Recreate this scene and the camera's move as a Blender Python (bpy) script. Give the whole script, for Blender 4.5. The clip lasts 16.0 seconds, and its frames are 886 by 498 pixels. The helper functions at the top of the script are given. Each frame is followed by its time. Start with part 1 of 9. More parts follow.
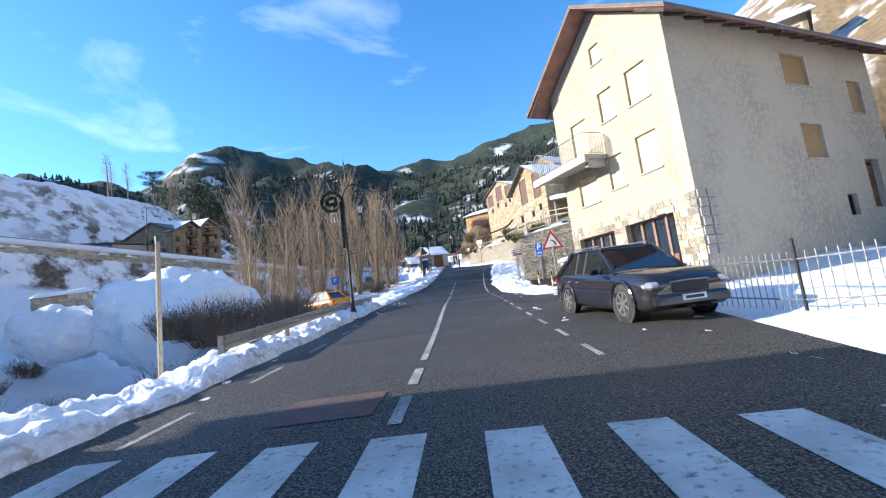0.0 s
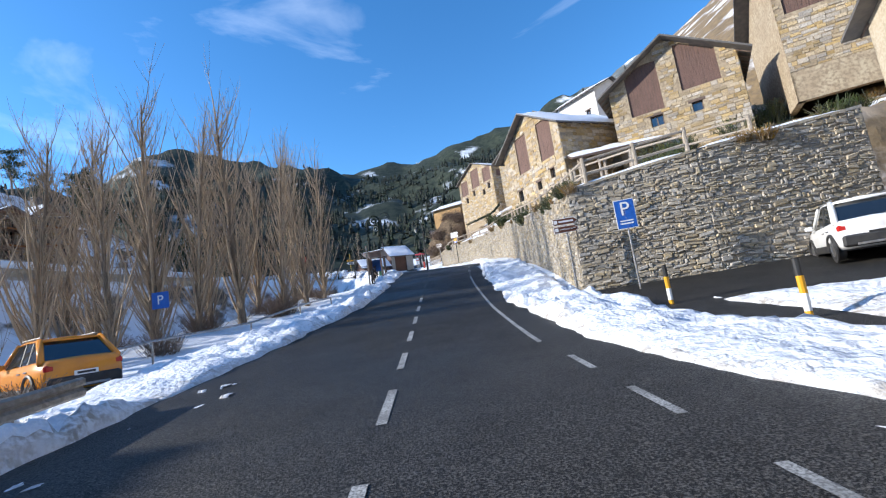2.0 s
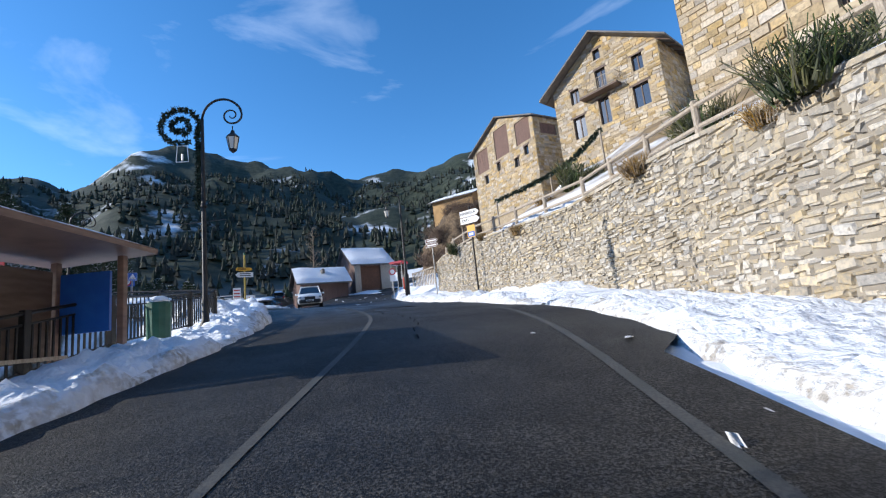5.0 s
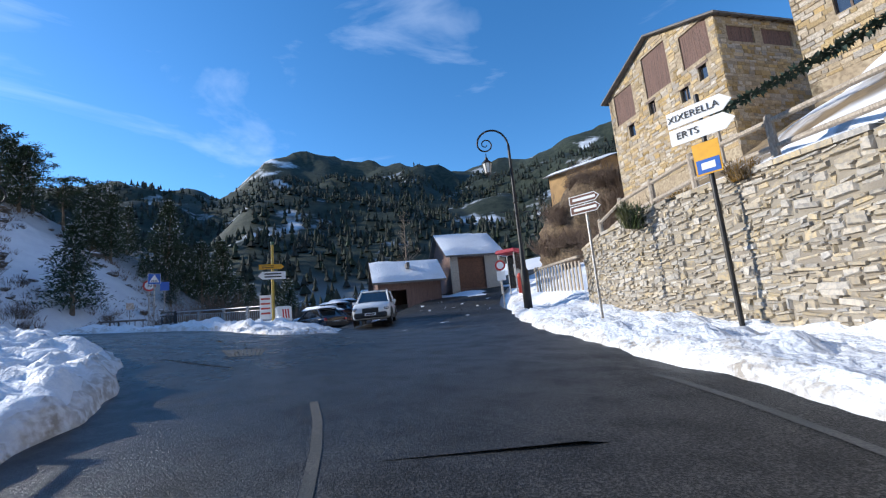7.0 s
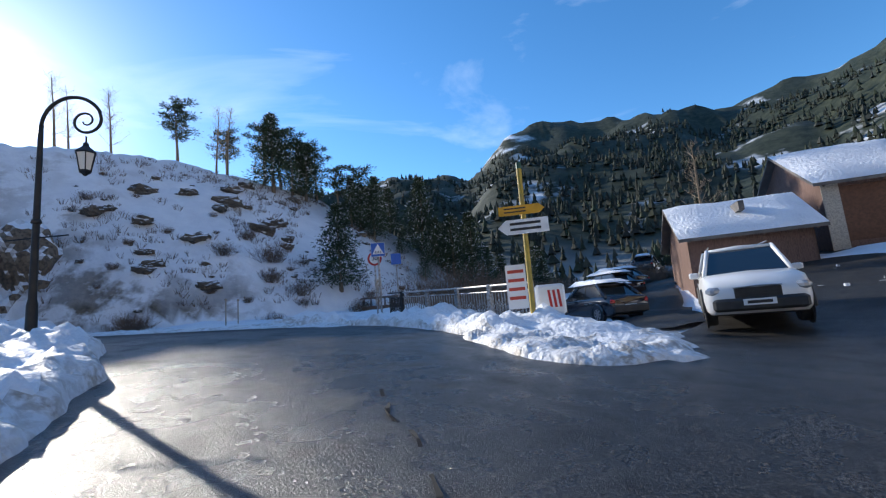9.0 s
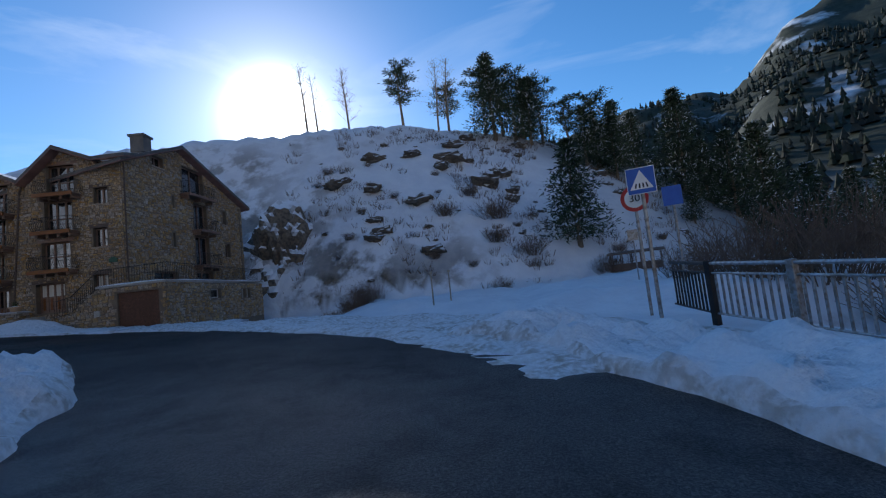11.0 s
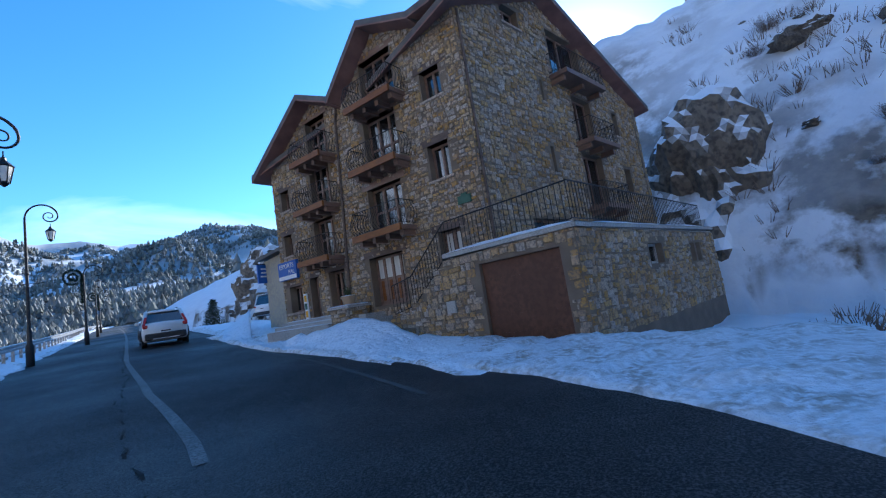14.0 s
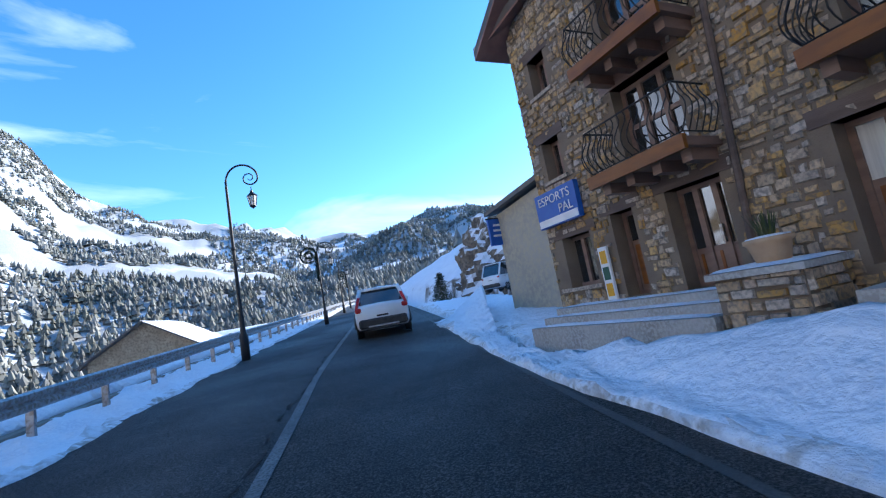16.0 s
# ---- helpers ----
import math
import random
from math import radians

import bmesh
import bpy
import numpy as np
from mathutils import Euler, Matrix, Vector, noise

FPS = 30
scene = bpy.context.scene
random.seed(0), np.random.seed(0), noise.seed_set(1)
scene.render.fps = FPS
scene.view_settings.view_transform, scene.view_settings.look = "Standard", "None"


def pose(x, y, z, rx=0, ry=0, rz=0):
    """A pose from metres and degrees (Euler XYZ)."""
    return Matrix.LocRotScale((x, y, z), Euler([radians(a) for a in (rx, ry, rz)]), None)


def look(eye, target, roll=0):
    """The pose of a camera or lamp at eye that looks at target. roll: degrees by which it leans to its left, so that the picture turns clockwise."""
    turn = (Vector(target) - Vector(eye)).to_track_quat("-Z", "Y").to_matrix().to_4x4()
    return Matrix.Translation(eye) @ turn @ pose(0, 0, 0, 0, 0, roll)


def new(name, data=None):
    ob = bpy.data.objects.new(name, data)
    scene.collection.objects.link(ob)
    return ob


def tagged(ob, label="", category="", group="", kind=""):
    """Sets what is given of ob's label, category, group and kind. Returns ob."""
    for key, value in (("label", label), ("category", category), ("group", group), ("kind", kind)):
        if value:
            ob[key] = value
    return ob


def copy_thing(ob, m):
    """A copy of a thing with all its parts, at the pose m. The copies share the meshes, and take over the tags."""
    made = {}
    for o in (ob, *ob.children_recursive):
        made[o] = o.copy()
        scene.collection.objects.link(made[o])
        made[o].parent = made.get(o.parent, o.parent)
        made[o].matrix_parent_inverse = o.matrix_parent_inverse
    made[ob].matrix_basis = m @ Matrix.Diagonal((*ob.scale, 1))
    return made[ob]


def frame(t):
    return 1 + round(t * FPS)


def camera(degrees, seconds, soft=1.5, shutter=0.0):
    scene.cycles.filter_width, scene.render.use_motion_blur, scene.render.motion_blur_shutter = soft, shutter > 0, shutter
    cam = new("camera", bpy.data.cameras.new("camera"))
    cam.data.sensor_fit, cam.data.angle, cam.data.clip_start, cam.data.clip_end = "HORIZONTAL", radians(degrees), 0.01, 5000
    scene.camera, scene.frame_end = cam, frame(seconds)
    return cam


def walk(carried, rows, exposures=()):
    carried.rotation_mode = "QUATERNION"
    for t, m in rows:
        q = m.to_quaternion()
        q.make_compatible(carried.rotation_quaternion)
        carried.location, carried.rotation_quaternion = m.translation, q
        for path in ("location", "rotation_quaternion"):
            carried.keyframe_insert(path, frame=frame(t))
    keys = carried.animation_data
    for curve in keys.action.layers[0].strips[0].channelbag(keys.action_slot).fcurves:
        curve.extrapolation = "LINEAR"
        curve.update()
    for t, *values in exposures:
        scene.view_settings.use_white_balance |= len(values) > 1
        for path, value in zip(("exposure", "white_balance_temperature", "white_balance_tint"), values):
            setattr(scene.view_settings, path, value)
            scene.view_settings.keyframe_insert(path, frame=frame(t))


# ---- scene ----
cam = camera(89.8, 16.0, soft=1.2)
PATH = [
    (0, (0.238, -0.112, 1.320), (-0.110, 9.792, 2.658), -7.05),
    (0.5, (-0.017, 5.244, 1.646), (-0.206, 15.151, 2.989), -7.33),
    (1, (-0.175, 10.572, 2.035), (-0.140, 20.481, 3.378), -7.61),
    (1.5, (-0.324, 15.454, 2.431), (-0.066, 25.362, 3.760), -8.29),
    (2, (-0.014, 21.073, 2.883), (0.390, 30.972, 4.242), -8.61),
    (2.5, (0.003, 26.042, 3.251), (0.521, 35.934, 4.617), -8.28),
    (3, (0.142, 30.952, 3.528), (0.690, 40.840, 4.918), -7.57),
    (5.5, (1.774, 59.198, 7.686), (2.010, 69.058, 9.336), -5.35),
    (6, (1.678, 62.439, 8.126), (1.473, 72.301, 9.768), -5.56),
    (6.5, (1.310, 65.405, 8.438), (0.361, 75.217, 10.115), -5.66),
    (7, (0.651, 67.726, 8.724), (-1.414, 77.369, 10.385), -5.47),
    (7.5, (-0.170, 70.650, 9.090), (-3.640, 79.890, 10.715), -4.52),
    (8, (-1.492, 73.393, 9.449), (-6.285, 82.037, 10.970), -3.84),
    (8.5, (-3.366, 75.309, 9.466), (-9.329, 83.183, 11.031), -4.64),
    (9, (-5.411, 76.614, 9.699), (-12.198, 83.808, 11.173), -4.97),
    (11.5, (-15.158, 81.698, 11.046), (-25.037, 83.013, 11.871), -6.73),
    (12, (-18.749, 81.466, 11.181), (-28.713, 81.460, 12.030), -6.97),
    (12.5, (-21.754, 80.498, 11.236), (-31.659, 79.501, 12.184), -7.76),
    (13, (-24.260, 78.883, 11.412), (-34.019, 76.955, 12.432), -8.35),
    (13.5, (-26.095, 76.950, 11.488), (-35.624, 74.133, 12.607), -8.63),
    (14, (-28.420, 75.197, 11.609), (-37.455, 71.087, 12.827), -9.01),
    (14.5, (-30.042, 73.494, 11.674), (-38.459, 68.249, 12.959), -9.28),
    (15, (-31.411, 71.784, 11.931), (-39.113, 65.519, 13.126), -10.79),
    (15.5, (-32.960, 69.830, 12.084), (-39.872, 62.717, 13.363), -10.78),
    (16, (-33.974, 68.200, 12.170), (-40.135, 60.441, 13.522), -10.35),
]
EXPOSURES = [(0.0, 1.2, 6450, 10), (1.0, 0.9, 6250, 10), (2.0, 0.75, 6200, 10), (3.0, 0.62, 6150, 10), (5.5, 0.52, 6150, 10), (7.5, 0.45, 6150, 10), (8.5, 0.45, 6300, 10), (9.2, 0.55, 6450, 10), (11.3, -0.15, 6100, 10), (12.0, -0.15, 5600, 9),
             (12.6, -0.12, 5050, 7), (13.5, 0.68, 5350, 8), (14.5, 1.02, 5700, 9), (16.0, 1.3, 5950, 10)]
walk(cam, [(t, look(eye, target, roll)) for t, eye, target, roll in PATH], EXPOSURES)

# ---- world and sun ----
SUN_TO = Vector((-0.922, -0.055, 0.379)).normalized()
world = bpy.data.worlds.new("sky")
scene.world = world
world.use_nodes = True
wn, wl = world.node_tree.nodes, world.node_tree.links
wn.clear()
sky = wn.new("ShaderNodeTexSky")
sky.sky_type = "NISHITA"
sky.sun_disc = False
sky.sun_elevation = math.asin(SUN_TO.z)
sky.sun_rotation = math.atan2(SUN_TO.x, SUN_TO.y)
sky.altitude = 1300
sky.air_density, sky.dust_density, sky.ozone_density = 1.0, 0.35, 2.5
# thin high cloud veils
tc = wn.new("ShaderNodeTexCoord")
mp = wn.new("ShaderNodeMapping")
mp.inputs["Scale"].default_value = (1.1, 1.1, 4.5)
mp.inputs["Rotation"].default_value = (0.2, 0.35, 0.4)
cn = wn.new("ShaderNodeTexNoise")
cn.inputs["Scale"].default_value, cn.inputs["Detail"].default_value, cn.inputs["Roughness"].default_value = 1.6, 7, 0.55
cn.inputs["Distortion"].default_value = 0.6
cr = wn.new("ShaderNodeMapRange")
cr.inputs["From Min"].default_value, cr.inputs["From Max"].default_value = 0.55, 0.85
cr.inputs["To Min"].default_value, cr.inputs["To Max"].default_value = 0.0, 0.42
cmix = wn.new("ShaderNodeMixRGB")
cmix.inputs["Color2"].default_value = (8.0, 8.6, 9.4, 1)
hs = wn.new("ShaderNodeHueSaturation")
hs.inputs["Saturation"].default_value, hs.inputs["Value"].default_value = 1.25, 1.15
bg = wn.new("ShaderNodeBackground")
bg.inputs["Strength"].default_value = 0.15
wo = wn.new("ShaderNodeOutputWorld")
wl.new(tc.outputs["Generated"], mp.inputs["Vector"])
wl.new(mp.outputs["Vector"], cn.inputs["Vector"])
wl.new(cn.outputs["Fac"], cr.inputs["Value"])
wl.new(cr.outputs["Result"], cmix.inputs["Fac"])
wl.new(sky.outputs["Color"], hs.inputs["Color"])
wl.new(hs.outputs["Color"], cmix.inputs["Color1"])
# extra glow put into the sky colour round the low sun, standing for its glare
halo = cmix.outputs["Color"]
toward = wn.new("ShaderNodeVectorMath")
toward.operation = "DOT_PRODUCT"
toward.inputs[1].default_value = SUN_TO
unit = wn.new("ShaderNodeVectorMath")
unit.operation = "NORMALIZE"
wl.new(tc.outputs["Generated"], unit.inputs[0])
wl.new(unit.outputs["Vector"], toward.inputs[0])
for tightness, amount in ((620.0, 60.0), (70.0, 3.2)):
    floor_ = wn.new("ShaderNodeMath")
    floor_.operation = "MAXIMUM"
    floor_.inputs[1].default_value = 0.0
    power = wn.new("ShaderNodeMath")
    power.operation = "POWER"
    power.inputs[1].default_value = tightness
    add = wn.new("ShaderNodeVectorMath")
    add.operation = "MULTIPLY_ADD"
    add.inputs[1].default_value = (amount, amount * 0.96, amount * 0.88)
    wl.new(toward.outputs["Value"], floor_.inputs[0])
    wl.new(floor_.outputs[0], power.inputs[0])
    wl.new(power.outputs[0], add.inputs[0])
    wl.new(halo, add.inputs[2])
    halo = add.outputs["Vector"]
wl.new(halo, bg.inputs["Color"])
wl.new(bg.outputs["Background"], wo.inputs["Surface"])
sun = new("sun", bpy.data.lights.new("sun", "SUN"))
sun.data.energy, sun.data.angle, sun.data.color = 4.2, radians(0.53), (1.0, 0.93, 0.82)
sun.matrix_world = look((0, 0, 100), Vector((0, 0, 100)) - SUN_TO)

# ---- materials ----
def mat(name, base, rough=0.8, metal=0.0, vary=None, scale=3.0, fine=None, fine_scale=40.0, bump=0.0, bump_scale=30.0, spec=0.5, stretch=(1, 1, 1), island=0.0, obj=0.0, emit=None, wear=0.42):
    """A surface with variation at two scales, bump and, for pieces, a change from piece to piece."""
    m = bpy.data.materials.new(name)
    m.use_nodes = True
    n, l = m.node_tree.nodes, m.node_tree.links
    b = n["Principled BSDF"]
    b.inputs["Roughness"].default_value, b.inputs["Metallic"].default_value = rough, metal
    b.inputs["Specular IOR Level"].default_value = spec
    co = n.new("ShaderNodeTexCoord")
    mpn = n.new("ShaderNodeMapping")
    mpn.inputs["Scale"].default_value = stretch
    l.new(co.outputs["Object"], mpn.inputs["Vector"])
    rgb = n.new("ShaderNodeRGB")
    rgb.outputs[0].default_value = (*base, 1)
    out = rgb.outputs[0]
    for col, sc, lo, hi, det in ((vary, scale, 0.4, 0.65, 5), (fine, fine_scale, wear, wear + 0.2, 4)):
        if col:
            no = n.new("ShaderNodeTexNoise")
            no.inputs["Scale"].default_value, no.inputs["Detail"].default_value = sc, det
            mr = n.new("ShaderNodeMapRange")
            mr.inputs["From Min"].default_value, mr.inputs["From Max"].default_value = lo, hi
            mx = n.new("ShaderNodeMixRGB")
            mx.inputs["Color2"].default_value = (*col, 1)
            l.new(mpn.outputs["Vector"], no.inputs["Vector"])
            l.new(no.outputs["Fac"], mr.inputs["Value"])
            l.new(mr.outputs["Result"], mx.inputs["Fac"])
            l.new(out, mx.inputs["Color1"])
            out = mx.outputs["Color"]
    if island or obj:
        src = n.new("ShaderNodeNewGeometry").outputs["Random Per Island"] if island else n.new("ShaderNodeObjectInfo").outputs["Random"]
        mr = n.new("ShaderNodeMapRange")
        k = island or obj
        mr.inputs["To Min"].default_value, mr.inputs["To Max"].default_value = 1 - k, 1 + k
        hsv = n.new("ShaderNodeHueSaturation")
        l.new(src, mr.inputs["Value"])
        l.new(mr.outputs["Result"], hsv.inputs["Value"])
        wn2 = n.new("ShaderNodeTexWhiteNoise")
        wn2.noise_dimensions = "1D"
        l.new(src, wn2.inputs["W"])
        mh = n.new("ShaderNodeMapRange")
        mh.inputs["To Min"].default_value, mh.inputs["To Max"].default_value = 0.5, 1.5
        l.new(wn2.outputs["Value"], mh.inputs["Value"])
        l.new(mh.outputs["Result"], hsv.inputs["Saturation"])
        l.new(out, hsv.inputs["Color"])
        out = hsv.outputs["Color"]
    l.new(out, b.inputs["Base Color"])
    if bump:
        bn = n.new("ShaderNodeTexNoise")
        bn.inputs["Scale"].default_value, bn.inputs["Detail"].default_value = bump_scale, 6
        bp = n.new("ShaderNodeBump")
        bp.inputs["Strength"].default_value, bp.inputs["Distance"].default_value = min(1.0, bump), 0.02 * max(1, bump)
        l.new(mpn.outputs["Vector"], bn.inputs["Vector"])
        l.new(bn.outputs["Fac"], bp.inputs["Height"])
        l.new(bp.outputs["Normal"], b.inputs["Normal"])
    if emit:
        b.inputs["Emission Color"].default_value, b.inputs["Emission Strength"].default_value = (*emit[:3], 1), emit[3]
    return m


SNOW = mat("snow", (0.82, 0.84, 0.87), 0.6, vary=(0.74, 0.76, 0.80), scale=1.3, fine=(0.86, 0.87, 0.89), fine_scale=18, bump=4.0, bump_scale=7, spec=0.3)
SNOW_DIRTY = mat("packed_snow", (0.72, 0.72, 0.73), 0.55, vary=(0.38, 0.34, 0.29), scale=2.2, fine=(0.80, 0.81, 0.83), fine_scale=9, bump=3.0, bump_scale=12)
STONE = mat("slate_stone", (0.41, 0.355, 0.275), 0.88, vary=(0.47, 0.40, 0.29), scale=0.45, fine=(0.30, 0.275, 0.235), fine_scale=16, bump=0.6, bump_scale=28, island=0.26)
STONE_OBJ = mat("slate_stone_single", (0.41, 0.355, 0.275), 0.88, vary=(0.47, 0.40, 0.29), scale=0.45, fine=(0.30, 0.275, 0.235), fine_scale=16, bump=0.6, bump_scale=28, obj=0.26)
MORTAR = mat("mortar", (0.24, 0.21, 0.17), 0.95, vary=(0.30, 0.265, 0.21), scale=2, bump=0.6, bump_scale=40)
BSTONE = mat("building_stone", (0.42, 0.285, 0.165), 0.82, vary=(0.49, 0.37, 0.235), scale=0.9, fine=(0.22, 0.175, 0.13), fine_scale=20, bump=0.6, bump_scale=26, island=0.22)
BSTONE_OBJ = mat("building_stone_single", (0.42, 0.285, 0.165), 0.82, vary=(0.49, 0.37, 0.235), scale=0.9, fine=(0.22, 0.175, 0.13), fine_scale=20, bump=0.6, bump_scale=26, obj=0.22)
BMORTAR = mat("brown_mortar", (0.17, 0.13, 0.095), 0.95, vary=(0.22, 0.17, 0.12), scale=2, bump=0.6, bump_scale=40)
VSTONE = mat("village_stone", (0.42, 0.325, 0.205), 0.88, vary=(0.50, 0.41, 0.28), scale=0.7, fine=(0.30, 0.24, 0.16), fine_scale=14, bump=0.8, bump_scale=9, island=0.3)
VMORTAR = mat("village_mortar", (0.38, 0.30, 0.20), 0.95, vary=(0.46, 0.38, 0.26), scale=1.2, fine=(0.27, 0.21, 0.14), fine_scale=6, bump=1.0, bump_scale=7)
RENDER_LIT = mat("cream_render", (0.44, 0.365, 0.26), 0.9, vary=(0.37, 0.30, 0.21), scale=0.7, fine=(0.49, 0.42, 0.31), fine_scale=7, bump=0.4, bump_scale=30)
RENDER_GREY = mat("grey_render", (0.42, 0.385, 0.32), 0.95, vary=(0.33, 0.30, 0.25), scale=0.55, fine=(0.46, 0.41, 0.30), fine_scale=6, bump=1.0, bump_scale=8)
CONCRETE = mat("concrete", (0.40, 0.38, 0.34), 0.9, vary=(0.28, 0.26, 0.23), scale=1.5, fine=(0.46, 0.44, 0.40), fine_scale=25, bump=0.4, bump_scale=30)
WHITEWALL = mat("white_render", (0.72, 0.71, 0.68), 0.9, vary=(0.64, 0.62, 0.58), scale=0.9, bump=0.3, bump_scale=20)
YELLOWWALL = mat("ochre_render", (0.48, 0.30, 0.13), 0.9, vary=(0.38, 0.23, 0.10), scale=1.0, bump=0.3, bump_scale=20)
BOARDS = mat("red_boards", (0.13, 0.048, 0.026), 0.85, vary=(0.075, 0.034, 0.022), scale=1.2, fine=(0.18, 0.08, 0.045), fine_scale=14, bump=0.5, bump_scale=18, stretch=(6, 6, 0.6), island=0.3)
WOOD_DARK = mat("dark_wood", (0.10, 0.055, 0.032), 0.75, vary=(0.15, 0.085, 0.05), scale=1.5, bump=0.4, bump_scale=20, stretch=(1, 1, 5), island=0.2)
WOOD_FRAME = mat("varnished_wood", (0.22, 0.095, 0.040), 0.45, vary=(0.16, 0.065, 0.028), scale=2.5, bump=0.15, bump_scale=25, stretch=(1, 1, 4), island=0.15)
WOOD_GREY = mat("weathered_wood", (0.33, 0.25, 0.16), 0.85, vary=(0.24, 0.18, 0.115), scale=2, fine=(0.42, 0.33, 0.22), fine_scale=12, bump=0.4, bump_scale=25, stretch=(3, 3, 1), island=0.2)
ROOF_WOOD = mat("eave_boards", (0.26, 0.085, 0.045), 0.7, vary=(0.18, 0.06, 0.035), scale=2, bump=0.3, bump_scale=20, island=0.15)
SLATE = mat("roof_slate", (0.10, 0.095, 0.09), 0.7, vary=(0.15, 0.135, 0.12), scale=2.5, bump=0.5, bump_scale=14)
IRON = mat("black_iron", (0.025, 0.025, 0.027), 0.5, 0.5, vary=(0.04, 0.037, 0.033), scale=6, bump=0.1, bump_scale=60)
GALV = mat("galvanised_steel", (0.42, 0.43, 0.44), 0.42, 0.85, vary=(0.33, 0.335, 0.34), scale=3, fine=(0.25, 0.22, 0.19), fine_scale=14, bump=0.1, bump_scale=50)
RAILWOOD = mat("weathered_rail", (0.27, 0.24, 0.20), 0.6, 0.3, vary=(0.20, 0.175, 0.145), scale=2, fine=(0.33, 0.30, 0.26), fine_scale=14, bump=0.2, bump_scale=30)
DOOR_RUST = mat("rust_brown_door", (0.115, 0.048, 0.024), 0.6, 0.1, vary=(0.15, 0.065, 0.033), scale=1.3, fine=(0.09, 0.036, 0.018), fine_scale=8, bump=0.1, bump_scale=20)
PAINT_WHITE = mat("white_car_paint", (0.78, 0.78, 0.77), 0.22, vary=(0.70, 0.69, 0.67), scale=1.2, spec=0.6)
PAINT_GREY = mat("dark_grey_car_paint", (0.016, 0.016, 0.024), 0.1, 0.0, vary=(0.024, 0.022, 0.026), scale=1.5, spec=0.8)
PAINT_ORANGE = mat("orange_car_paint", (0.72, 0.27, 0.02), 0.25, vary=(0.62, 0.22, 0.02), scale=1.5, spec=0.6)
PLASTIC = mat("black_plastic", (0.022, 0.022, 0.023), 0.6, vary=(0.04, 0.038, 0.036), scale=5, bump=0.1, bump_scale=60)
RUBBER = mat("tyre_rubber", (0.02, 0.02, 0.02), 0.85, vary=(0.045, 0.042, 0.04), scale=5, bump=0.3, bump_scale=50)
ALLOY = mat("alloy_rim", (0.42, 0.42, 0.43), 0.35, 0.8, vary=(0.30, 0.29, 0.28), scale=8)
LAMP_RED = mat("red_lens", (0.45, 0.015, 0.012), 0.2, spec=0.7)
LAMP_CLEAR = mat("clear_lens", (0.36, 0.38, 0.40), 0.08, 0.3, spec=0.8)
LANTERN = mat("lantern_glass", (0.70, 0.68, 0.62), 0.25, spec=0.6)
SIGN_WHITE = mat("sign_white", (0.80, 0.80, 0.79), 0.4, vary=(0.74, 0.73, 0.71), scale=3)
SIGN_RED = mat("sign_red", (0.50, 0.025, 0.025), 0.4)
SIGN_BLUE = mat("sign_blue", (0.015, 0.10, 0.42), 0.4, vary=(0.02, 0.12, 0.46), scale=4)
SIGN_BROWN = mat("sign_brown", (0.12, 0.042, 0.022), 0.45)
SIGN_BLACK = mat("sign_black", (0.02, 0.02, 0.02), 0.5)
SIGN_YELLOW = mat("sign_yellow", (0.72, 0.36, 0.01), 0.45, vary=(0.62, 0.30, 0.01), scale=5)
POST_YELLOW = mat("yellow_post_paint", (0.50, 0.34, 0.05), 0.6, vary=(0.36, 0.26, 0.06), scale=4, bump=0.2)
GREEN_PAINT = mat("green_paint", (0.02, 0.09, 0.055), 0.5, vary=(0.03, 0.11, 0.07), scale=5)
GARLAND = mat("dark_garland", (0.012, 0.030, 0.022), 0.8, vary=(0.02, 0.045, 0.03), scale=9)
BARK = mat("bark", (0.22, 0.17, 0.12), 0.95, vary=(0.11, 0.08, 0.055), scale=3, fine=(0.24, 0.185, 0.13), fine_scale=20, bump=0.8, bump_scale=20, stretch=(2, 2, 0.6))
TWIG = mat("twigs", (0.30, 0.225, 0.15), 0.95, vary=(0.40, 0.31, 0.21), scale=1.2)
TWIG_DARK = mat("dark_twigs", (0.14, 0.095, 0.07), 0.95, vary=(0.21, 0.15, 0.105), scale=1.2)
NEEDLE = mat("pine_needles", (0.035, 0.055, 0.026), 0.85, vary=(0.022, 0.036, 0.02), scale=0.8, fine=(0.06, 0.085, 0.045), fine_scale=6, island=0.3)
IVY = mat("ivy_and_moss", (0.045, 0.065, 0.025), 0.85, vary=(0.09, 0.085, 0.035), scale=2, island=0.35)
DRYGRASS = mat("dry_grass", (0.30, 0.20, 0.09), 0.95, vary=(0.21, 0.14, 0.065), scale=2, island=0.3)
ROCK = mat("dark_rock", (0.115, 0.092, 0.068), 0.9, vary=(0.17, 0.135, 0.10), scale=1.3, fine=(0.07, 0.06, 0.05), fine_scale=10, bump=1.0, bump_scale=8)
TERRACOTTA = mat("pale_terracotta", (0.50, 0.33, 0.19), 0.85, vary=(0.42, 0.27, 0.15), scale=4, bump=0.2)
CURTAIN = mat("white_curtain", (0.66, 0.65, 0.60), 0.8, vary=(0.56, 0.55, 0.51), scale=3, stretch=(10, 10, 0.5))
CREAM_SHUTTER = mat("cream_shutter", (0.70, 0.58, 0.36), 0.7, vary=(0.64, 0.52, 0.31), scale=2, bump=0.2, bump_scale=30, stretch=(0.5, 0.5, 12))
WOOD_SHUTTER = mat("tan_roller_shutter", (0.34, 0.22, 0.10), 0.7, vary=(0.28, 0.175, 0.08), scale=2, bump=0.3, bump_scale=20, stretch=(0.5, 0.5, 14))
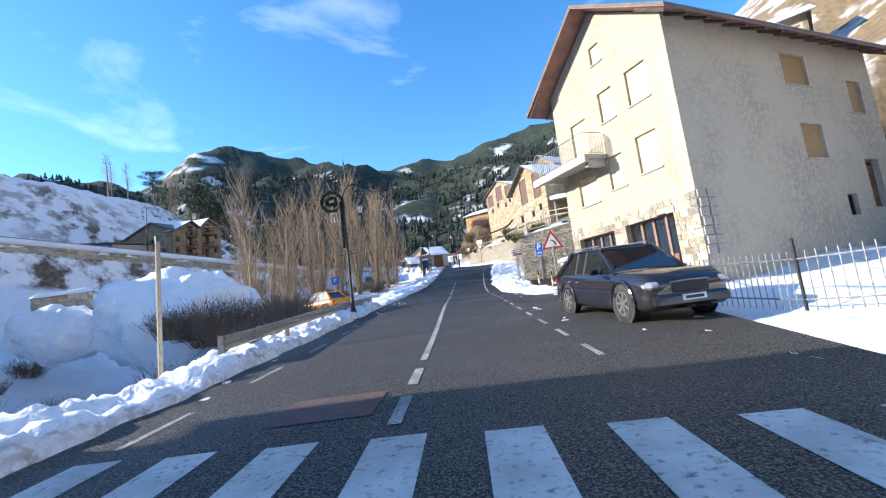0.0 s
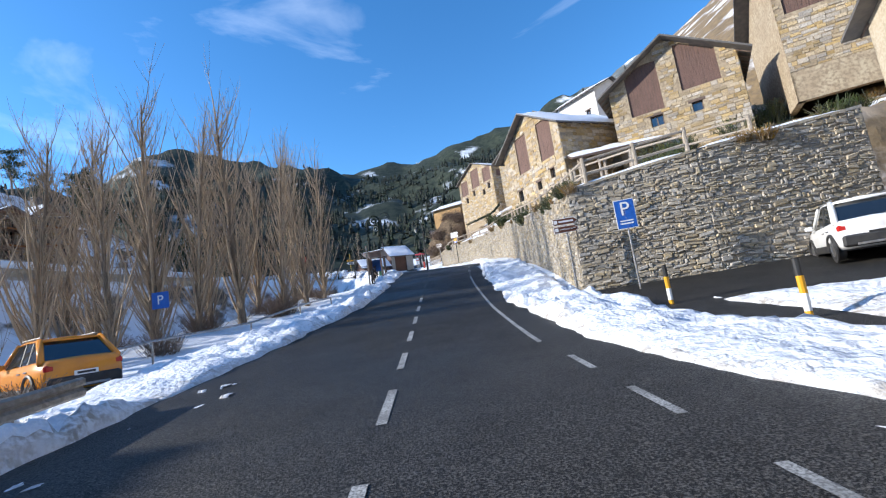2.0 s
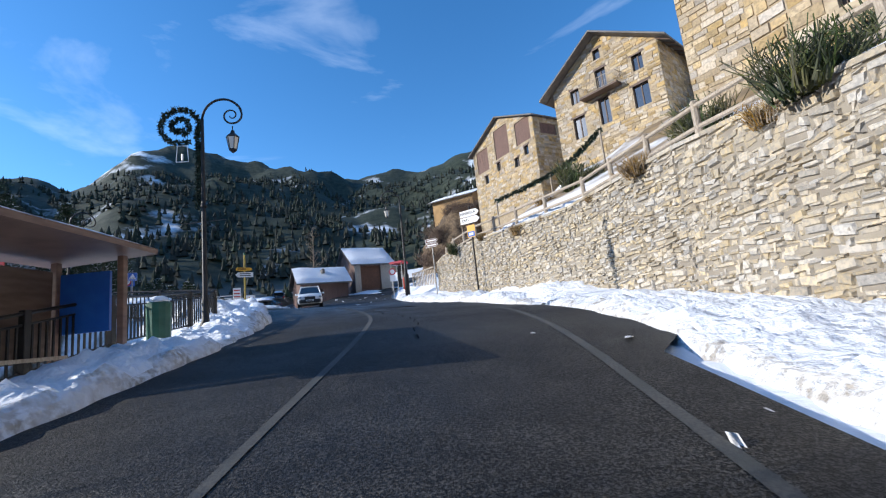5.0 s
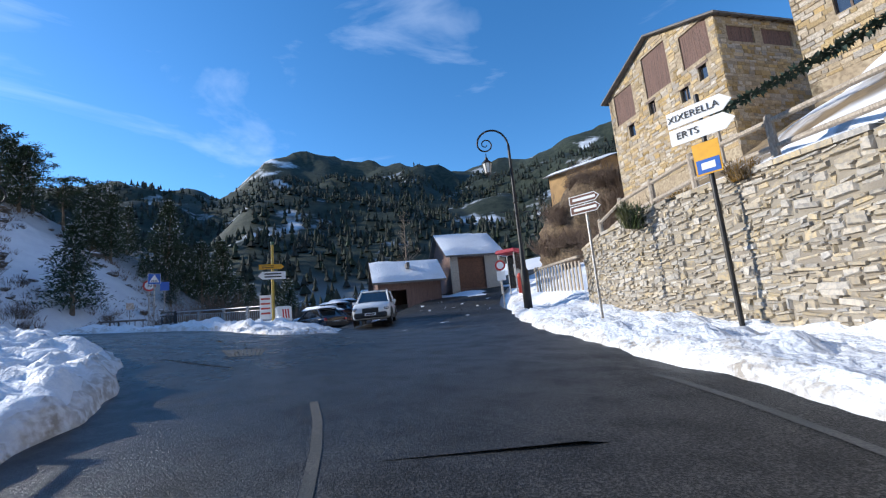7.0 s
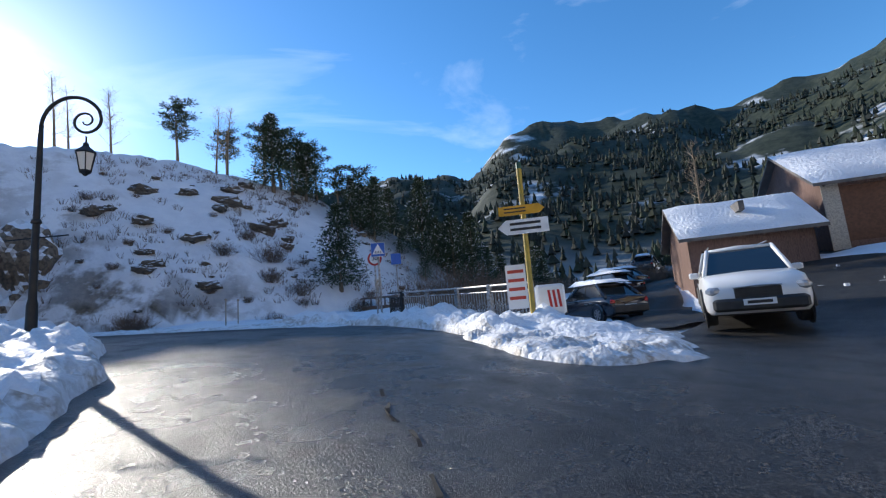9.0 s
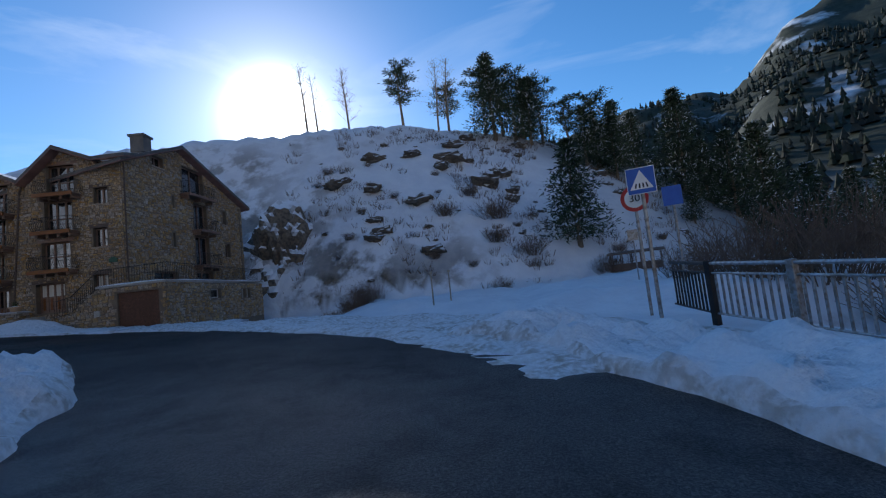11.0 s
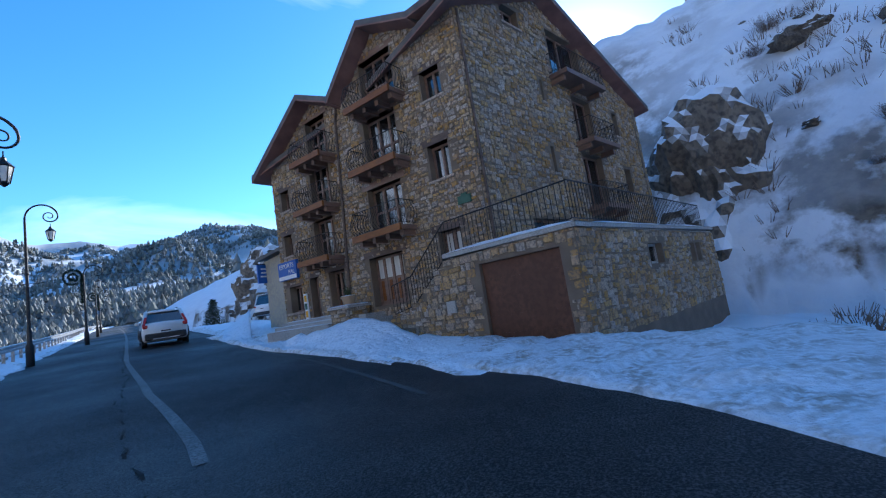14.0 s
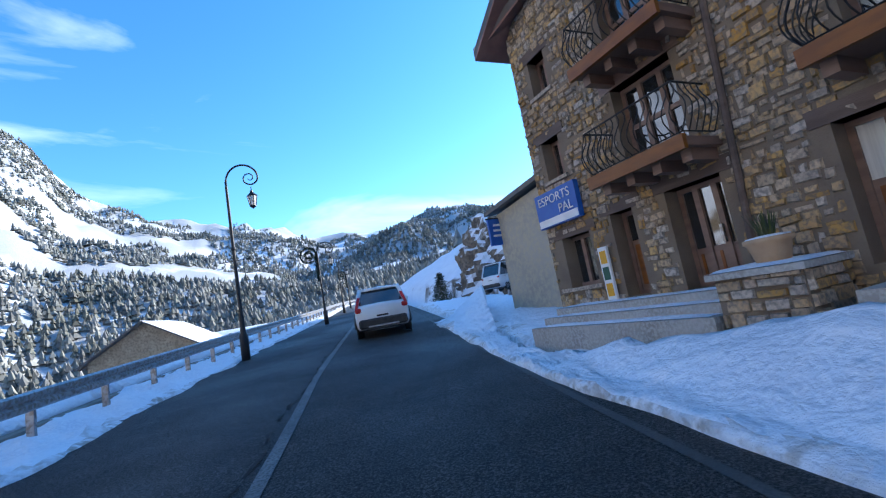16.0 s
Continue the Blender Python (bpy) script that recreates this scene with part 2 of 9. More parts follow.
RED_PLASTIC = mat("red_canopy", (0.42, 0.03, 0.05), 0.5, vary=(0.36, 0.03, 0.05), scale=4)
PINK_TAIL = mat("faded_red_paint", (0.52, 0.05, 0.03), 0.5, vary=(0.42, 0.06, 0.04), scale=6)


def glass_mat(name, tint, rough=0.04):
    """Dark glazing seen from outside: a glossy coat over the dim room behind it."""
    m = bpy.data.materials.new(name)
    m.use_nodes = True
    b = m.node_tree.nodes["Principled BSDF"]
    b.inputs["Base Color"].default_value, b.inputs["Roughness"].default_value = (*tint, 1), rough
    b.inputs["Specular IOR Level"].default_value = 1.0
    b.inputs["IOR"].default_value = 1.7
    return m


GLASS = glass_mat("window_glass", (0.018, 0.022, 0.027))
CARGLASS = glass_mat("car_glass", (0.012, 0.015, 0.017))


def asphalt_mat():
    m = bpy.data.materials.new("wet_asphalt")
    m.use_nodes = True
    n, l = m.node_tree.nodes, m.node_tree.links
    b = n["Principled BSDF"]
    co = n.new("ShaderNodeTexCoord")
    def noise_node(scale, detail=4, rough=0.5):
        no = n.new("ShaderNodeTexNoise")
        no.inputs["Scale"].default_value, no.inputs["Detail"].default_value, no.inputs["Roughness"].default_value = scale, detail, rough
        l.new(co.outputs["Object"], no.inputs["Vector"])
        return no.outputs["Fac"]
    def ranged(src, a, c, lo, hi):
        mr = n.new("ShaderNodeMapRange")
        mr.inputs["From Min"].default_value, mr.inputs["From Max"].default_value = a, c
        mr.inputs["To Min"].default_value, mr.inputs["To Max"].default_value = lo, hi
        l.new(src, mr.inputs["Value"])
        return mr.outputs["Result"]
    big, mid, grain = noise_node(0.22, 5), noise_node(1.6, 6, 0.6), noise_node(60, 6, 0.85)
    chips = noise_node(46, 3, 0.75)
    mx = n.new("ShaderNodeMixRGB")
    mx.inputs["Color1"].default_value, mx.inputs["Color2"].default_value = (0.019, 0.0185, 0.018, 1), (0.036, 0.0345, 0.032, 1)
    l.new(ranged(mid, 0.35, 0.7, 0, 1), mx.inputs["Fac"])
    # lighter grey below y = 12, blending into the darker mix by y = 34
    sp = n.new("ShaderNodeSeparateXYZ")
    l.new(co.outputs["Object"], sp.inputs["Vector"])
    southc = n.new("ShaderNodeMixRGB")
    southc.inputs["Color2"].default_value = (0.062, 0.059, 0.054, 1)
    l.new(ranged(sp.outputs["Y"], 34, 12, 0, 1), southc.inputs["Fac"])
    l.new(mx.outputs["Color"], southc.inputs["Color1"])
    # melt water lies on the bend
    dist = n.new("ShaderNodeVectorMath")
    dist.operation = "DISTANCE"
    dist.inputs[1].default_value = (-8.6, 77.2, 8.7)
    l.new(co.outputs["Object"], dist.inputs[0])
    wet = ranged(dist.outputs["Value"], 14, 5, 0, 1)
    wn_ = n.new("ShaderNodeMath")
    wn_.operation = "MULTIPLY"
    l.new(wet, wn_.inputs[0])
    l.new(ranged(mid, 0.3, 0.55, 0.4, 1), wn_.inputs[1])
    mx2 = n.new("ShaderNodeMixRGB")
    mx2.blend_type = "MULTIPLY"
    mx2.inputs["Fac"].default_value = 1.0
    gr = n.new("ShaderNodeMixRGB")
    gr.inputs["Color1"].default_value, gr.inputs["Color2"].default_value = (0.22, 0.22, 0.22, 1), (3.6, 3.5, 3.35, 1)
    l.new(ranged(chips, 0.46, 0.64, 0, 1), gr.inputs["Fac"])
    l.new(southc.outputs["Color"], mx2.inputs["Color1"])
    l.new(gr.outputs["Color"], mx2.inputs["Color2"])
    l.new(mx2.outputs["Color"], b.inputs["Base Color"])
    rm = n.new("ShaderNodeMix")
    l.new(wn_.outputs[0], rm.inputs["Factor"])
    l.new(ranged(big, 0.38, 0.62, 0.72, 0.5), rm.inputs["A"])
    rm.inputs["B"].default_value = 0.27
    l.new(rm.outputs["Result"], b.inputs["Roughness"])
    l.new(ranged(wn_.outputs[0], 0, 1, 0.22, 0.7), b.inputs["Specular IOR Level"])
    bp = n.new("ShaderNodeBump")
    bp.inputs["Strength"].default_value, bp.inputs["Distance"].default_value = 0.9, 0.02
    l.new(chips, bp.inputs["Height"])
    l.new(bp.outputs["Normal"], b.inputs["Normal"])
    return m


ASPHALT = asphalt_mat()
SCRUB = mat("brown_scrub", (0.10, 0.066, 0.04), 0.95, vary=(0.055, 0.04, 0.026), scale=0.5, fine=(0.17, 0.12, 0.07), fine_scale=4, bump=1.0, bump_scale=3)
LINE = mat("worn_road_paint", (0.46, 0.455, 0.43), 0.7, vary=(0.24, 0.235, 0.22), scale=2.5, fine=(0.14, 0.138, 0.13), fine_scale=45, bump=0.3, bump_scale=50)
LINE_WORN = mat("nearly_worn_off_paint", (0.09, 0.085, 0.076), 0.75, vary=(0.048, 0.053, 0.048), scale=1.6, fine=(0.05, 0.049, 0.047), fine_scale=40, bump=0.3, bump_scale=50)
LINE_MID = mat("half_worn_paint", (0.20, 0.195, 0.18), 0.75, vary=(0.11, 0.107, 0.10), scale=1.8, fine=(0.06, 0.059, 0.057), fine_scale=40, bump=0.3, bump_scale=50)
ZEBRA = mat("zebra_paint", (0.60, 0.595, 0.57), 0.7, vary=(0.42, 0.415, 0.39), scale=1.8, fine=(0.13, 0.128, 0.12), fine_scale=14, bump=0.3, bump_scale=50, wear=0.56)
PATCH_RED = mat("red_worn_paint", (0.17, 0.065, 0.05), 0.8, vary=(0.11, 0.06, 0.052), scale=3, fine=(0.05, 0.05, 0.05), fine_scale=20)
PATCH_DARK = mat("tar_patch", (0.028, 0.027, 0.027), 0.55, vary=(0.04, 0.038, 0.037), scale=3, bump=0.3, bump_scale=60)


# ---- mesh builder ----
class Build:
    def __init__(self):
        self.v, self.f, self.m = [], [], []

    def add(self, verts, faces, k=0):
        o = len(self.v)
        self.v += [tuple(p) for p in verts]
        self.f += [tuple(i + o for i in f) for f in faces]
        self.m += [k] * len(faces)

    def hexa(self, p, k=0):
        """Eight corners: the lower four anticlockwise, then the upper four."""
        self.add(p, [(3, 2, 1, 0), (4, 5, 6, 7), (0, 1, 5, 4), (1, 2, 6, 5), (2, 3, 7, 6), (3, 0, 4, 7)], k)

    def box(self, c, s, rz=0.0, k=0, bevel=0.0, m=None):
        x, y, z = s[0] / 2, s[1] / 2, s[2] / 2
        r = Matrix.Rotation(rz, 3, "Z")
        c = Vector(c)
        if not bevel:
            pts = [Vector(q) for q in ((-x, -y, -z), (x, -y, -z), (x, y, -z), (-x, y, -z), (-x, -y, z), (x, -y, z), (x, y, z), (-x, y, z))]
            pts = [c + r @ q for q in pts]
            if m:
                pts = [m @ q for q in pts]
            self.hexa(pts, k)
            return
        b = min(bevel, x * 0.9, y * 0.9, z * 0.9)
        rings = []
        for zz, ins in ((-z, b), (-z + b, 0), (z - b, 0), (z, b)):
            ring = []
            for sx, sy in ((-1, -1), (1, -1), (1, 1), (-1, 1)):
                if sx * sy > 0:
                    ring += [(sx * (x - ins), sy * (y - b - ins)), (sx * (x - b - ins), sy * (y - ins))]
                else:
                    ring += [(sx * (x - b - ins), sy * (y - ins)), (sx * (x - ins), sy * (y - b - ins))]
            rings.append([c + r @ Vector((a, d, zz)) for a, d in ring])
        pts = [q for ring in rings for q in ring]
        if m:
            pts = [m @ q for q in pts]
        fs = [tuple(range(7, -1, -1)), tuple(range(24, 32))]
        for a in range(3):
            for i in range(8):
                j = (i + 1) % 8
                fs.append((a * 8 + i, a * 8 + j, a * 8 + 8 + j, a * 8 + 8 + i))
        self.add(pts, fs, k)

    def prism(self, poly, d, k=0):
        """A planar polygon of 3D points pushed along d."""
        n = len(poly)
        d = Vector(d)
        pts = [Vector(q) for q in poly] + [Vector(q) + d for q in poly]
        self.add(pts, [tuple(range(n - 1, -1, -1)), tuple(range(n, 2 * n))] + [(i, (i + 1) % n, n + (i + 1) % n, n + i) for i in range(n)], k)

    def tube(self, path, r, n=8, k=0, close=True):
        """A tube along points; r is one radius or one for each point."""
        path = [Vector([float(c) for c in q]) for q in path]
        rs = [float(q) for q in r] if isinstance(r, (list, tuple)) else [float(r)] * len(path)
        up = Vector((0, 0, 1))
        rings = []
        last = None
        for i, q in enumerate(path):
            t = (path[min(i + 1, len(path) - 1)] - path[max(i - 1, 0)]).normalized()
            a = t.cross(up if last is None else last)
            if a.length < 1e-3:
                a = t.cross(Vector((1, 0, 0)))
            a.normalize()
            b2 = a.cross(t).normalized()
            last = b2
            rings.append([q + rs[i] * (math.cos(6.28319 * j / n) * a + math.sin(6.28319 * j / n) * b2) for j in range(n)])
        fs = []
        for i in range(len(path) - 1):
            for j in range(n):
                j2 = (j + 1) % n
                fs.append((i * n + j, i * n + j2, (i + 1) * n + j2, (i + 1) * n + j))
        if close:
            fs += [tuple(range(n - 1, -1, -1)), tuple((len(path) - 1) * n + j for j in range(n))]
        self.add([q for ring in rings for q in ring], fs, k)

    def lathe(self, prof, n=16, c=(0, 0, 0), k=0, m=None):
        """A profile of (radius, height) turned about the z axis."""
        c = Vector(c)
        pts = [c + Vector((r * math.cos(6.28319 * j / n), r * math.sin(6.28319 * j / n), z)) for r, z in prof for j in range(n)]
        if m:
            pts = [m @ q for q in pts]
        fs = []
        for i in range(len(prof) - 1):
            for j in range(n):
                j2 = (j + 1) % n
                fs.append((i * n + j, i * n + j2, (i + 1) * n + j2, (i + 1) * n + j))
        fs += [tuple(range(n - 1, -1, -1)), tuple((len(prof) - 1) * n + j for j in range(n))]
        self.add(pts, fs, k)

    def mesh(self, name, mats, smooth=False):
        me = bpy.data.meshes.new(name)
        me.from_pydata(self.v, [], self.f)
        for x in mats if isinstance(mats, (list, tuple)) else [mats]:
            me.materials.append(x)
        me.polygons.foreach_set("material_index", self.m)
        if smooth:
            me.polygons.foreach_set("use_smooth", [True] * len(me.polygons))
        me.update()
        return me


def thing(name, label="", category="", group="", kind="", at=(0, 0, 0), rz=0.0, mesh=None):
    ob = new(name, mesh)
    ob.matrix_basis = Matrix.Translation(at) @ Matrix.Rotation(rz, 4, "Z")
    return tagged(ob, label, category, group, kind)


def part(name, b, mats, parent, label="", smooth=False):
    ob = new(name, b.mesh(name, mats, smooth) if isinstance(b, Build) else b)
    ob.parent = parent
    if label:
        ob["label"] = label
    return ob


def smooth01(t):
    t = np.clip(t, 0, 1)
    return t * t * (3 - 2 * t)


def fbm(x, y, s=1.0, o=4, z=0.0):
    return noise.fractal(Vector((x * s, y * s, z)), 0.9, 2.0, o)



def snow_tops(m, lo=0.55, hi=0.8):
    """Snow lies on the upward faces of a rough surface."""
    n, l = m.node_tree.nodes, m.node_tree.links
    b = n["Principled BSDF"]
    src = b.inputs["Base Color"].links[0].from_socket
    g, sx = n.new("ShaderNodeNewGeometry"), n.new("ShaderNodeSeparateXYZ")
    l.new(g.outputs["Normal"], sx.inputs["Vector"])
    no = n.new("ShaderNodeTexNoise")
    no.inputs["Scale"].default_value, no.inputs["Detail"].default_value = 2.2, 6
    ad = n.new("ShaderNodeMath")
    ad.operation = "MULTIPLY_ADD"
    ad.inputs[1].default_value = 0.7
    l.new(no.outputs["Fac"], ad.inputs[0])
    l.new(sx.outputs["Z"], ad.inputs[2])
    mr = n.new("ShaderNodeMapRange")
    mr.inputs["From Min"].default_value, mr.inputs["From Max"].default_value = lo + 0.35, hi + 0.35
    l.new(ad.outputs[0], mr.inputs["Value"])
    mx = n.new("ShaderNodeMixRGB")
    mx.inputs["Color2"].default_value = (0.80, 0.82, 0.85, 1)
    l.new(mr.outputs["Result"], mx.inputs["Fac"])
    l.new(src, mx.inputs["Color1"])
    l.new(mx.outputs["Color"], b.inputs["Base Color"])


snow_tops(ROCK)

# ---- the line of the road ----
ROAD_PTS = [(-0.9, -60, -4.6), (-0.7, -25, -1.8), (-0.6, 0, 0.0), (-0.6, 10, 0.68), (-0.7, 20, 1.45), (-0.7, 31, 2.22), (-0.4, 45, 4.05), (0.15, 58, 6.15), (0.25, 63.5, 6.92),
            (-0.4, 68.6, 7.42), (-2.2, 72.8, 7.95), (-5.9, 76.7, 8.45), (-11.0, 79.3, 9.05), (-16.4, 80.3, 9.65), (-21.4, 79.2, 9.92), (-25.2, 76.6, 10.12), (-28.2, 73.9, 10.3),
            (-30.8, 70.4, 10.55), (-33.2, 66.6, 10.85), (-35.2, 63.1, 11.05), (-38.8, 56.6, 11.55), (-42.5, 50.0, 12.05), (-48.4, 39.5, 12.8), (-58.0, 22.0, 14.1), (-72.0, -4.0, 16.0), (-95.0, -40.0, 18.6)]


def spline(pts, step=0.8):
    out = []
    p = [np.array(q, float) for q in pts]
    p = [2 * p[0] - p[1]] + p + [2 * p[-1] - p[-2]]
    for i in range(1, len(p) - 2):
        a, b, c, d = p[i - 1:i + 3]
        ta, tc = (c - a) / 2, (d - b) / 2
        la, lb, lc = np.linalg.norm(b - a), np.linalg.norm(c - b), np.linalg.norm(d - c)
        ta, tc = (c - a) * lb / (la + lb), (d - b) * lb / (lb + lc)
        n = max(2, int(lb / step))
        for k in range(n):
            t = k / n
            out.append((2 * t**3 - 3 * t**2 + 1) * b + (t**3 - 2 * t**2 + t) * ta + (-2 * t**3 + 3 * t**2) * c + (t**3 - t**2) * tc)
    out.append(p[-2])
    return np.array(out)


RC = spline(ROAD_PTS)
RT = np.gradient(RC[:, :2], axis=0)
RT /= np.linalg.norm(RT, axis=1)[:, None]
RL = np.stack([-RT[:, 1], RT[:, 0]], 1)  # to the left of travel
RS = np.r_[0, np.cumsum(np.linalg.norm(np.diff(RC[:, :2], axis=0), axis=1))]
LW = 3.45 + 0.0 * RS  # pavement to the left of the centre line
RW = 3.05 + 0.0 * RS


def road_near(x, y):
    """Distance to the centre line, offset to the left, height and index, for arrays."""
    x, y = np.atleast_1d(x), np.atleast_1d(y)
    d2 = (x[:, None] - RC[None, :, 0]) ** 2 + (y[:, None] - RC[None, :, 1]) ** 2
    i = d2.argmin(1)
    off = (x - RC[i, 0]) * RL[i, 0] + (y - RC[i, 1]) * RL[i, 1]
    return np.sqrt(d2[np.arange(len(x)), i]), off, RC[i, 2], i


def station(px, py):
    return int(((RC[:, 0] - px) ** 2 + (RC[:, 1] - py) ** 2).argmin())


# side road to the north
SIDE = spline([(-1.6, 71.0, 7.85), (-2.8, 75.5, 8.25), (-3.6, 79.0, 8.55), (-4.2, 84.0, 8.75), (-5.0, 90.0, 9.2), (-5.2, 97.0, 10.2), (-4.6, 104.0, 11.3), (-3.0, 112.0, 12.6), (1.0, 124.0, 14.5)])

HY = [-200, -60, 20, 45, 69, 82, 93, 110, 125, 142, 165, 220, 320]
HXR = [-230, -150, -100, -80, -66, -64, -64, -63, -64, -70, -76, -100, -140]
HZR = [60, 40, 31, 32, 30.5, 30.6, 31.3, 29, 25, 19, 15, 18, 30]
HXF = [-190, -104, -72, -61, -54, -47, -41.5, -40, -42, -50, -60, -85, -120]
HZF = [22, 19, 15.5, 13.4, 11.6, 11.0, 10.9, 10.6, 9.0, 7.5, 7.0, 9, 14]
AZ = [-180, -177, -174.6, -165, -150, -120, -90, -60, -30, -11, -6, 0, 6, 15, 25, 33, 38, 47, 60, 75, 90, 110, 133, 143, 152, 156, 161, 166, 170, 174, 178, 180]
EL = [18.2, 21.8, 23.8, 26, 27, 28, 30, 29, 25, 20.9, 20.1, 18.9, 19.0, 20.4, 21.5, 20.8, 17.8, 17.4, 16, 14, 12, 11, 11.7, 12.0, 11.6, 10.8, 13.3, 13.7, 14.3, 15.6, 17.4, 18.2]


def ground(x, y):
    """The height of the bare ground, for arrays, without the fine lumps."""
    x, y = np.asarray(x, float), np.asarray(y, float)
    d, off, zr, idx = road_near(x, y)
    # east side: the village slope above the road
    e0 = np.interp(y, [-60, 0, 20, 36, 45, 62, 70, 80, 90, 110, 160], [-4, 0.4, 1.6, 2.6, 4.2, 6.7, 7.7, 8.9, 10.0, 12.5, 20])
    yard = np.interp(y, [-60, -10, 8, 24, 30, 36.6, 37.6], [9, 9, 15, 20, 18, 16.5, 6.6])
    yard = np.where(y > 37.6, np.interp(y, [37.6, 41, 50, 58, 64, 69.5, 74.5, 78.6, 82, 90, 110], [6.4, 6.8, 7.8, 8.3, 8.1, 7.4, 6.0, 4.6, 3.6, 3.0, 5.0]), yard)
    step = np.interp(y, [30, 36, 38, 50, 63, 75, 85, 100], [0.2, 0.5, 3.4, 3.9, 3.4, 2.9, 1.6, 0.6])
    rise = np.maximum(x - yard, 0)
    east = e0 + step * smooth01((x - yard) / 0.9) + np.interp(y, [30, 37.6, 56, 66], [0.50, 0.17, 0.17, 0.50]) * np.minimum(rise, 22) + 0.78 * np.maximum(rise - 22, 0) - 0.0006 * np.maximum(rise - 60, 0) ** 2
    # the stream below the road
    xr = np.interp(y, [-60, 14, 27, 60, 70, 95, 140, 220], [-17, -15, -23, -22, -16, -17, -24, -40])
    fl = np.interp(y, [-60, 0, 20, 40, 70, 90, 140, 220], [-8, -3.6, -2.2, 0.4, 3.4, 4.6, 6.5, 12])
    # west of the stream
    xw = np.interp(y, [-60, -4, 22, 39, 50, 63, 72, 80], [-102, -66, -53, -44, -38.5, -31, -26, -20])
    zw = np.interp(y, [-60, -4, 22, 39, 50, 63, 72, 80], [17, 13.5, 11.4, 10.0, 9.4, 9.5, 9.6, 9.3])
    wt = np.clip((xr - 3 - x) / np.maximum(xr - 3 - xw, 1), 0, 1)
    west = fl + (zw - fl) * wt ** 1.15
    plateau = np.interp(x, [-60, -22, -18, -12], [10.6, 10.2, 7.5, 4.6])
    west = np.where(y > 80, west + (plateau - west) * smooth01((y - 80) / 5), west)
    # the hill in the west
    hxr, hzr, hxf, hzf = (np.interp(y, HY, q) for q in (HXR, HZR, HXF, HZF))
    ht = (hxf - x) / np.maximum(hxf - hxr, 4)
    hill = np.where(ht < 1, hzf + (hzr - hzf) * np.clip(ht, 0, 1) ** 0.92, hzr - 0.10 * (hxr - x))
    west = np.where(x < hxf, hill, west)
    bed = fl - 0.6 * np.exp(-((x - xr) / 3.5) ** 2)
    xs_ = np.interp(y, [18, 27, 38, 55, 62], [-5.6, -14.5, -15.5, -9.0, -5.6])
    t_e = smooth01((x - (xr + 3)) / np.maximum(xs_ - (xr + 3), 1))
    z = np.where(x > -5.6, east, bed + (np.minimum(east, e0 - 0.6) - bed) * t_e)
    z = np.where(x < xr - 3, west, z)
    # the far mountains
    r = np.hypot(x + 15, y - 60)
    az = np.degrees(np.arctan2(-(x + 15), y - 60))
    el = np.interp(az, AZ, EL)
    crest = 1000.0
    zc = 10 + crest * np.tan(np.radians(el))
    far = 12 + (zc - 12) * np.clip((r - 150) / (crest - 150), 0, 1.0) ** 1.12 - 0.35 * np.maximum(r - crest, 0)
    w = smooth01((r - 130) / 170)
    w = np.where((x < hxf) & (y > 20) & (y < 150), w * smooth01((r - 170) / 150), w)
    z = z * (1 - w) + far * w
    # the shelf of the road and of the side road
    right = np.where(off < 0, -off, 0)
    flat = np.where(off > 0, 4.9, 4.2)
    flat = np.where((off < 0) & (y > 77) & (x < -12) & (x > -45), 9.5, flat)
    soft = np.where(off > 0, 2.6, 2.0)
    keep = 1 - smooth01((d - flat) / soft)
    keep = np.where((y < 36) & (x > 0), 1 - smooth01((d - 5.5) / 6.0), keep)
    z = z * (1 - keep) + (zr - 0.22) * keep
    d2 = np.sqrt(((x[:, None] - SIDE[None, :, 0]) ** 2 + (y[:, None] - SIDE[None, :, 1]) ** 2))
    j = d2.argmin(1)
    ws = np.interp(SIDE[j, 1], [71, 79, 86, 92, 110], [5.5, 7.0, 4.6, 3.4, 2.8])
    k2 = (1 - smooth01((d2.min(1) - ws) / 2.5)) * (y > 70) * (d > 3.0)
    wm = smooth01((d - 4.5) / 7.0)
    z = z * (1 - k2) + ((zr - 0.012 * d - 0.25) * (1 - wm) + (SIDE[j, 2] - 0.25) * wm) * k2
    # the lane and small car park below the sheds
    low_k = smooth01((x + 21.5) / 2.5) * (1 - smooth01((x + 9.5) / 2.0)) * smooth01((y - 84.0) / 1.2) * (1 - smooth01((y - 116) / 8))
    low_z = 8.55 + 0.03 * (np.minimum(y, 92) - 85) + 0.125 * np.maximum(y - 92, 0) + 0.05 * np.clip(x + 13, -6, 3)
    low_k = low_k * smooth01((x - (-14.5 - 0.9 * (y - 86))) / 2.0)
    z = z * (1 - low_k) + low_z * low_k
    lot_k = smooth01((x - 1) / 3) * (1 - smooth01((x - 16.5) / 1.5)) * smooth01((y - 20) / 2) * (1 - smooth01((y - 36.6) / 0.6))
    z = z * (1 - lot_k) + (zr - 0.25 + 0.045 * np.maximum(x - 6, 0)) * lot_k
    lay = smooth01((-3 - x) / 2) * (1 - smooth01((-15 - x) / 3)) * smooth01((y - 26) / 3) * (1 - smooth01((y - 37) / 3))
    z = z * (1 - lay) + (zr - 0.3 - 0.02 * np.maximum(-5 - x, 0)) * lay
    return z


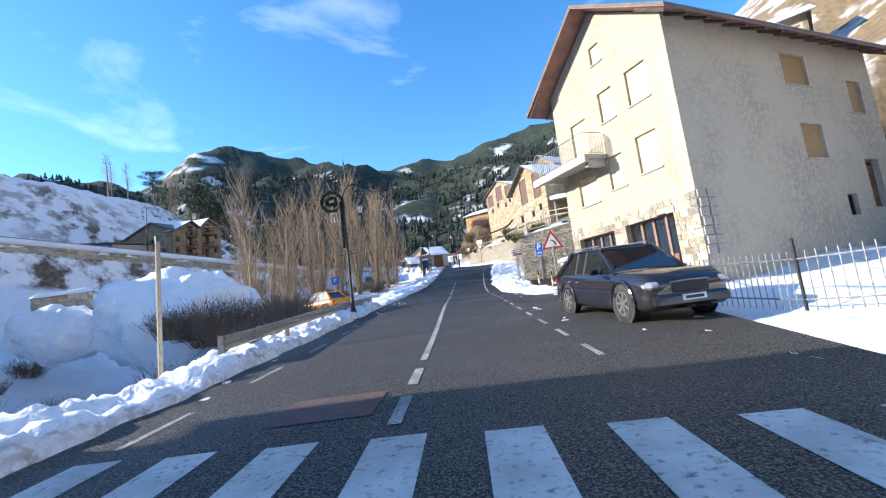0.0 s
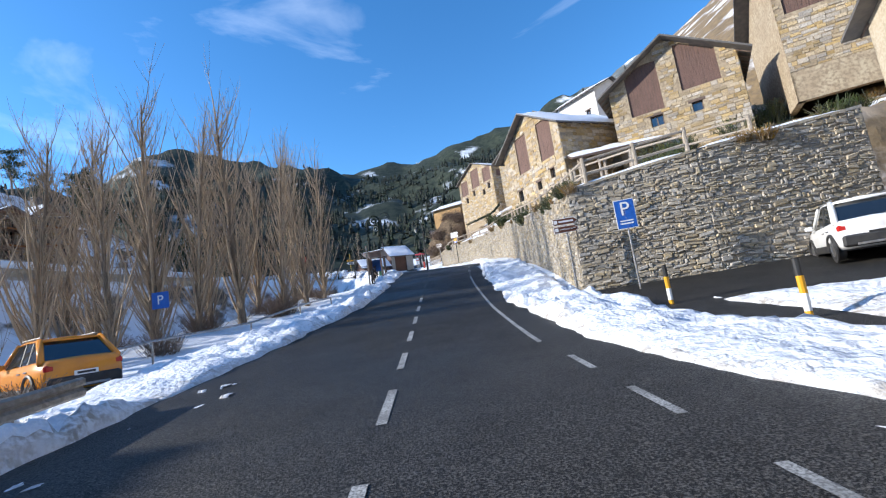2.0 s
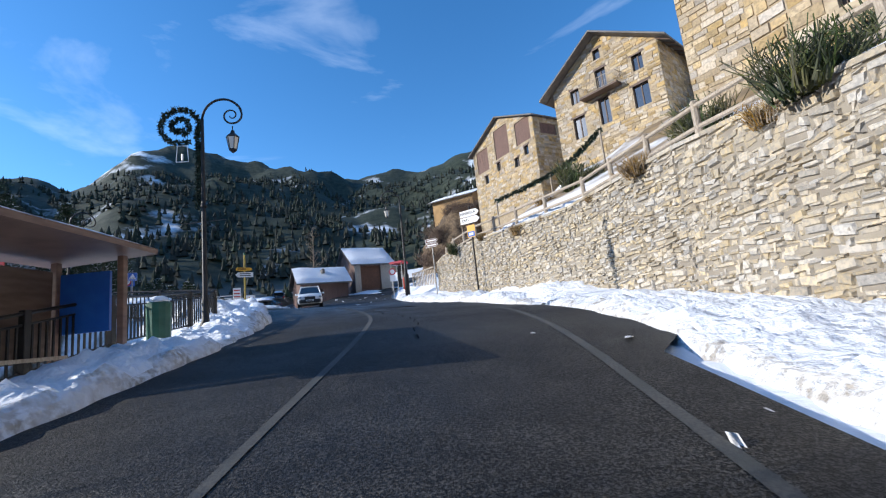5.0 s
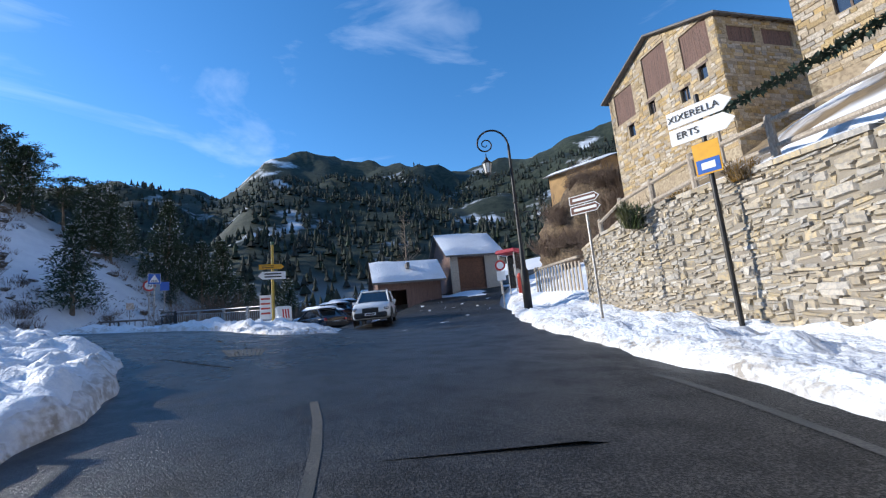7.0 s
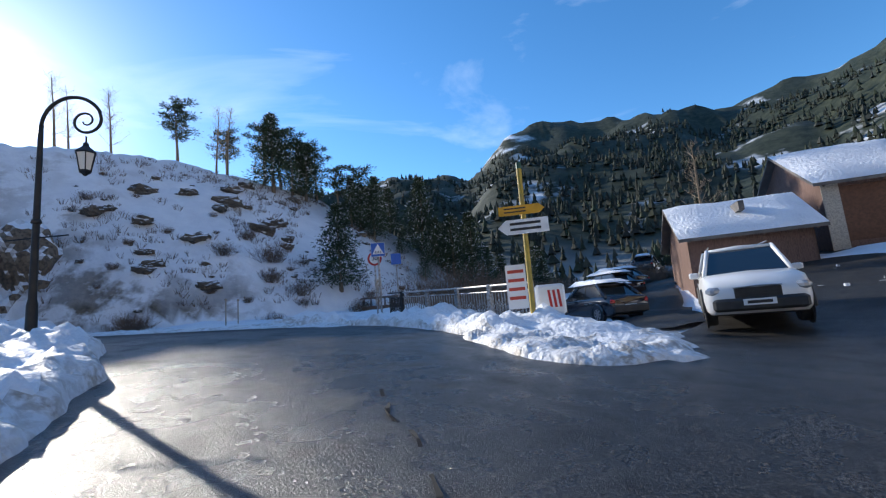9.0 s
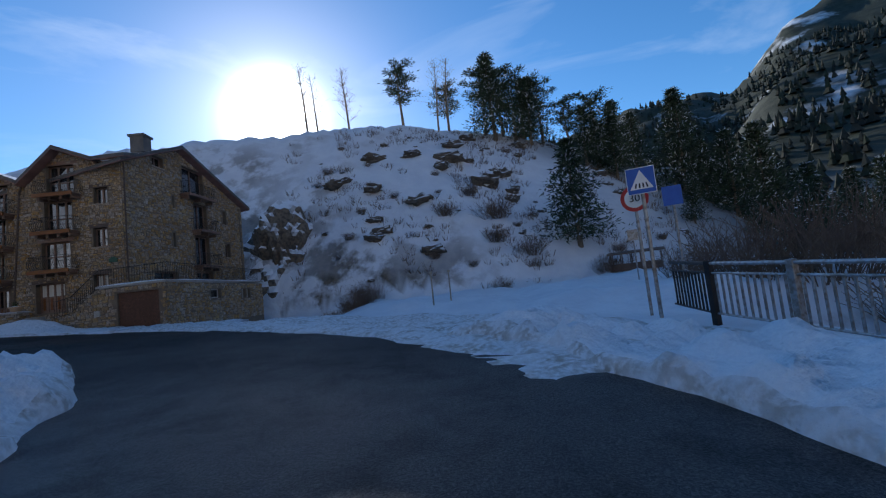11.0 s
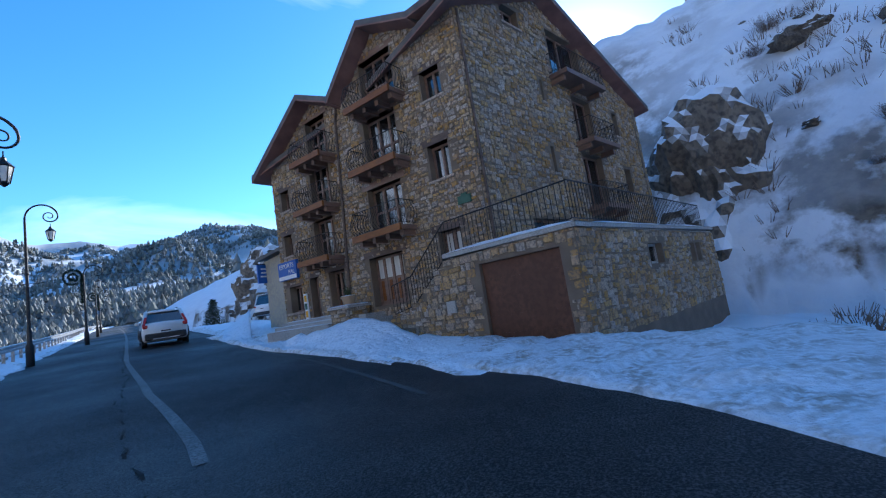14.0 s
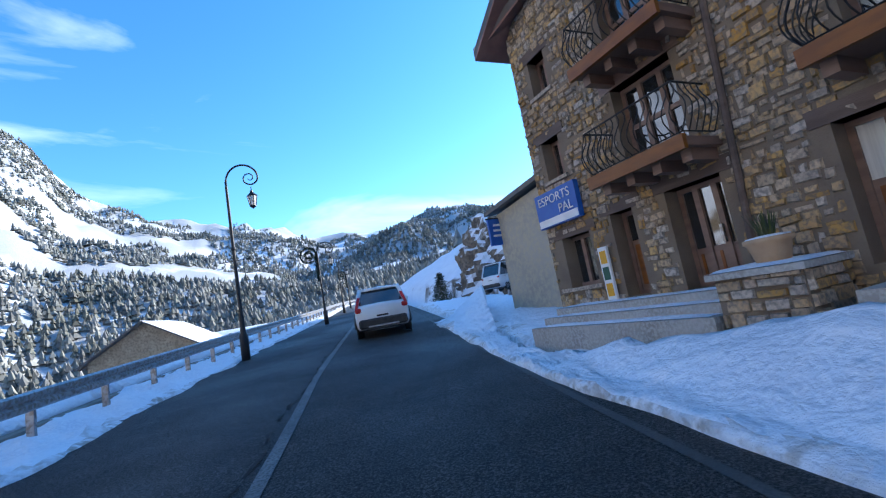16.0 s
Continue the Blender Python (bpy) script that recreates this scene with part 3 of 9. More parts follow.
def gz(x, y):
    """The ground's height with its lumps."""
    d = float(road_near(x, y)[0][0])
    lump = fbm(x, y, 0.11, 4) * 0.7 + fbm(x, y, 0.5, 3) * 0.18
    rad = math.hypot(x + 15, y - 60)
    return float(ground(np.array([x]), np.array([y]))[0]) + lump * float(smooth01((d - 6) / 8)) + fbm(x, y, 0.0075, 6) * 4 * float(smooth01((rad - 90) / 100))


# ---- the ground sheet ----
def ground_sheet():
    cx, cy = -15.0, 50.0
    rr = np.concatenate([np.linspace(0, 75, 96)[1:], 75 * np.exp(np.linspace(0, math.log(4000 / 75), 95))[1:]])
    na = 420
    aa = np.linspace(0, 2 * math.pi, na, endpoint=False)
    R, A = np.meshgrid(rr, aa, indexing="ij")
    xs, ys = (cx + R * np.cos(A)).ravel(), (cy + R * np.sin(A)).ravel()
    zs = np.concatenate([ground(xs[i:i + 4000], ys[i:i + 4000]) for i in range(0, len(xs), 4000)])
    d = np.concatenate([road_near(xs[i:i + 4000], ys[i:i + 4000])[0] for i in range(0, len(xs), 4000)])
    rad = np.hypot(xs + 15, ys - 60)
    lump = np.array([fbm(x, y, 0.11, 4) * 0.7 + fbm(x, y, 0.5, 3) * 0.18 for x, y in zip(xs, ys)])
    big = np.array([fbm(x, y, 0.0075, 6) for x, y in zip(xs, ys)])
    zs = zs + lump * smooth01((d - 6) / 8) * np.where(rad < 300, 1, 2.0) + big * 30 * smooth01((rad - 200) / 400) + big * 4 * smooth01((rad - 90) / 100) * (rad < 600)
    verts = [(cx, cy, float(ground(np.array([cx]), np.array([cy]))[0]))] + list(zip(xs.tolist(), ys.tolist(), zs.tolist()))
    faces = [(0, 1 + j, 1 + (j + 1) % na) for j in range(na)]
    for i in range(len(rr) - 1):
        o, p = 1 + i * na, 1 + (i + 1) * na
        faces += [(o + j, p + j, p + (j + 1) % na, o + (j + 1) % na) for j in range(na)]
    me = bpy.data.meshes.new("ground")
    me.from_pydata(verts, [], faces)
    me.polygons.foreach_set("use_smooth", [True] * len(me.polygons))
    # cover: red = woodland, green = dry grass and rock
    az = np.degrees(np.arctan2(-(xs + 15), ys - 60))
    wood = smooth01((rad - 150) / 110)
    south = np.abs(((az - 175 + 180) % 360) - 180)
    wood = np.where(south < 45, wood * np.where(big > -0.05, 0.5, 0.0), wood)
    wood = np.where((az < -25) & (az > -150), wood * smooth01((rad - 330) / 250) * 0.85, wood)
    hx = np.interp(ys, HY, HXF)
    wood = np.where((xs < hx) & (ys > 98) & (ys < 260), np.maximum(wood, smooth01((ys - 100) / 25) * 0.75), wood)
    back = np.interp(ys, [50, 58, 64, 69.5, 74.5, 78.6, 82, 90, 110, 125], [7.6, 8.2, 8.0, 7.3, 5.9, 4.5, 3.6, 3.4, 5.0, 9.0])
    dry = np.maximum(smooth01((xs - 11) / 10), smooth01((xs - back - 0.9) / 1.4) * (ys > 50) * (ys < 125)) * (ys > -30) * (ys < 260) * (1 - smooth01((rad - 500) / 300))
    col = me.color_attributes.new("cover", "FLOAT_COLOR", "POINT")
    vals = np.zeros((len(verts), 4), "f")
    vals[1:, 0], vals[1:, 1], vals[:, 3] = wood, dry, 1
    col.data.foreach_set("color", vals.ravel())
    m = bpy.data.materials.new("snowy_ground")
    m.use_nodes = True
    n, l = m.node_tree.nodes, m.node_tree.links
    b = n["Principled BSDF"]
    at = n.new("ShaderNodeVertexColor")
    at.layer_name = "cover"
    sep = n.new("ShaderNodeSeparateColor")
    l.new(at.outputs["Color"], sep.inputs["Color"])
    co = n.new("ShaderNodeTexCoord")
    geo = n.new("ShaderNodeNewGeometry")
    sx = n.new("ShaderNodeSeparateXYZ")
    l.new(geo.outputs["Normal"], sx.inputs["Vector"])
    def nz(scale, detail, lo, hi):
        no = n.new("ShaderNodeTexNoise")
        no.inputs["Scale"].default_value, no.inputs["Detail"].default_value = scale, detail
        no.inputs["Roughness"].default_value = 0.6
        l.new(co.outputs["Object"], no.inputs["Vector"])
        mr = n.new("ShaderNodeMapRange")
        mr.inputs["From Min"].default_value, mr.inputs["From Max"].default_value = lo, hi
        l.new(no.outputs["Fac"], mr.inputs["Value"])
        return mr.outputs["Result"]
    def mix(f, c1, c2):
        x = n.new("ShaderNodeMixRGB")
        for s, v in (("Fac", f), ("Color1", c1), ("Color2", c2)):
            if isinstance(v, tuple):
                x.inputs[s].default_value = (*v, 1)
            elif isinstance(v, float):
                x.inputs[s].default_value = v
            else:
                l.new(v, x.inputs[s])
        return x.outputs["Color"]
    def math_node(op, a, c):
        x = n.new("ShaderNodeMath")
        x.operation, x.use_clamp = op, True
        for i, v in enumerate((a, c)):
            if isinstance(v, float):
                x.inputs[i].default_value = v
            else:
                l.new(v, x.inputs[i])
        return x.outputs[0]
    snow = mix(nz(0.6, 5, 0.4, 0.62), (0.80, 0.82, 0.85), (0.73, 0.75, 0.79))
    # rock shows on the steep ground
    steep = n.new("ShaderNodeMapRange")
    steep.inputs["From Min"].default_value, steep.inputs["From Max"].default_value = 0.70, 0.52
    l.new(sx.outputs["Z"], steep.inputs["Value"])
    rockf = math_node("MULTIPLY", steep.outputs["Result"], nz(0.35, 7, 0.46, 0.56))
    rock = mix(nz(2.0, 6, 0.4, 0.6), (0.10, 0.082, 0.062), (0.19, 0.155, 0.115))
    c1 = mix(rockf, snow, rock)
    grass = mix(nz(1.4, 6, 0.4, 0.6), (0.24, 0.17, 0.09), (0.16, 0.12, 0.075))
    dryf = math_node("MULTIPLY", sep.outputs["Green"], nz(0.16, 6, 0.38, 0.5))
    c2 = mix(dryf, c1, grass)
    trees = mix(nz(0.11, 7, 0.4, 0.62), (0.018, 0.026, 0.016), (0.05, 0.058, 0.036))
    treef = math_node("MULTIPLY", sep.outputs["Red"], nz(0.012, 8, 0.33, 0.42))
    c3 = mix(treef, c2, trees)
    l.new(c3, b.inputs["Base Color"])
    b.inputs["Roughness"].default_value = 0.75
    b.inputs["Specular IOR Level"].default_value = 0.25
    bn = n.new("ShaderNodeTexNoise")
    bn.inputs["Scale"].default_value, bn.inputs["Detail"].default_value = 0.9, 9
    l.new(co.outputs["Object"], bn.inputs["Vector"])
    bp = n.new("ShaderNodeBump")
    bp.inputs["Strength"].default_value, bp.inputs["Distance"].default_value = 0.7, 0.35
    l.new(bn.outputs["Fac"], bp.inputs["Height"])
    l.new(bp.outputs["Normal"], b.inputs["Normal"])
    me.materials.append(m)
    return tagged(new("ground", me), "snow-covered valley ground with rock, dry grass and wooded mountains", "ground", kind="structure")


GROUND = ground_sheet()


# ---- road, markings ----
def strip(b, i0, i1, a, c, dz=0.0, k=0, cols=6, crown=True):
    """A sheet over the stations i0..i1 from offset a to offset c (left positive)."""
    rows = []
    for i in range(i0, i1 + 1):
        row = []
        a_, c_ = (a[i] if hasattr(a, "__len__") else a), (c[i] if hasattr(c, "__len__") else c)
        for j in range(cols + 1):
            o = a_ + (c_ - a_) * j / cols
            row.append((RC[i, 0] + RL[i, 0] * o, RC[i, 1] + RL[i, 1] * o, RC[i, 2] + dz - 0.012 * abs(o)))
        rows.append(row)
    w = cols + 1
    b.add([q for row in rows for q in row], [(r * w + j, r * w + j + 1, (r + 1) * w + j + 1, (r + 1) * w + j) for r in range(len(rows) - 1) for j in range(cols)], k)


def half_widths():
    left, right = np.full(len(RC), 4.6), np.full(len(RC), 3.9)
    for i in range(len(RC)):
        x, y = RC[i, 0], RC[i, 1]
        if y < 30 and x > -5:
            right[i] = np.interp(y, [5, 12, 22, 27], [5.2, 6.5, 6.2, 4.2])
        if y > 60 and x > -12:
            right[i] = np.interp(RS[i], [RS[station(0.2, 60)], RS[station(-2.2, 72.8)], RS[station(-11, 79.3)]], [4.6, 4.6, 5.0])
        if x < -11 and y > 73:
            right[i] = 5.2
        if x < -24 and y < 78:
            right[i] = np.interp(y, [60, 66, 72, 77], [3.9, 4.4, 6.8, 6.2])
    return left, right


LEFT, RIGHT = half_widths()
road_b = Build()
strip(road_b, 0, len(RC) - 1, -RIGHT, LEFT, 0.0, cols=12)
ROAD = tagged(new("road", road_b.mesh("road", ASPHALT, True)), "dark damp asphalt mountain road with worn paint", "road", kind="structure")
sb = Build()
rows = []
for i in range(len(SIDE)):
    t = SIDE[min(i + 1, len(SIDE) - 1)] - SIDE[max(i - 1, 0)]
    t = t[:2] / np.linalg.norm(t[:2])
    nrm = np.array([-t[1], t[0]])
    wl_ = np.interp(SIDE[i, 1], [71, 75.5, 79, 86, 92, 110], [0.5, 2.0, 7.5, 4.0, 3.0, 2.6])
    wr_ = np.interp(SIDE[i, 1], [71, 75.5, 79, 86, 92, 110], [5.5, 6.0, 6.2, 4.6, 3.4, 2.6])
    row = []
    for o in np.linspace(-wr_, wl_, 9):
        qx, qy = SIDE[i, 0] + nrm[0] * o, SIDE[i, 1] + nrm[1] * o
        dd, oo, zz, _ = road_near(qx, qy)
        w_ = float(smooth01((dd[0] - 4.5) / 7.0))
        row.append((qx, qy, (zz[0] - 0.012 * dd[0] - 0.02) * (1 - w_) + (SIDE[i, 2] - 0.05) * w_))
    rows.append(row)
sb.add([q for row in rows for q in row], [(r * 9 + j, r * 9 + j + 1, (r + 1) * 9 + j + 1, (r + 1) * 9 + j) for r in range(len(rows) - 1) for j in range(8)])
st_end = station(-0.5, 55)
SIDE_ROAD = tagged(new("side_road", sb.mesh("side_road", ASPHALT, True)), "patched asphalt side road leading into the village", "road", kind="structure")


lot = Build()
LX, LY = np.linspace(2.6, 16.5, 15), np.linspace(21.5, 36.4, 16)
lot.add([(x, y, float(np.interp(y, RC[:, 1][:st_end], RC[:, 2][:st_end])) - 0.05 + 0.045 * max(0, x - 6)) for y in LY for x in LX], [(j * 15 + i, j * 15 + i + 1, (j + 1) * 15 + i + 1, (j + 1) * 15 + i) for j in range(15) for i in range(14)])
lane = [(-8.6, 89.6), (-10.8, 92.5), (-12.6, 97.0), (-14.2, 102.0), (-15.4, 107.0), (-16.6, 113.0), (-18.0, 120.0)]
lane_b, lane_l = Build(), spline([(*p, 0) for p in lane], 0.8)
for i, p in enumerate(lane_l):
    t = lane_l[min(i + 1, len(lane_l) - 1)] - lane_l[max(i - 1, 0)]
    t = t / np.linalg.norm(t)
    w_ = 1.35 + 0.2 * fbm(p[0], p[1], 0.5, 3)
    for k in range(7):
        o = w_ * (1 - k / 3)
        x, y = float(p[0] - t[1] * o), float(p[1] + t[0] * o)
        lane_b.v.append((x, y, gz(x, y) + 0.12))
lane_b.f = [(7 * i + k, 7 * i + k + 1, 7 * i + k + 8, 7 * i + k + 7) for i in range(len(lane_l) - 1) for k in range(6)]
lane_b.m = [0] * len(lane_b.f)
LANE = tagged(new("lane", lane_b.mesh("lane", ASPHALT, True)), "dark shaded lane between snow and parked cars", "road", kind="structure")
PARKING = tagged(new("parking_place", lot.mesh("parking_place", ASPHALT, True)), "small asphalt parking place with melting snow", "parking place", kind="structure")


def idx_at(s):
    return int(np.abs(RS - s).argmin())


def mark(b, s0, s1, o0, o1, dz=0.006, k=0, n=None, shift=None):
    """A painted bar from s0 to s1 along the road, between two offsets."""
    n = n or max(1, int((s1 - s0) / 0.8))
    pts = []
    for q in range(n + 1):
        s = s0 + (s1 - s0) * q / n
        x, y, z = (np.interp(s, RS, RC[:, c]) for c in range(3))
        lx, ly = np.interp(s, RS, RL[:, 0]), np.interp(s, RS, RL[:, 1])
        for o in (o0, o1):
            o = o + (shift(s) if shift else 0)
            pts.append((x + lx * o, y + ly * o, z + dz - 0.012 * abs(o)))
    b.add(pts, [(2 * q + 1, 2 * q, 2 * q + 2, 2 * q + 3) for q in range(n)], k)


S0 = RS[station(-0.6, 0)]
centre = tagged(new("centre_line"), "worn white centre line painted on asphalt", "road marking", kind="structure")
for s in list(np.arange(-30, 2, 5.5)):
    b = Build(); mark(b, S0 + s, S0 + s + 2.0, -0.06, 0.06); part("dash", b, LINE, centre)
b = Build(); mark(b, S0 + 4.3, S0 + 5.3, -0.07, 0.07); mark(b, S0 + 5.9, S0 + 6.9, -0.07, 0.07); part("dash", b, LINE, centre)
b = Build(); mark(b, S0 + 7.6, S0 + 22.0, -0.06, 0.06); part("line", b, LINE, centre)
for s in np.arange(23.0, 41, 2.9):
    b = Build(); mark(b, S0 + s, S0 + s + 1.5, -0.06, 0.06); part("dash", b, LINE, centre)
s_h, s_e = RS[station(-2.2, 72.8)], RS[station(-25.2, 76.6)]
b = Build(); mark(b, S0 + 42, s_h, -0.05, 0.05); part("line", b, LINE_WORN, centre)
b = Build(); mark(b, s_e + 8, RS[-1] - 10, -0.07, 0.07, shift=lambda s: -float(np.interp(s, [RS[station(-30.8, 70.4)], RS[station(-33.2, 66.6)], RS[station(-37.0, 59.8)], RS[station(-42.5, 50.0)]], [0.8, 0.3, 0.0, 0.05]))); part("line", b, LINE_MID, centre)
edge = tagged(new("edge_line"), "broken white edge line painted on asphalt", "road marking", kind="structure")
for s in np.arange(6.5, 28, 2.05):
    b = Build(); mark(b, S0 + s, S0 + s + 1.0, -2.72, -2.62); part("dash", b, LINE, edge)
b = Build(); mark(b, S0 + 29.5, S0 + 50, -2.62, -2.52, shift=lambda s: -float(np.interp(s - S0, [36, 50, 60], [0, 0.3, 0.65]))); part("line", b, LINE, edge)
b = Build(); mark(b, S0 + 50, S0 + 73, -2.64, -2.52, shift=lambda s: -float(np.interp(s - S0, [36, 50, 60, 64, 70, 74], [0, 0.3, 0.65, 0.8, 1.3, 2.0]))); part("line", b, LINE_WORN, edge)
b = Build(); mark(b, RS[station(-30.8, 70.4)], RS[-1] - 10, -3.4, -3.3); part("line", b, LINE_WORN, edge)
for s in np.arange(4.6, 20, 3.0):
    b = Build(); mark(b, S0 + s, S0 + s + 1.3, 2.95, 3.05); part("dash", b, LINE, edge)
zebra = tagged(new("zebra_crossing"), "worn white zebra crossing stripes on asphalt", "zebra crossing", kind="structure")
for k, o in enumerate(np.arange(-2.9, 4.2, 1.0)):
    b = Build(); mark(b, S0 + 0.6 + 0.1 * k, S0 + 4.25 - 0.28 * (o + 2.9) * 0.35, -o - 0.25 + 0.0, -o + 0.25); part("stripe", b, ZEBRA, zebra)
b = Build(); mark(b, S0 + 4.7, S0 + 5.7, 0.3, 1.5, 0.009); part("red_patch", b, PATCH_RED, zebra, "faded red paint patch")


# ---- ploughed snow along the road ----
def snowbank(name, label, i0, i1, inner, width, height, seed, side=1, m=SNOW, taper=True, step_pts=20, base=0.0):
    """A heap of ploughed snow beside the road: inner(i) is the offset of its foot; it goes outwards."""
    b = Build()
    rows = []
    dense = np.linspace(i0, i1, max(3, int((RS[i1] - RS[i0]) / 0.17)))
    for q, fi in enumerate(dense):
        x, y, z = (np.interp(fi, range(len(RC)), RC[:, c]) for c in range(3))
        lx, ly = np.interp(fi, range(len(RC)), RL[:, 0]), np.interp(fi, range(len(RC)), RL[:, 1])
        s = np.interp(fi, range(len(RS)), RS)
        endf = min(1.0, (q + 0.3) / 9, (len(dense) - 0.7 - q) / 9) if taper else 1.0
        w0 = width(s) if callable(width) else width
        h0 = (height(s) if callable(height) else height) * max(0.05, endf)
        in0 = (inner(s) if callable(inner) else inner) + 0.22 * fbm(s, seed, 0.55, 3)
        row = []
        for j in range(step_pts + 1):
            u = j / step_pts
            o = side * (in0 + w0 * u)
            prof = min(1, u / 0.16) ** 0.7 if u < 0.7 else 1 - 0.25 * (u - 0.7) / 0.3
            px, py = x + lx * o, y + ly * o
            lump = 0.65 + 0.55 * fbm(px, py, 0.45, 3, seed) + 0.38 * fbm(px, py, 1.7, 3, seed + 5) + 0.26 * fbm(px, py, 4.2, 3, seed + 9)
            hh = h0 * prof * max(0.12, lump) - (0.3 if u == 0 else 0)
            gg = z - 0.012 * abs(o) - 0.03 + base
            row.append((px, py, gg + hh - (0.5 if j == step_pts else 0)))
        rows.append(row)
    w = step_pts + 1
    fs = [(r * w + j, r * w + j + 1, (r + 1) * w + j + 1, (r + 1) * w + j) for r in range(len(rows) - 1) for j in range(step_pts)]
    if side < 0:
        fs = [f[::-1] for f in fs]
    for r in range(len(rows) - 1):
        dirt = 2 + int(3 * (0.5 + 0.5 * math.sin(r * 0.13 + seed)) * (0.6 + 0.4 * math.sin(r * 0.41)))
        b.m += [1 if j < dirt else 0 for j in range(step_pts)]
    b.v, b.f = [tuple(q) for row in rows for q in row], fs
    return tagged(new(name, b.mesh(name, [m, SNOW_DIRTY], True)), label, "snow bank", kind="stuff")


def st(px, py):
    return station(px, py)


lerp_s = lambda *pairs: (lambda s: float(np.interp(s, [p[0] for p in pairs], [p[1] for p in pairs])))
sA = lambda y: RS[st(-0.5, y)]
snowbank("snow_bank", "lumpy ploughed snow bank along the guard rail", st(-0.9, -30), st(-0.7, 30), lerp_s((sA(0), 3.75), (sA(12), 3.8), (sA(22), 3.9), (sA(30), 4.6)), lerp_s((sA(0), 1.7), (sA(30), 1.9)), lerp_s((sA(-5), 0.42), (sA(20), 0.45), (sA(28), 0.6), (sA(31), 0.3)), 1.0)
snowbank("snow_bank", "flat wind-packed snow shoulder under bare poplars", st(-0.7, 29), st(-0.4, 52), lerp_s((sA(29), 4.3), (sA(36), 3.6), (sA(42), 2.7), (sA(52), 2.5)), lerp_s((sA(30), 3.8), (sA(40), 2.7), (sA(52), 1.9)), lerp_s((sA(30), 0.25), (sA(38), 0.45), (sA(52), 0.5)), 2.0)
snowbank("snow_bank", "deep rounded snow bank on the bend's inner kerb", st(0.1, 54), st(-28.2, 73.9), lerp_s((sA(54), 2.6), (sA(64), 2.65), (sA(69), 2.9), (RS[st(-9, 78.5)], 2.0), (RS[st(-14, 80)], 2.0), (RS[st(-20, 79.5)], 1.6), (RS[st(-25, 77)], 1.75), (RS[st(-28.2, 73.9)], 2.6)), lerp_s((sA(54), 1.6), (sA(66), 2.0), (RS[st(-9, 78.5)], 3.4), (RS[st(-14, 80)], 3.6), (RS[st(-25, 77)], 2.2)), lerp_s((sA(54), 0.4), (sA(66), 0.45), (RS[st(-9, 78.5)], 0.65), (RS[st(-25, 77)], 0.6)), 3.0)
snowbank("snow_bank", "low shaded snow verge along the guard rail", st(-24, 77.5), len(RC) - 8, lerp_s((RS[st(-25, 77)], 3.0), (RS[st(-33, 66)], 3.0), (RS[st(-42, 50)], 3.2)), 2.4, 0.22, 4.0)
snowbank("snow_bank", "trodden snow strip beside the parking bay", st(-0.7, 20), st(-0.7, 37.5), lerp_s((sA(20), 4.3), (sA(24), 3.9), (sA(29), 3.3), (sA(36), 3.2)), lerp_s((sA(20), 0.9), (sA(24), 2.8), (sA(30), 2.6), (sA(37), 2.2)), lerp_s((sA(20), 0.06), (sA(26), 0.22), (sA(35), 0.45), (sA(37), 0.7)), 5.0, side=-1)
snowbank("snow_bank", "wide bright snow verge at the foot of the stone wall", st(-0.6, 36.5), st(-1.5, 71.6), lerp_s((sA(36), 3.1), (sA(50), 3.6), (sA(60), 4.3), (sA(66), 4.6), (sA(72), 4.6)), lerp_s((sA(36), 2.4), (sA(50), 3.4), (sA(66), 3.2), (sA(72), 4.5)), lerp_s((sA(36), 0.35), (sA(60), 0.32), (sA(72), 0.3)), 6.0, side=-1)
snowbank("snow_bank", "long ploughed snow ridge before the bridge railing", st(-10.0, 78.9), st(-20.5, 79.4), lerp_s((RS[st(-7, 77.5)], 5.0), (RS[st(-12, 79.6)], 4.2), (RS[st(-20, 79.5)], 4.4)), 2.2, 0.6, 7.0, side=-1)
snowbank("snow_bank", "broad blue-shaded snow apron along the road", st(-16.5, 80.3), st(-30.5, 71.0), lerp_s((RS[st(-20, 79.5)], 3.2), (RS[st(-25, 77)], 3.7), (RS[st(-27.2, 75)], 4.0), (RS[st(-30, 71.5)], 4.9)), lerp_s((RS[st(-20, 79.5)], 4.6), (RS[st(-27, 75)], 5.0), (RS[st(-30, 71)], 1.8)), 0.2, 8.0, side=-1, m=SNOW_DIRTY)
snowbank("snow_bank", "trampled snow verge in front of the shop", st(-31, 70), st(-50, 37), lerp_s((RS[st(-31, 70)], 4.1), (RS[st(-36, 62)], 4.1), (RS[st(-46, 44)], 4.0)), lerp_s((RS[st(-31, 70)], 2.0), (RS[st(-36, 62)], 3.2), (RS[st(-46, 44)], 5.5)), 0.18, 9.0, side=-1)


def side_z(x, y):
    """The surface of the side road and the junction."""
    dd, oo, zz, _ = road_near(x, y)
    j = int(((SIDE[:, 0] - x) ** 2 + (SIDE[:, 1] - y) ** 2).argmin())
    w_ = float(smooth01((dd[0] - 4.5) / 7.0))
    return float((zz[0] - 0.012 * dd[0] - 0.02) * (1 - w_) + (SIDE[j, 2] - 0.05) * w_)


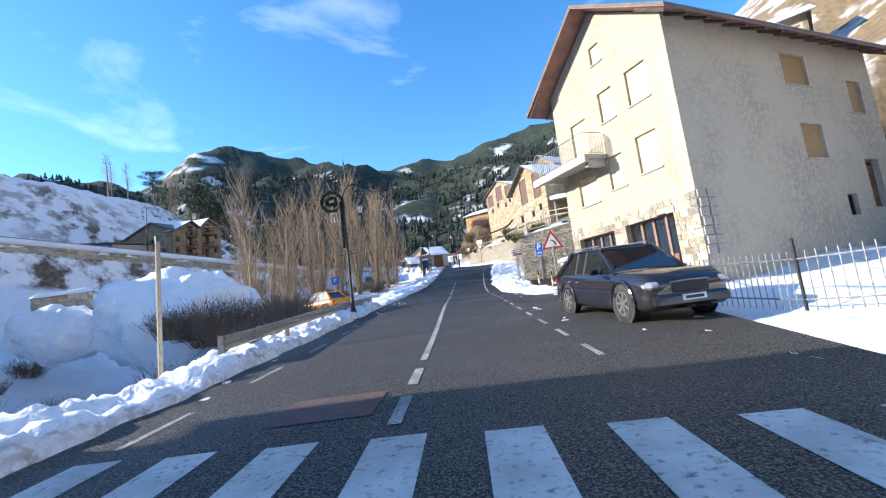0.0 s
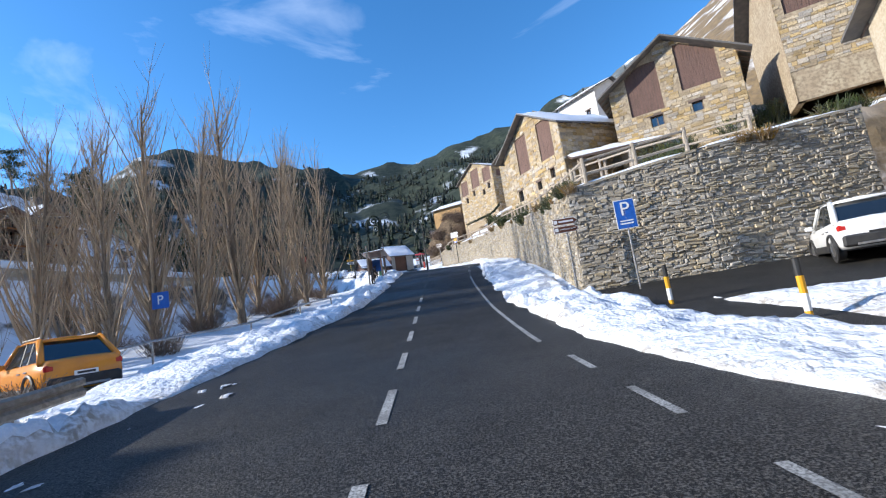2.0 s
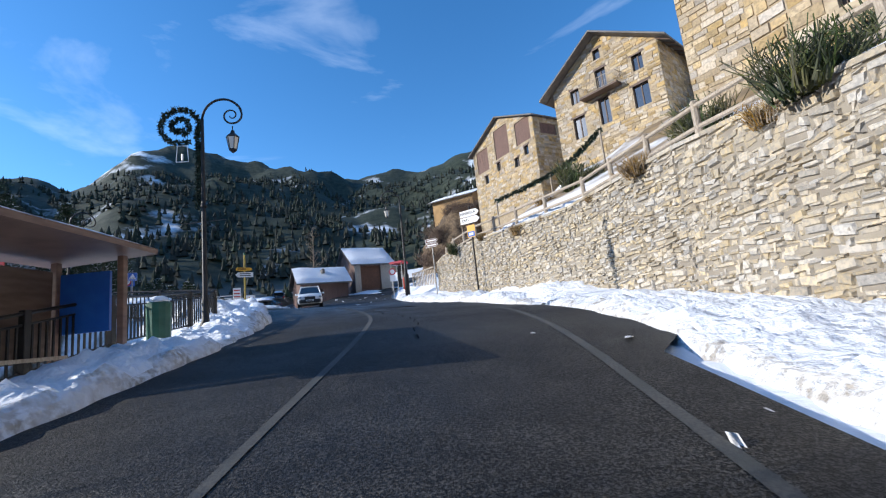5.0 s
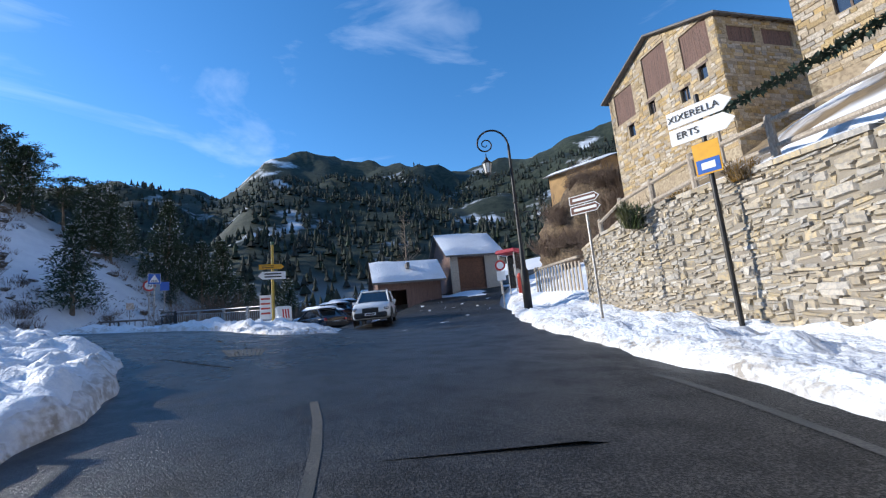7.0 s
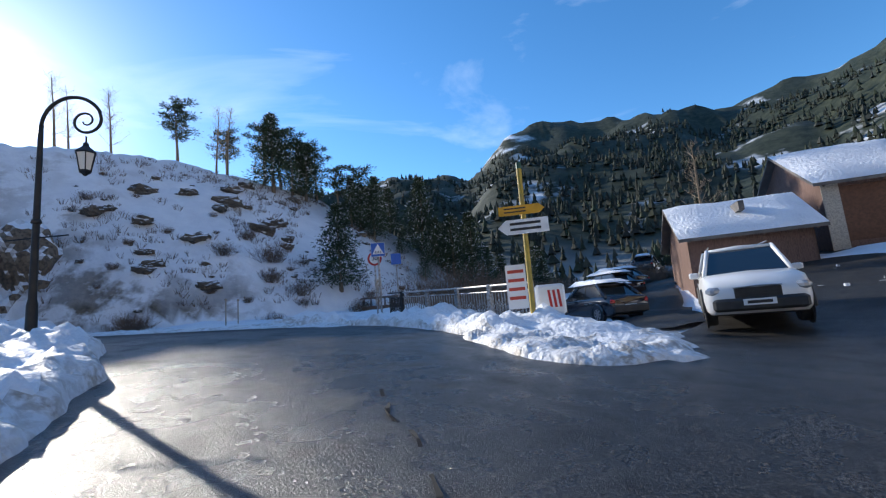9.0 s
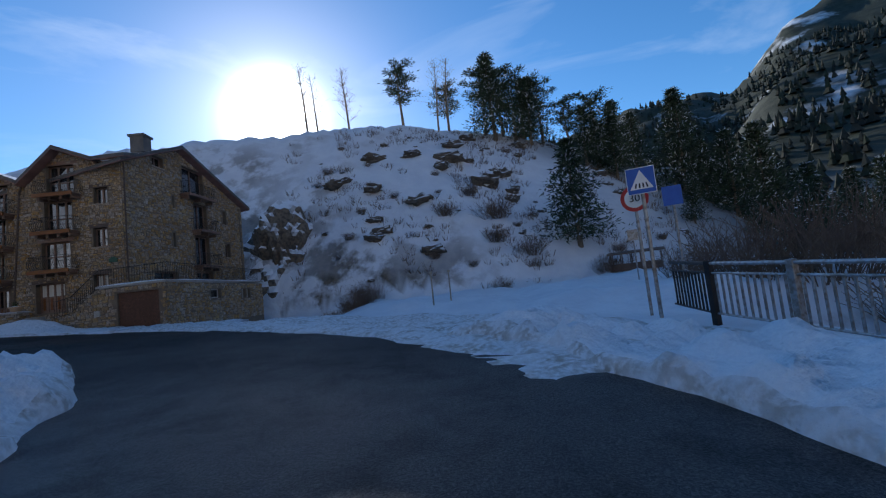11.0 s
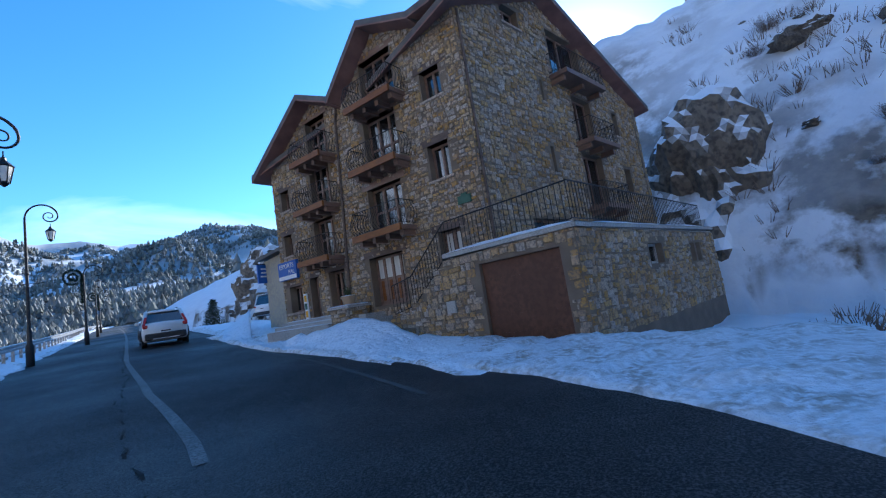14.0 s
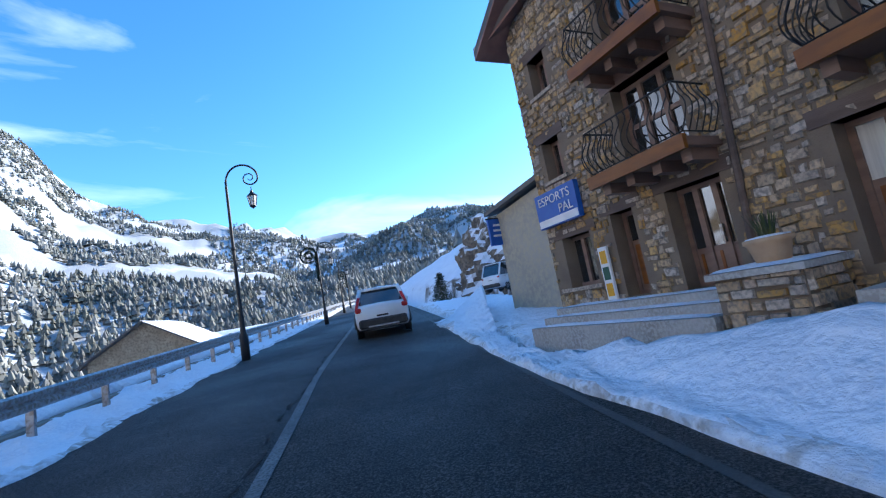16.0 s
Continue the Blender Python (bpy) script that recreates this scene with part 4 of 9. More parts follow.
def snow_apron(name, label, inner, outer, height, seed, zf, m=SNOW, n=110, cols=26):
    """Trodden snow between two lines, rising from its inner edge."""
    a, c = spline([(*p, 0) for p in inner], 0.5), spline([(*p, 0) for p in outer], 0.5)
    b, rows = Build(), []
    for i in range(n + 1):
        t = i / n
        p = np.array([np.interp(t * (len(a) - 1), range(len(a)), a[:, k]) for k in range(2)])
        q = np.array([np.interp(t * (len(c) - 1), range(len(c)), c[:, k]) for k in range(2)])
        p = p + 0.25 * fbm(p[0], p[1], 0.6, 3, seed) * (q - p) / np.linalg.norm(q - p)
        row = []
        for j in range(cols + 1):
            u = j / cols
            x, y = p + (q - p) * u
            lump = 0.7 + 0.5 * fbm(x, y, 0.5, 3, seed) + 0.35 * fbm(x, y, 1.8, 3, seed + 5) + 0.2 * fbm(x, y, 4.5, 3, seed + 9)
            end = min(1.0, (i + 0.2) / 6, (n - i + 0.2) / 6)
            row.append((x, y, zf(x, y) + height * min(1, u / 0.12) ** 0.7 * max(0.15, lump) * end - (0.3 if j in (0, cols) else 0)))
        rows.append(row)
    w = cols + 1
    b.v = [tuple(q) for row in rows for q in row]
    b.f = [(r * w + j + 1, r * w + j, (r + 1) * w + j, (r + 1) * w + j + 1) for r in range(n) for j in range(cols)]
    b.m = [1 if j < 2 + int(2 * (1 + math.sin(r * 0.3 + seed))) else 0 for r in range(n) for j in range(cols)]
    return tagged(new(name, b.mesh(name, [m, SNOW_DIRTY], True)), label, "snow bank", kind="stuff")


snow_apron("snow_bank", "bright trodden snow heaped round the end of the stone wall", [(4.3, 67.0), (3.3, 72.0), (1.9, 76.5), (0.3, 81.0), (-0.6, 86.0), (-1.2, 91.0), (-1.6, 97.0)], [(7.2, 68.0), (6.0, 73.6), (4.3, 78.6), (3.0, 82.5), (3.2, 87.0), (3.5, 92.0), (3.5, 98.0)], 0.34, 12.0, lambda x, y: max(side_z(x, y), gz(x, y) - 0.1))


def snow_patches(spots, zf, seed):
    """Thin melting patches of ice and snow on the asphalt."""
    r = random.Random(seed)
    b = Build()
    for x, y, s in spots:
        n, o = 22, len(b.v)
        e = r.uniform(0.2, 0.5)
        a0 = r.uniform(-0.4, 0.4) + 1.57
        for ring, hh in ((1.0, 0.001), (0.8, 0.008), (0.45, 0.014)):
            for k in range(n):
                g = 6.28319 * k / n
                f = s * ring * (0.75 + 0.6 * fbm(math.cos(g) * 1.3 + x, math.sin(g) * 1.3 + y, 1.0, 4))
                dx, dy = f * math.cos(g), f * e * math.sin(g)
                px, py = x + dx * math.cos(a0) - dy * math.sin(a0), y + dx * math.sin(a0) + dy * math.cos(a0)
                b.v.append((px, py, zf(px, py) + hh))
        b.f += [(o + q * n + k, o + q * n + (k + 1) % n, o + (q + 1) * n + (k + 1) % n, o + (q + 1) * n + k) for q in range(2) for k in range(n)] + [tuple(o + 2 * n + k for k in range(n))]
    b.m = [0] * len(b.f)
    return tagged(new("snow_patches", b.mesh("snow_patches", SNOW_DIRTY, True)), "thin melting patches of ice and dirty snow", "snow", kind="stuff")


def top_z(x, y):
    dd, oo, zz, _ = road_near(x, y)
    return float(zz[0] - 0.012 * dd[0])


pr_ = random.Random(5)
snow_patches([(pr_.uniform(2.4, 5.2), pr_.uniform(5, 25), pr_.uniform(0.15, 0.5)) for _ in range(16)] + [(pr_.uniform(3.0, 4.2), pr_.uniform(36, 62), pr_.uniform(0.1, 0.35)) for _ in range(16)] + [(-4.3 + pr_.uniform(-0.3, 0.6), pr_.uniform(4, 30), pr_.uniform(0.1, 0.35)) for _ in range(20)], top_z, 6)
snow_patches([(pr_.uniform(-8, -2), pr_.uniform(84, 98), pr_.uniform(0.15, 0.5)) for _ in range(14)], side_z, 7)
snow_apron("snow_bank", "slushy tracked snow across the garage drive", [(-30.6, 77.2), (-32.6, 75.6), (-34.4, 73.6), (-35.3, 71.2)], [(-37.2, 77.8), (-37.3, 75.2), (-37.6, 72.6), (-38.4, 70.6)], 0.10, 15.0, lambda x, y: top_z(x, y) + 0.02 * max(0, float(road_near(x, y)[0][0]) - 4.5), SNOW_DIRTY, 60, 24)


def verge_z(x, y):
    """The snowy verge climbs from the kerb to the shop's steps."""
    return top_z(x, y) + 0.49 * min(1.9, max(0.0, float(road_near(x, y)[0][0]) - 4.0)) * float(smooth01((71.0 - y) / 4.5))


snow_apron("snow_bank", "bright trampled snow verge climbing to the shop steps", [(-35.4, 70.6), (-37.0, 67.4), (-38.0, 65.2), (-39.3, 62.6), (-41.0, 59.4), (-43.6, 54.6)], [(-37.9, 70.2), (-38.9, 67.9), (-39.2, 66.2), (-40.0, 62.4), (-43.5, 58.0), (-48.0, 53.0)], 0.16, 16.0, verge_z, SNOW, 90, 24)
snow_apron("snow_bank", "rutted icy snow tongue at the mouth of the side road", [(-12.0, 83.8), (-9.8, 82.5), (-8.2, 82.3), (-7.2, 83.8)], [(-12.2, 86.4), (-10.6, 86.4), (-9.4, 86.2), (-8.4, 86.6)], 0.24, 17.0, side_z, SNOW_DIRTY, 50, 24)
snow_apron("snow_bank", "melting snow spread over the parking place", [(5.2, 21.8), (6.0, 26.0), (6.4, 31.5)], [(12.0, 22.0), (12.6, 25.5), (10.4, 29.0)], 0.16, 18.0, lambda x, y: top_z(0, y) - 0.05 + 0.045 * max(0, x - 6), SNOW, 50, 34)


def crack(pts, zf, seed, w=0.035):
    """A wandering crack in the asphalt, filled with dark dirt."""
    r = random.Random(seed)
    line = spline([(*p, 0) for p in pts], 0.22)
    b, side = Build(), 0.0
    for i, p in enumerate(line):
        t = line[min(i + 1, len(line) - 1)] - line[max(i - 1, 0)]
        t = t[:2] / max(1e-6, np.linalg.norm(t[:2]))
        side = 0.7 * side + r.uniform(-0.06, 0.06)
        ww = w * r.uniform(0.3, 1.0)
        for o in (side - ww, side + ww):
            x, y = float(p[0] - t[1] * o), float(p[1] + t[0] * o)
            b.v.append((x, y, zf(x, y) + 0.004))
    b.f = [(2 * i, 2 * i + 2, 2 * i + 3, 2 * i + 1) for i in range(len(line) - 1)]
    b.m = [0] * len(b.f)
    return b


TAR = mat("crack_dirt", (0.008, 0.008, 0.008), 0.95, vary=(0.014, 0.013, 0.012), scale=3)
cracks = tagged(new("road_crack"), "dark wandering cracks in the asphalt", "road crack", kind="structure")
part("crack", crack([(-33.2, 66.4), (-35.3, 62.8), (-38.4, 57.2), (-42.0, 50.6)], top_z, 1, 0.03), TAR, cracks)
part("crack", crack([(-29.2, 74.0), (-31.0, 70.6), (-33.2, 66.4)], top_z, 2, 0.02), TAR, cracks)
part("crack", crack([(-9.5, 79.8), (-7.6, 78.6), (-6.9, 77.8), (-6.2, 76.2)], top_z, 3, 0.03), TAR, cracks)
part("crack", crack([(-3.6, 82.4), (-3.9, 85.5), (-3.6, 89.0), (-3.9, 92.5)], side_z, 4, 0.025), TAR, cracks)
part("crack", crack([(1.4, 62.0), (1.0, 66.0), (-0.6, 70.5)], top_z, 5, 0.02), TAR, cracks)
wp = tagged(new("paint_patch"), "worn white paint patch on the wet bend", "road marking", kind="structure")
PQ = [Vector(p) for p in ((-6.2, 76.39, 8.457), (-5.61, 76.74, 8.436), (-6.29, 77.91, 8.549), (-7.22, 77.41, 8.606))]
for k in range(9):
    b = Build()
    u0, u1 = k / 9, (k + 0.8) / 9
    p0, p1, p2, p3 = PQ
    b.add([tuple(q) for q in (p0.lerp(p1, u0), p0.lerp(p1, u1), p3.lerp(p2, u1), p3.lerp(p2, u0))], [(0, 1, 2, 3)])
    part("stripe", b, LINE_WORN, wp)

# ---- walls with openings ----
class Face:
    """A wall face: local u along it, v up, outwards normal n; thickness goes inwards."""

    def __init__(self, o, u, n, length, top, thick=0.45):
        self.o, self.u, self.n = Vector(o), Vector(u).normalized(), Vector(n).normalized()
        self.length, self.top, self.thick = length, top, thick  # top: list of (u, v), straight between

    def p(self, u, v, d=0.0):
        return self.o + self.u * u + Vector((0, 0, 1)) * v + self.n * d

    def vtop(self, u):
        return float(np.interp(u, [a for a, _ in self.top], [c for _, c in self.top]))

    def wall(self, b, holes=(), v0=0.0, k=0, d=0.0):
        vc = sorted({v0, *[h[2] for h in holes], *[h[3] for h in holes]})
        at = {}
        def corner(u, v, dep):
            q = tuple(round(x, 4) for x in self.p(u, v, dep))
            if q not in at:
                at[q] = len(b.v)
                b.v.append(q)
            return at[q]
        cuts = sorted({0.0, self.length, *[a for a, _ in self.top], *[h[0] for h in holes], *[h[1] for h in holes]})
        cuts = [c for c in cuts if 0 <= c <= self.length]
        for a, c in zip(cuts, cuts[1:]):
            if c - a < 1e-4:
                continue
            mid = (a + c) / 2
            spans, low = [], v0
            for h in sorted((h for h in holes if h[0] < mid < h[1]), key=lambda h: h[2]):
                if h[2] > low:
                    spans.append((low, h[2]))
                low = h[3]
            spans.append((low, None))
            for lo, hi in spans:
                steps = [v for v in vc if lo - 1e-6 <= v and (hi is None and v < min(self.vtop(a), self.vtop(c)) - 0.02 or hi is not None and v < hi - 1e-6)] or [lo]
                ends = [(v, v) for v in steps[1:]] + [(self.vtop(a), self.vtop(c)) if hi is None else (hi, hi)]
                prev = (steps[0], steps[0])
                for ta, tc in ends:
                    if max(ta - prev[0], tc - prev[1]) > 1e-3:
                        q = [corner(u, v, dep) for va, vb in ((prev[0], prev[1]), (ta, tc)) for u, v, dep in ((a, va, d - self.thick), (c, vb, d - self.thick), (c, vb, d), (a, va, d))]
                        for f in ((3, 2, 1, 0), (4, 5, 6, 7), (0, 1, 5, 4), (1, 2, 6, 5), (2, 3, 7, 6), (3, 0, 4, 7)):
                            b.f.append(tuple(q[i] for i in f))
                            b.m.append(k)
                    prev = (ta, tc)

    def bar(self, b, u0, u1, v0, v1, d0, d1, k=0):
        """A block on the face between depths d0 and d1."""
        b.hexa([self.p(u0, v0, d0), self.p(u1, v0, d0), self.p(u1, v0, d1), self.p(u0, v0, d1), self.p(u0, v1, d0), self.p(u1, v1, d0), self.p(u1, v1, d1), self.p(u0, v1, d1)], k)

    def stones(self, rng, holes=(), v0=0.0, size=(0.22, 0.55), course=(0.10, 0.22), proud=(0.01, 0.045), u0=0.0, u1=None, vmax=None, wobble=0.35, slant=0.0):
        """Stones in uneven courses, as lists of eight corners with a narrower front."""
        out, v = [], v0
        u1 = self.length if u1 is None else u1
        top = max(t for _, t in self.top) if vmax is None else vmax
        while v < top:
            ch = rng.uniform(*course)
            u = u0 - rng.uniform(0, size[0])
            while u < u1:
                w = rng.uniform(*size) * (0.6 + 0.8 * rng.random())
                h = ch * rng.uniform(0.75, 1.0 + 0.55 * wobble)
                a, c = max(u, u0) + 0.004, min(u + w, u1) - 0.004
                u += w
                if c - a < 0.06:
                    continue
                mid, lo = (a + c) / 2, v + rng.uniform(-0.3, 0.2) * ch * wobble
                hi = min(lo + h, self.vtop(mid) if vmax is None else min(vmax, self.vtop(mid)))
                if hi - lo < 0.04:
                    continue
                if any(a < h2[1] + 0.02 and c > h2[0] - 0.02 and lo < h2[3] + 0.02 and hi > h2[2] - 0.02 for h2 in holes):
                    continue
                pr, e = rng.uniform(*proud), min(0.012, (hi - lo) * 0.12)
                j = lambda: abs(rng.uniform(-1, 1)) * wobble * min(0.03, (hi - lo) * 0.2)
                tl = rng.uniform(-0.08, 0.08) * wobble * (c - a)
                back = [self.p(a, lo, -0.03), self.p(c, lo + tl, -0.03), self.p(c, hi + tl, -0.03), self.p(a, hi, -0.03)]
                front = [self.p(a + e + j(), lo + e + j(), pr + rng.uniform(-0.008, 0.008)), self.p(c - e - j(), lo + e + j() + tl, pr + rng.uniform(-0.008, 0.008)), self.p(c - e - j(), hi - e - j() + tl, pr), self.p(a + e + j(), hi - e - j(), pr)]
                out.append(back + front)
            v += ch
        return out


STONE_FACES = [(4, 5, 6, 7), (0, 1, 5, 4), (1, 2, 6, 5), (2, 3, 7, 6), (3, 0, 4, 7)]


def lay_stones(stones, parent, pick, m_many, m_one, name="stone", limit=300):
    """The nearest stones as parts, and the others joined as one part of stuff."""
    b, n = Build(), 0
    for s in stones:
        c = sum((Vector(q) for q in s), Vector()) / 8
        if n < limit and pick(c):
            one = Build()
            one.add([Vector(q) - c for q in s], STONE_FACES)
            ob = part(name, one, m_one, parent)
            ob.location = c
            n += 1
        else:
            b.add(s, STONE_FACES)
    rest = part(name + "work", b, m_many, parent)
    rest["kind"] = "stuff"


def window(face, u0, u1, v0, v1, parent, depth=0.22, cols=2, frame=WOOD_FRAME, glass=GLASS, sill=None, lintel=None, fw=0.07, name="window", solid=0.0, solid_mat=None, rails=()):
    """A framed window set back in its opening, with panes, and a sill and lintel where given."""
    b = Build()
    d0, d1 = -depth - 0.05, -depth + 0.02
    rim = [(u0, v0), (u1, v0), (u1, v1), (u0, v1)], [(u0 + fw, v0 + fw), (u1 - fw, v0 + fw), (u1 - fw, v1 - fw), (u0 + fw, v1 - fw)]
    fs = []
    for i in range(4):
        j = (i + 1) % 4
        fs += [(i, j, 4 + j, 4 + i), (8 + j, 8 + i, 12 + i, 12 + j), (j, i, 8 + i, 8 + j), (4 + i, 4 + j, 12 + j, 12 + i)]
    b.add([face.p(*q, d) for d in (d1, d0) for ring_ in rim for q in ring_], fs)
    w = part(name, b, frame, parent)
    for c in range(1, cols):
        x = u0 + (u1 - u0) * c / cols
        b = Build(); face.bar(b, x - fw * 0.6, x + fw * 0.6, v0 + fw, v1 - fw, d0, d1 + 0.01); part("mullion", b, frame, w)
    for rv in rails:
        b = Build(); face.bar(b, u0 + fw, u1 - fw, rv - 0.035, rv + 0.035, d0 + 0.01, d1 - 0.01); part("glazing_bar", b, frame, w)
    lo = v0 + fw
    if solid:
        for c in range(cols):
            x0, x1 = u0 + (u1 - u0) * c / cols + fw * 0.6, u0 + (u1 - u0) * (c + 1) / cols - fw * 0.6
            pb = Build()
            face.bar(pb, x0, x1, v0 + fw, v0 + solid, d0 + 0.01, d1 - 0.02)
            face.bar(pb, x0 + 0.08, x1 - 0.08, v0 + fw + 0.08, v0 + solid - 0.08, d1 - 0.021, d1 - 0.005)
            part("panel", pb, solid_mat or frame, w)
        lo = v0 + solid
    for c in range(cols):
        g = Build()
        x0, x1 = u0 + (u1 - u0) * c / cols + fw * 0.5, u0 + (u1 - u0) * (c + 1) / cols - fw * 0.5
        face.bar(g, x0, x1, lo, v1 - fw, d0 + 0.015, d0 + 0.03)
        part("pane", g, glass, w)
    if sill:
        s = Build(); face.bar(s, u0 - 0.08, u1 + 0.08, v0 - 0.07, v0, -depth, 0.06); part("sill", s, sill, w)
    if lintel:
        s = Build(); face.bar(s, u0 - 0.2, u1 + 0.2, v1, v1 + 0.2, -depth, 0.025); part("lintel", s, lintel, w)
    return w


def boards(face, u0, u1, v0, v1, parent, m=BOARDS, depth=0.12, name="boarding", gap=0.012, rng=random):
    b, u = Build(), u0
    face.bar(b, u0, u1, v0, min(v1, face.vtop(u0) - 0.1, face.vtop(u1) - 0.1), -depth - 0.04, -depth)
    back = part(name, b, WOOD_DARK, parent)
    while u < u1 - 0.03:
        w = min(rng.uniform(0.14, 0.24), u1 - u)
        b = Build()
        face.bar(b, u, u + w - gap, v0 + rng.uniform(-0.04, 0.02), min(v1, face.vtop(u + w / 2) - 0.1), -depth + 0.002, -depth + 0.03 + rng.uniform(0, 0.012))
        part("board", b, m, back)
        u += w
    return back


def slab(b, a, c, d, e, th, k=0):
    """A sloping slab: four corners of its top, thickness straight down."""
    t = Vector((0, 0, -th))
    q = [Vector(x) for x in (a, c, d, e)]
    b.hexa([q[0] + t, q[1] + t, q[2] + t, q[3] + t, *q], k)


def snow_on(a, c, d, e, parent, th=0.22, seed=0.0, nu=26, nv=12, cover=None, name="roof_snow"):
    """A soft sheet of snow on a slope with rounded, uneven rims."""
    a, c, d, e = (Vector(x) for x in (a, c, d, e))
    b, rows = Build(), []
    for i in range(nv + 1):
        row = []
        for j in range(nu + 1):
            u, v = j / nu, i / nv
            q = (a * (1 - u) + c * u) * (1 - v) + (e * (1 - u) + d * u) * v
            rim = min(1, 7 * min(u, 1 - u, v, 1 - v)) ** 0.5
            h = th * rim * (0.85 + 0.5 * fbm(q.x, q.y, 0.35, 3, seed) + 0.12 * fbm(q.x, q.y, 2.0, 2, seed))
            row.append((q.x, q.y, q.z + max(0.004, h)))
        rows.append(row)
    w = nu + 1
    b.add([q for r in rows for q in r], [(i * w + j, i * w + j + 1, (i + 1) * w + j + 1, (i + 1) * w + j) for i in range(nv) for j in range(nu)])
    return part(name, b, SNOW, parent, "", True)


def railing(parent, m, pts, h=1.0, gap=0.12, r=0.009, top=0.022, wave=0.0, out=None, low=0.08):
    """Uprights and two rails along a polyline; wave bulges the uprights outwards."""
    pts = [Vector(p) for p in pts]
    for p, q in zip(pts, pts[1:]):
        for zz, rr in ((h, top), (low, top * 0.7)):
            b = Build(); b.tube([p + Vector((0, 0, zz)), q + Vector((0, 0, zz))], rr, 6); part("handrail" if zz == h else "bottom_rail", b, m, parent)
        n = max(1, int((q - p).length / gap))
        for i in range(n + 1):
            s = p + (q - p) * (i / n)
            b = Build()
            if wave:
                o = out if out is not None else Vector()
                along = (q - p).normalized()
                b.tube([s + Vector((0, 0, low + (h - low) * t)) + o * (wave * max(0, math.sin(3.1 * min(1, t * 1.25)) if t < 0.8 else 0)) + along * (0.035 * math.sin(t * 6.28)) for t in (0, 0.12, 0.25, 0.38, 0.5, 0.62, 0.75, 0.88, 1.0)], r, 5, close=False)
            else:
                b.tube([s + Vector((0, 0, low)), s + Vector((0, 0, h))], r, 5, close=False)
            part("baluster", b, m, parent)


def gable_house(name, label, corner, u, ulen, vlen, z0, eave, ridge, wall_m, ridge_along="u", holes=None, roof_m=SLATE, snow=0.2, over=0.5, side=1, dig=2.5, eave_m=WOOD_DARK, group=""):
    """A house on a rectangle: corner, direction u of its long face (whose outside is to its right, for side=1), v to the left. Returns it with its four faces."""
    h = thing(name, label, "house", group)
    u = Vector((*u, 0)).normalized()
    v = Vector((-u.y, u.x, 0)) * side
    c = Vector((*corner, z0))
    e, r = eave - z0, ridge - z0
    gu = [(0, e), (ulen / 2, r), (ulen, e)] if ridge_along == "v" else [(0, e), (ulen, e)]
    gv = [(0, e), (vlen / 2, r), (vlen, e)] if ridge_along == "u" else [(0, e), (vlen, e)]
    th = 0.45
    faces = {"front": Face(c, u, -v, ulen, gu), "back": Face(c + v * vlen, u, v, ulen, gu), "left": Face(c, v, -u, vlen, gv), "right": Face(c + u * ulen, v, u, vlen, gv)}
    for k, f in faces.items():
        b = Build()
        f.wall(b, (holes or {}).get(k, ()), -dig)
        part("wall", b, wall_m, h)
    if ridge_along == "u":
        A, B, along, half, la = c, v, u, vlen / 2, ulen
    else:
        A, B, along, half, la = c, u, v, ulen / 2, vlen
    pitch = (r - e) / half
    rf = []
    for s in (0, 1):
        lowp = A + (B * (2 * half) if s else Vector()) + Vector((0, 0, e)) + (B if s else -B) * over + Vector((0, 0, -pitch * over))
        topp = A + B * half + Vector((0, 0, r))
        up = Vector((0, 0, 0.16))
        q = [lowp - along * over + up, lowp + along * (la + over) + up, topp + along * (la + over) + up, topp - along * over + up]
        b = Build()
        slab(b, *q, 0.14)
        roof = part("roof", b, roof_m, h)
        n = max(2, int(la / 0.9))
        for i in range(n + 1):
            base = lowp + along * (la * i / n) + Vector((0, 0, -0.03))
            d = (topp - lowp).normalized()
            rb = Build(); rb.tube([base + d * 0.05, base + d * (over * 1.3)], 0.055, 4); part("rafter", rb, eave_m, roof)
        if snow:
            snow_on(*[p + Vector((0, 0, 0.003)) for p in q], roof, snow, seed=len(name) + s * 3.0, nu=max(8, int(la * 1.2)), nv=8)
    return h, faces


# ---- the stone apartment house with the sports shop ----
rng = random.Random(4)
PU = Vector((-0.225, -0.9744, 0)).normalized()
PW = Vector((PU.y, -PU.x, 0))  # away from the road
PS = Vector((-0.9397, 0.342, 0))  # along the gable side
PZ = 10.75
PC = Vector((-39.12, 71.70, PZ))
PLEN, PDEP = 9.45, 12.0
apt = thing("apartment_house", "four-storey brown stone apartment house with wooden balconies", "house")
f_top = [(0, 8.9), (1.25, 8.85), (3.1, 9.6), (4.9, 7.9), (6.5, 8.65), (9.45, 6.9)]
FR = Face(PC, PU, -PW, PLEN, f_top, 0.4)
SD = Face(PC, PS, Vector((0.342, 0.9397, 0)), PDEP, [(0, 8.9), (4.5, 10.9), (12.0, 8.4)], 0.4)
BK = Face(PC + PS * PDEP, PU, PW, PLEN, [(0, 8.4), (PLEN, 6.9)], 0.4)
EN = Face(PC + PU * PLEN, PS, PU, PDEP, [(0, 6.9), (4.5, 8.8), (12.0, 6.9)], 0.4)
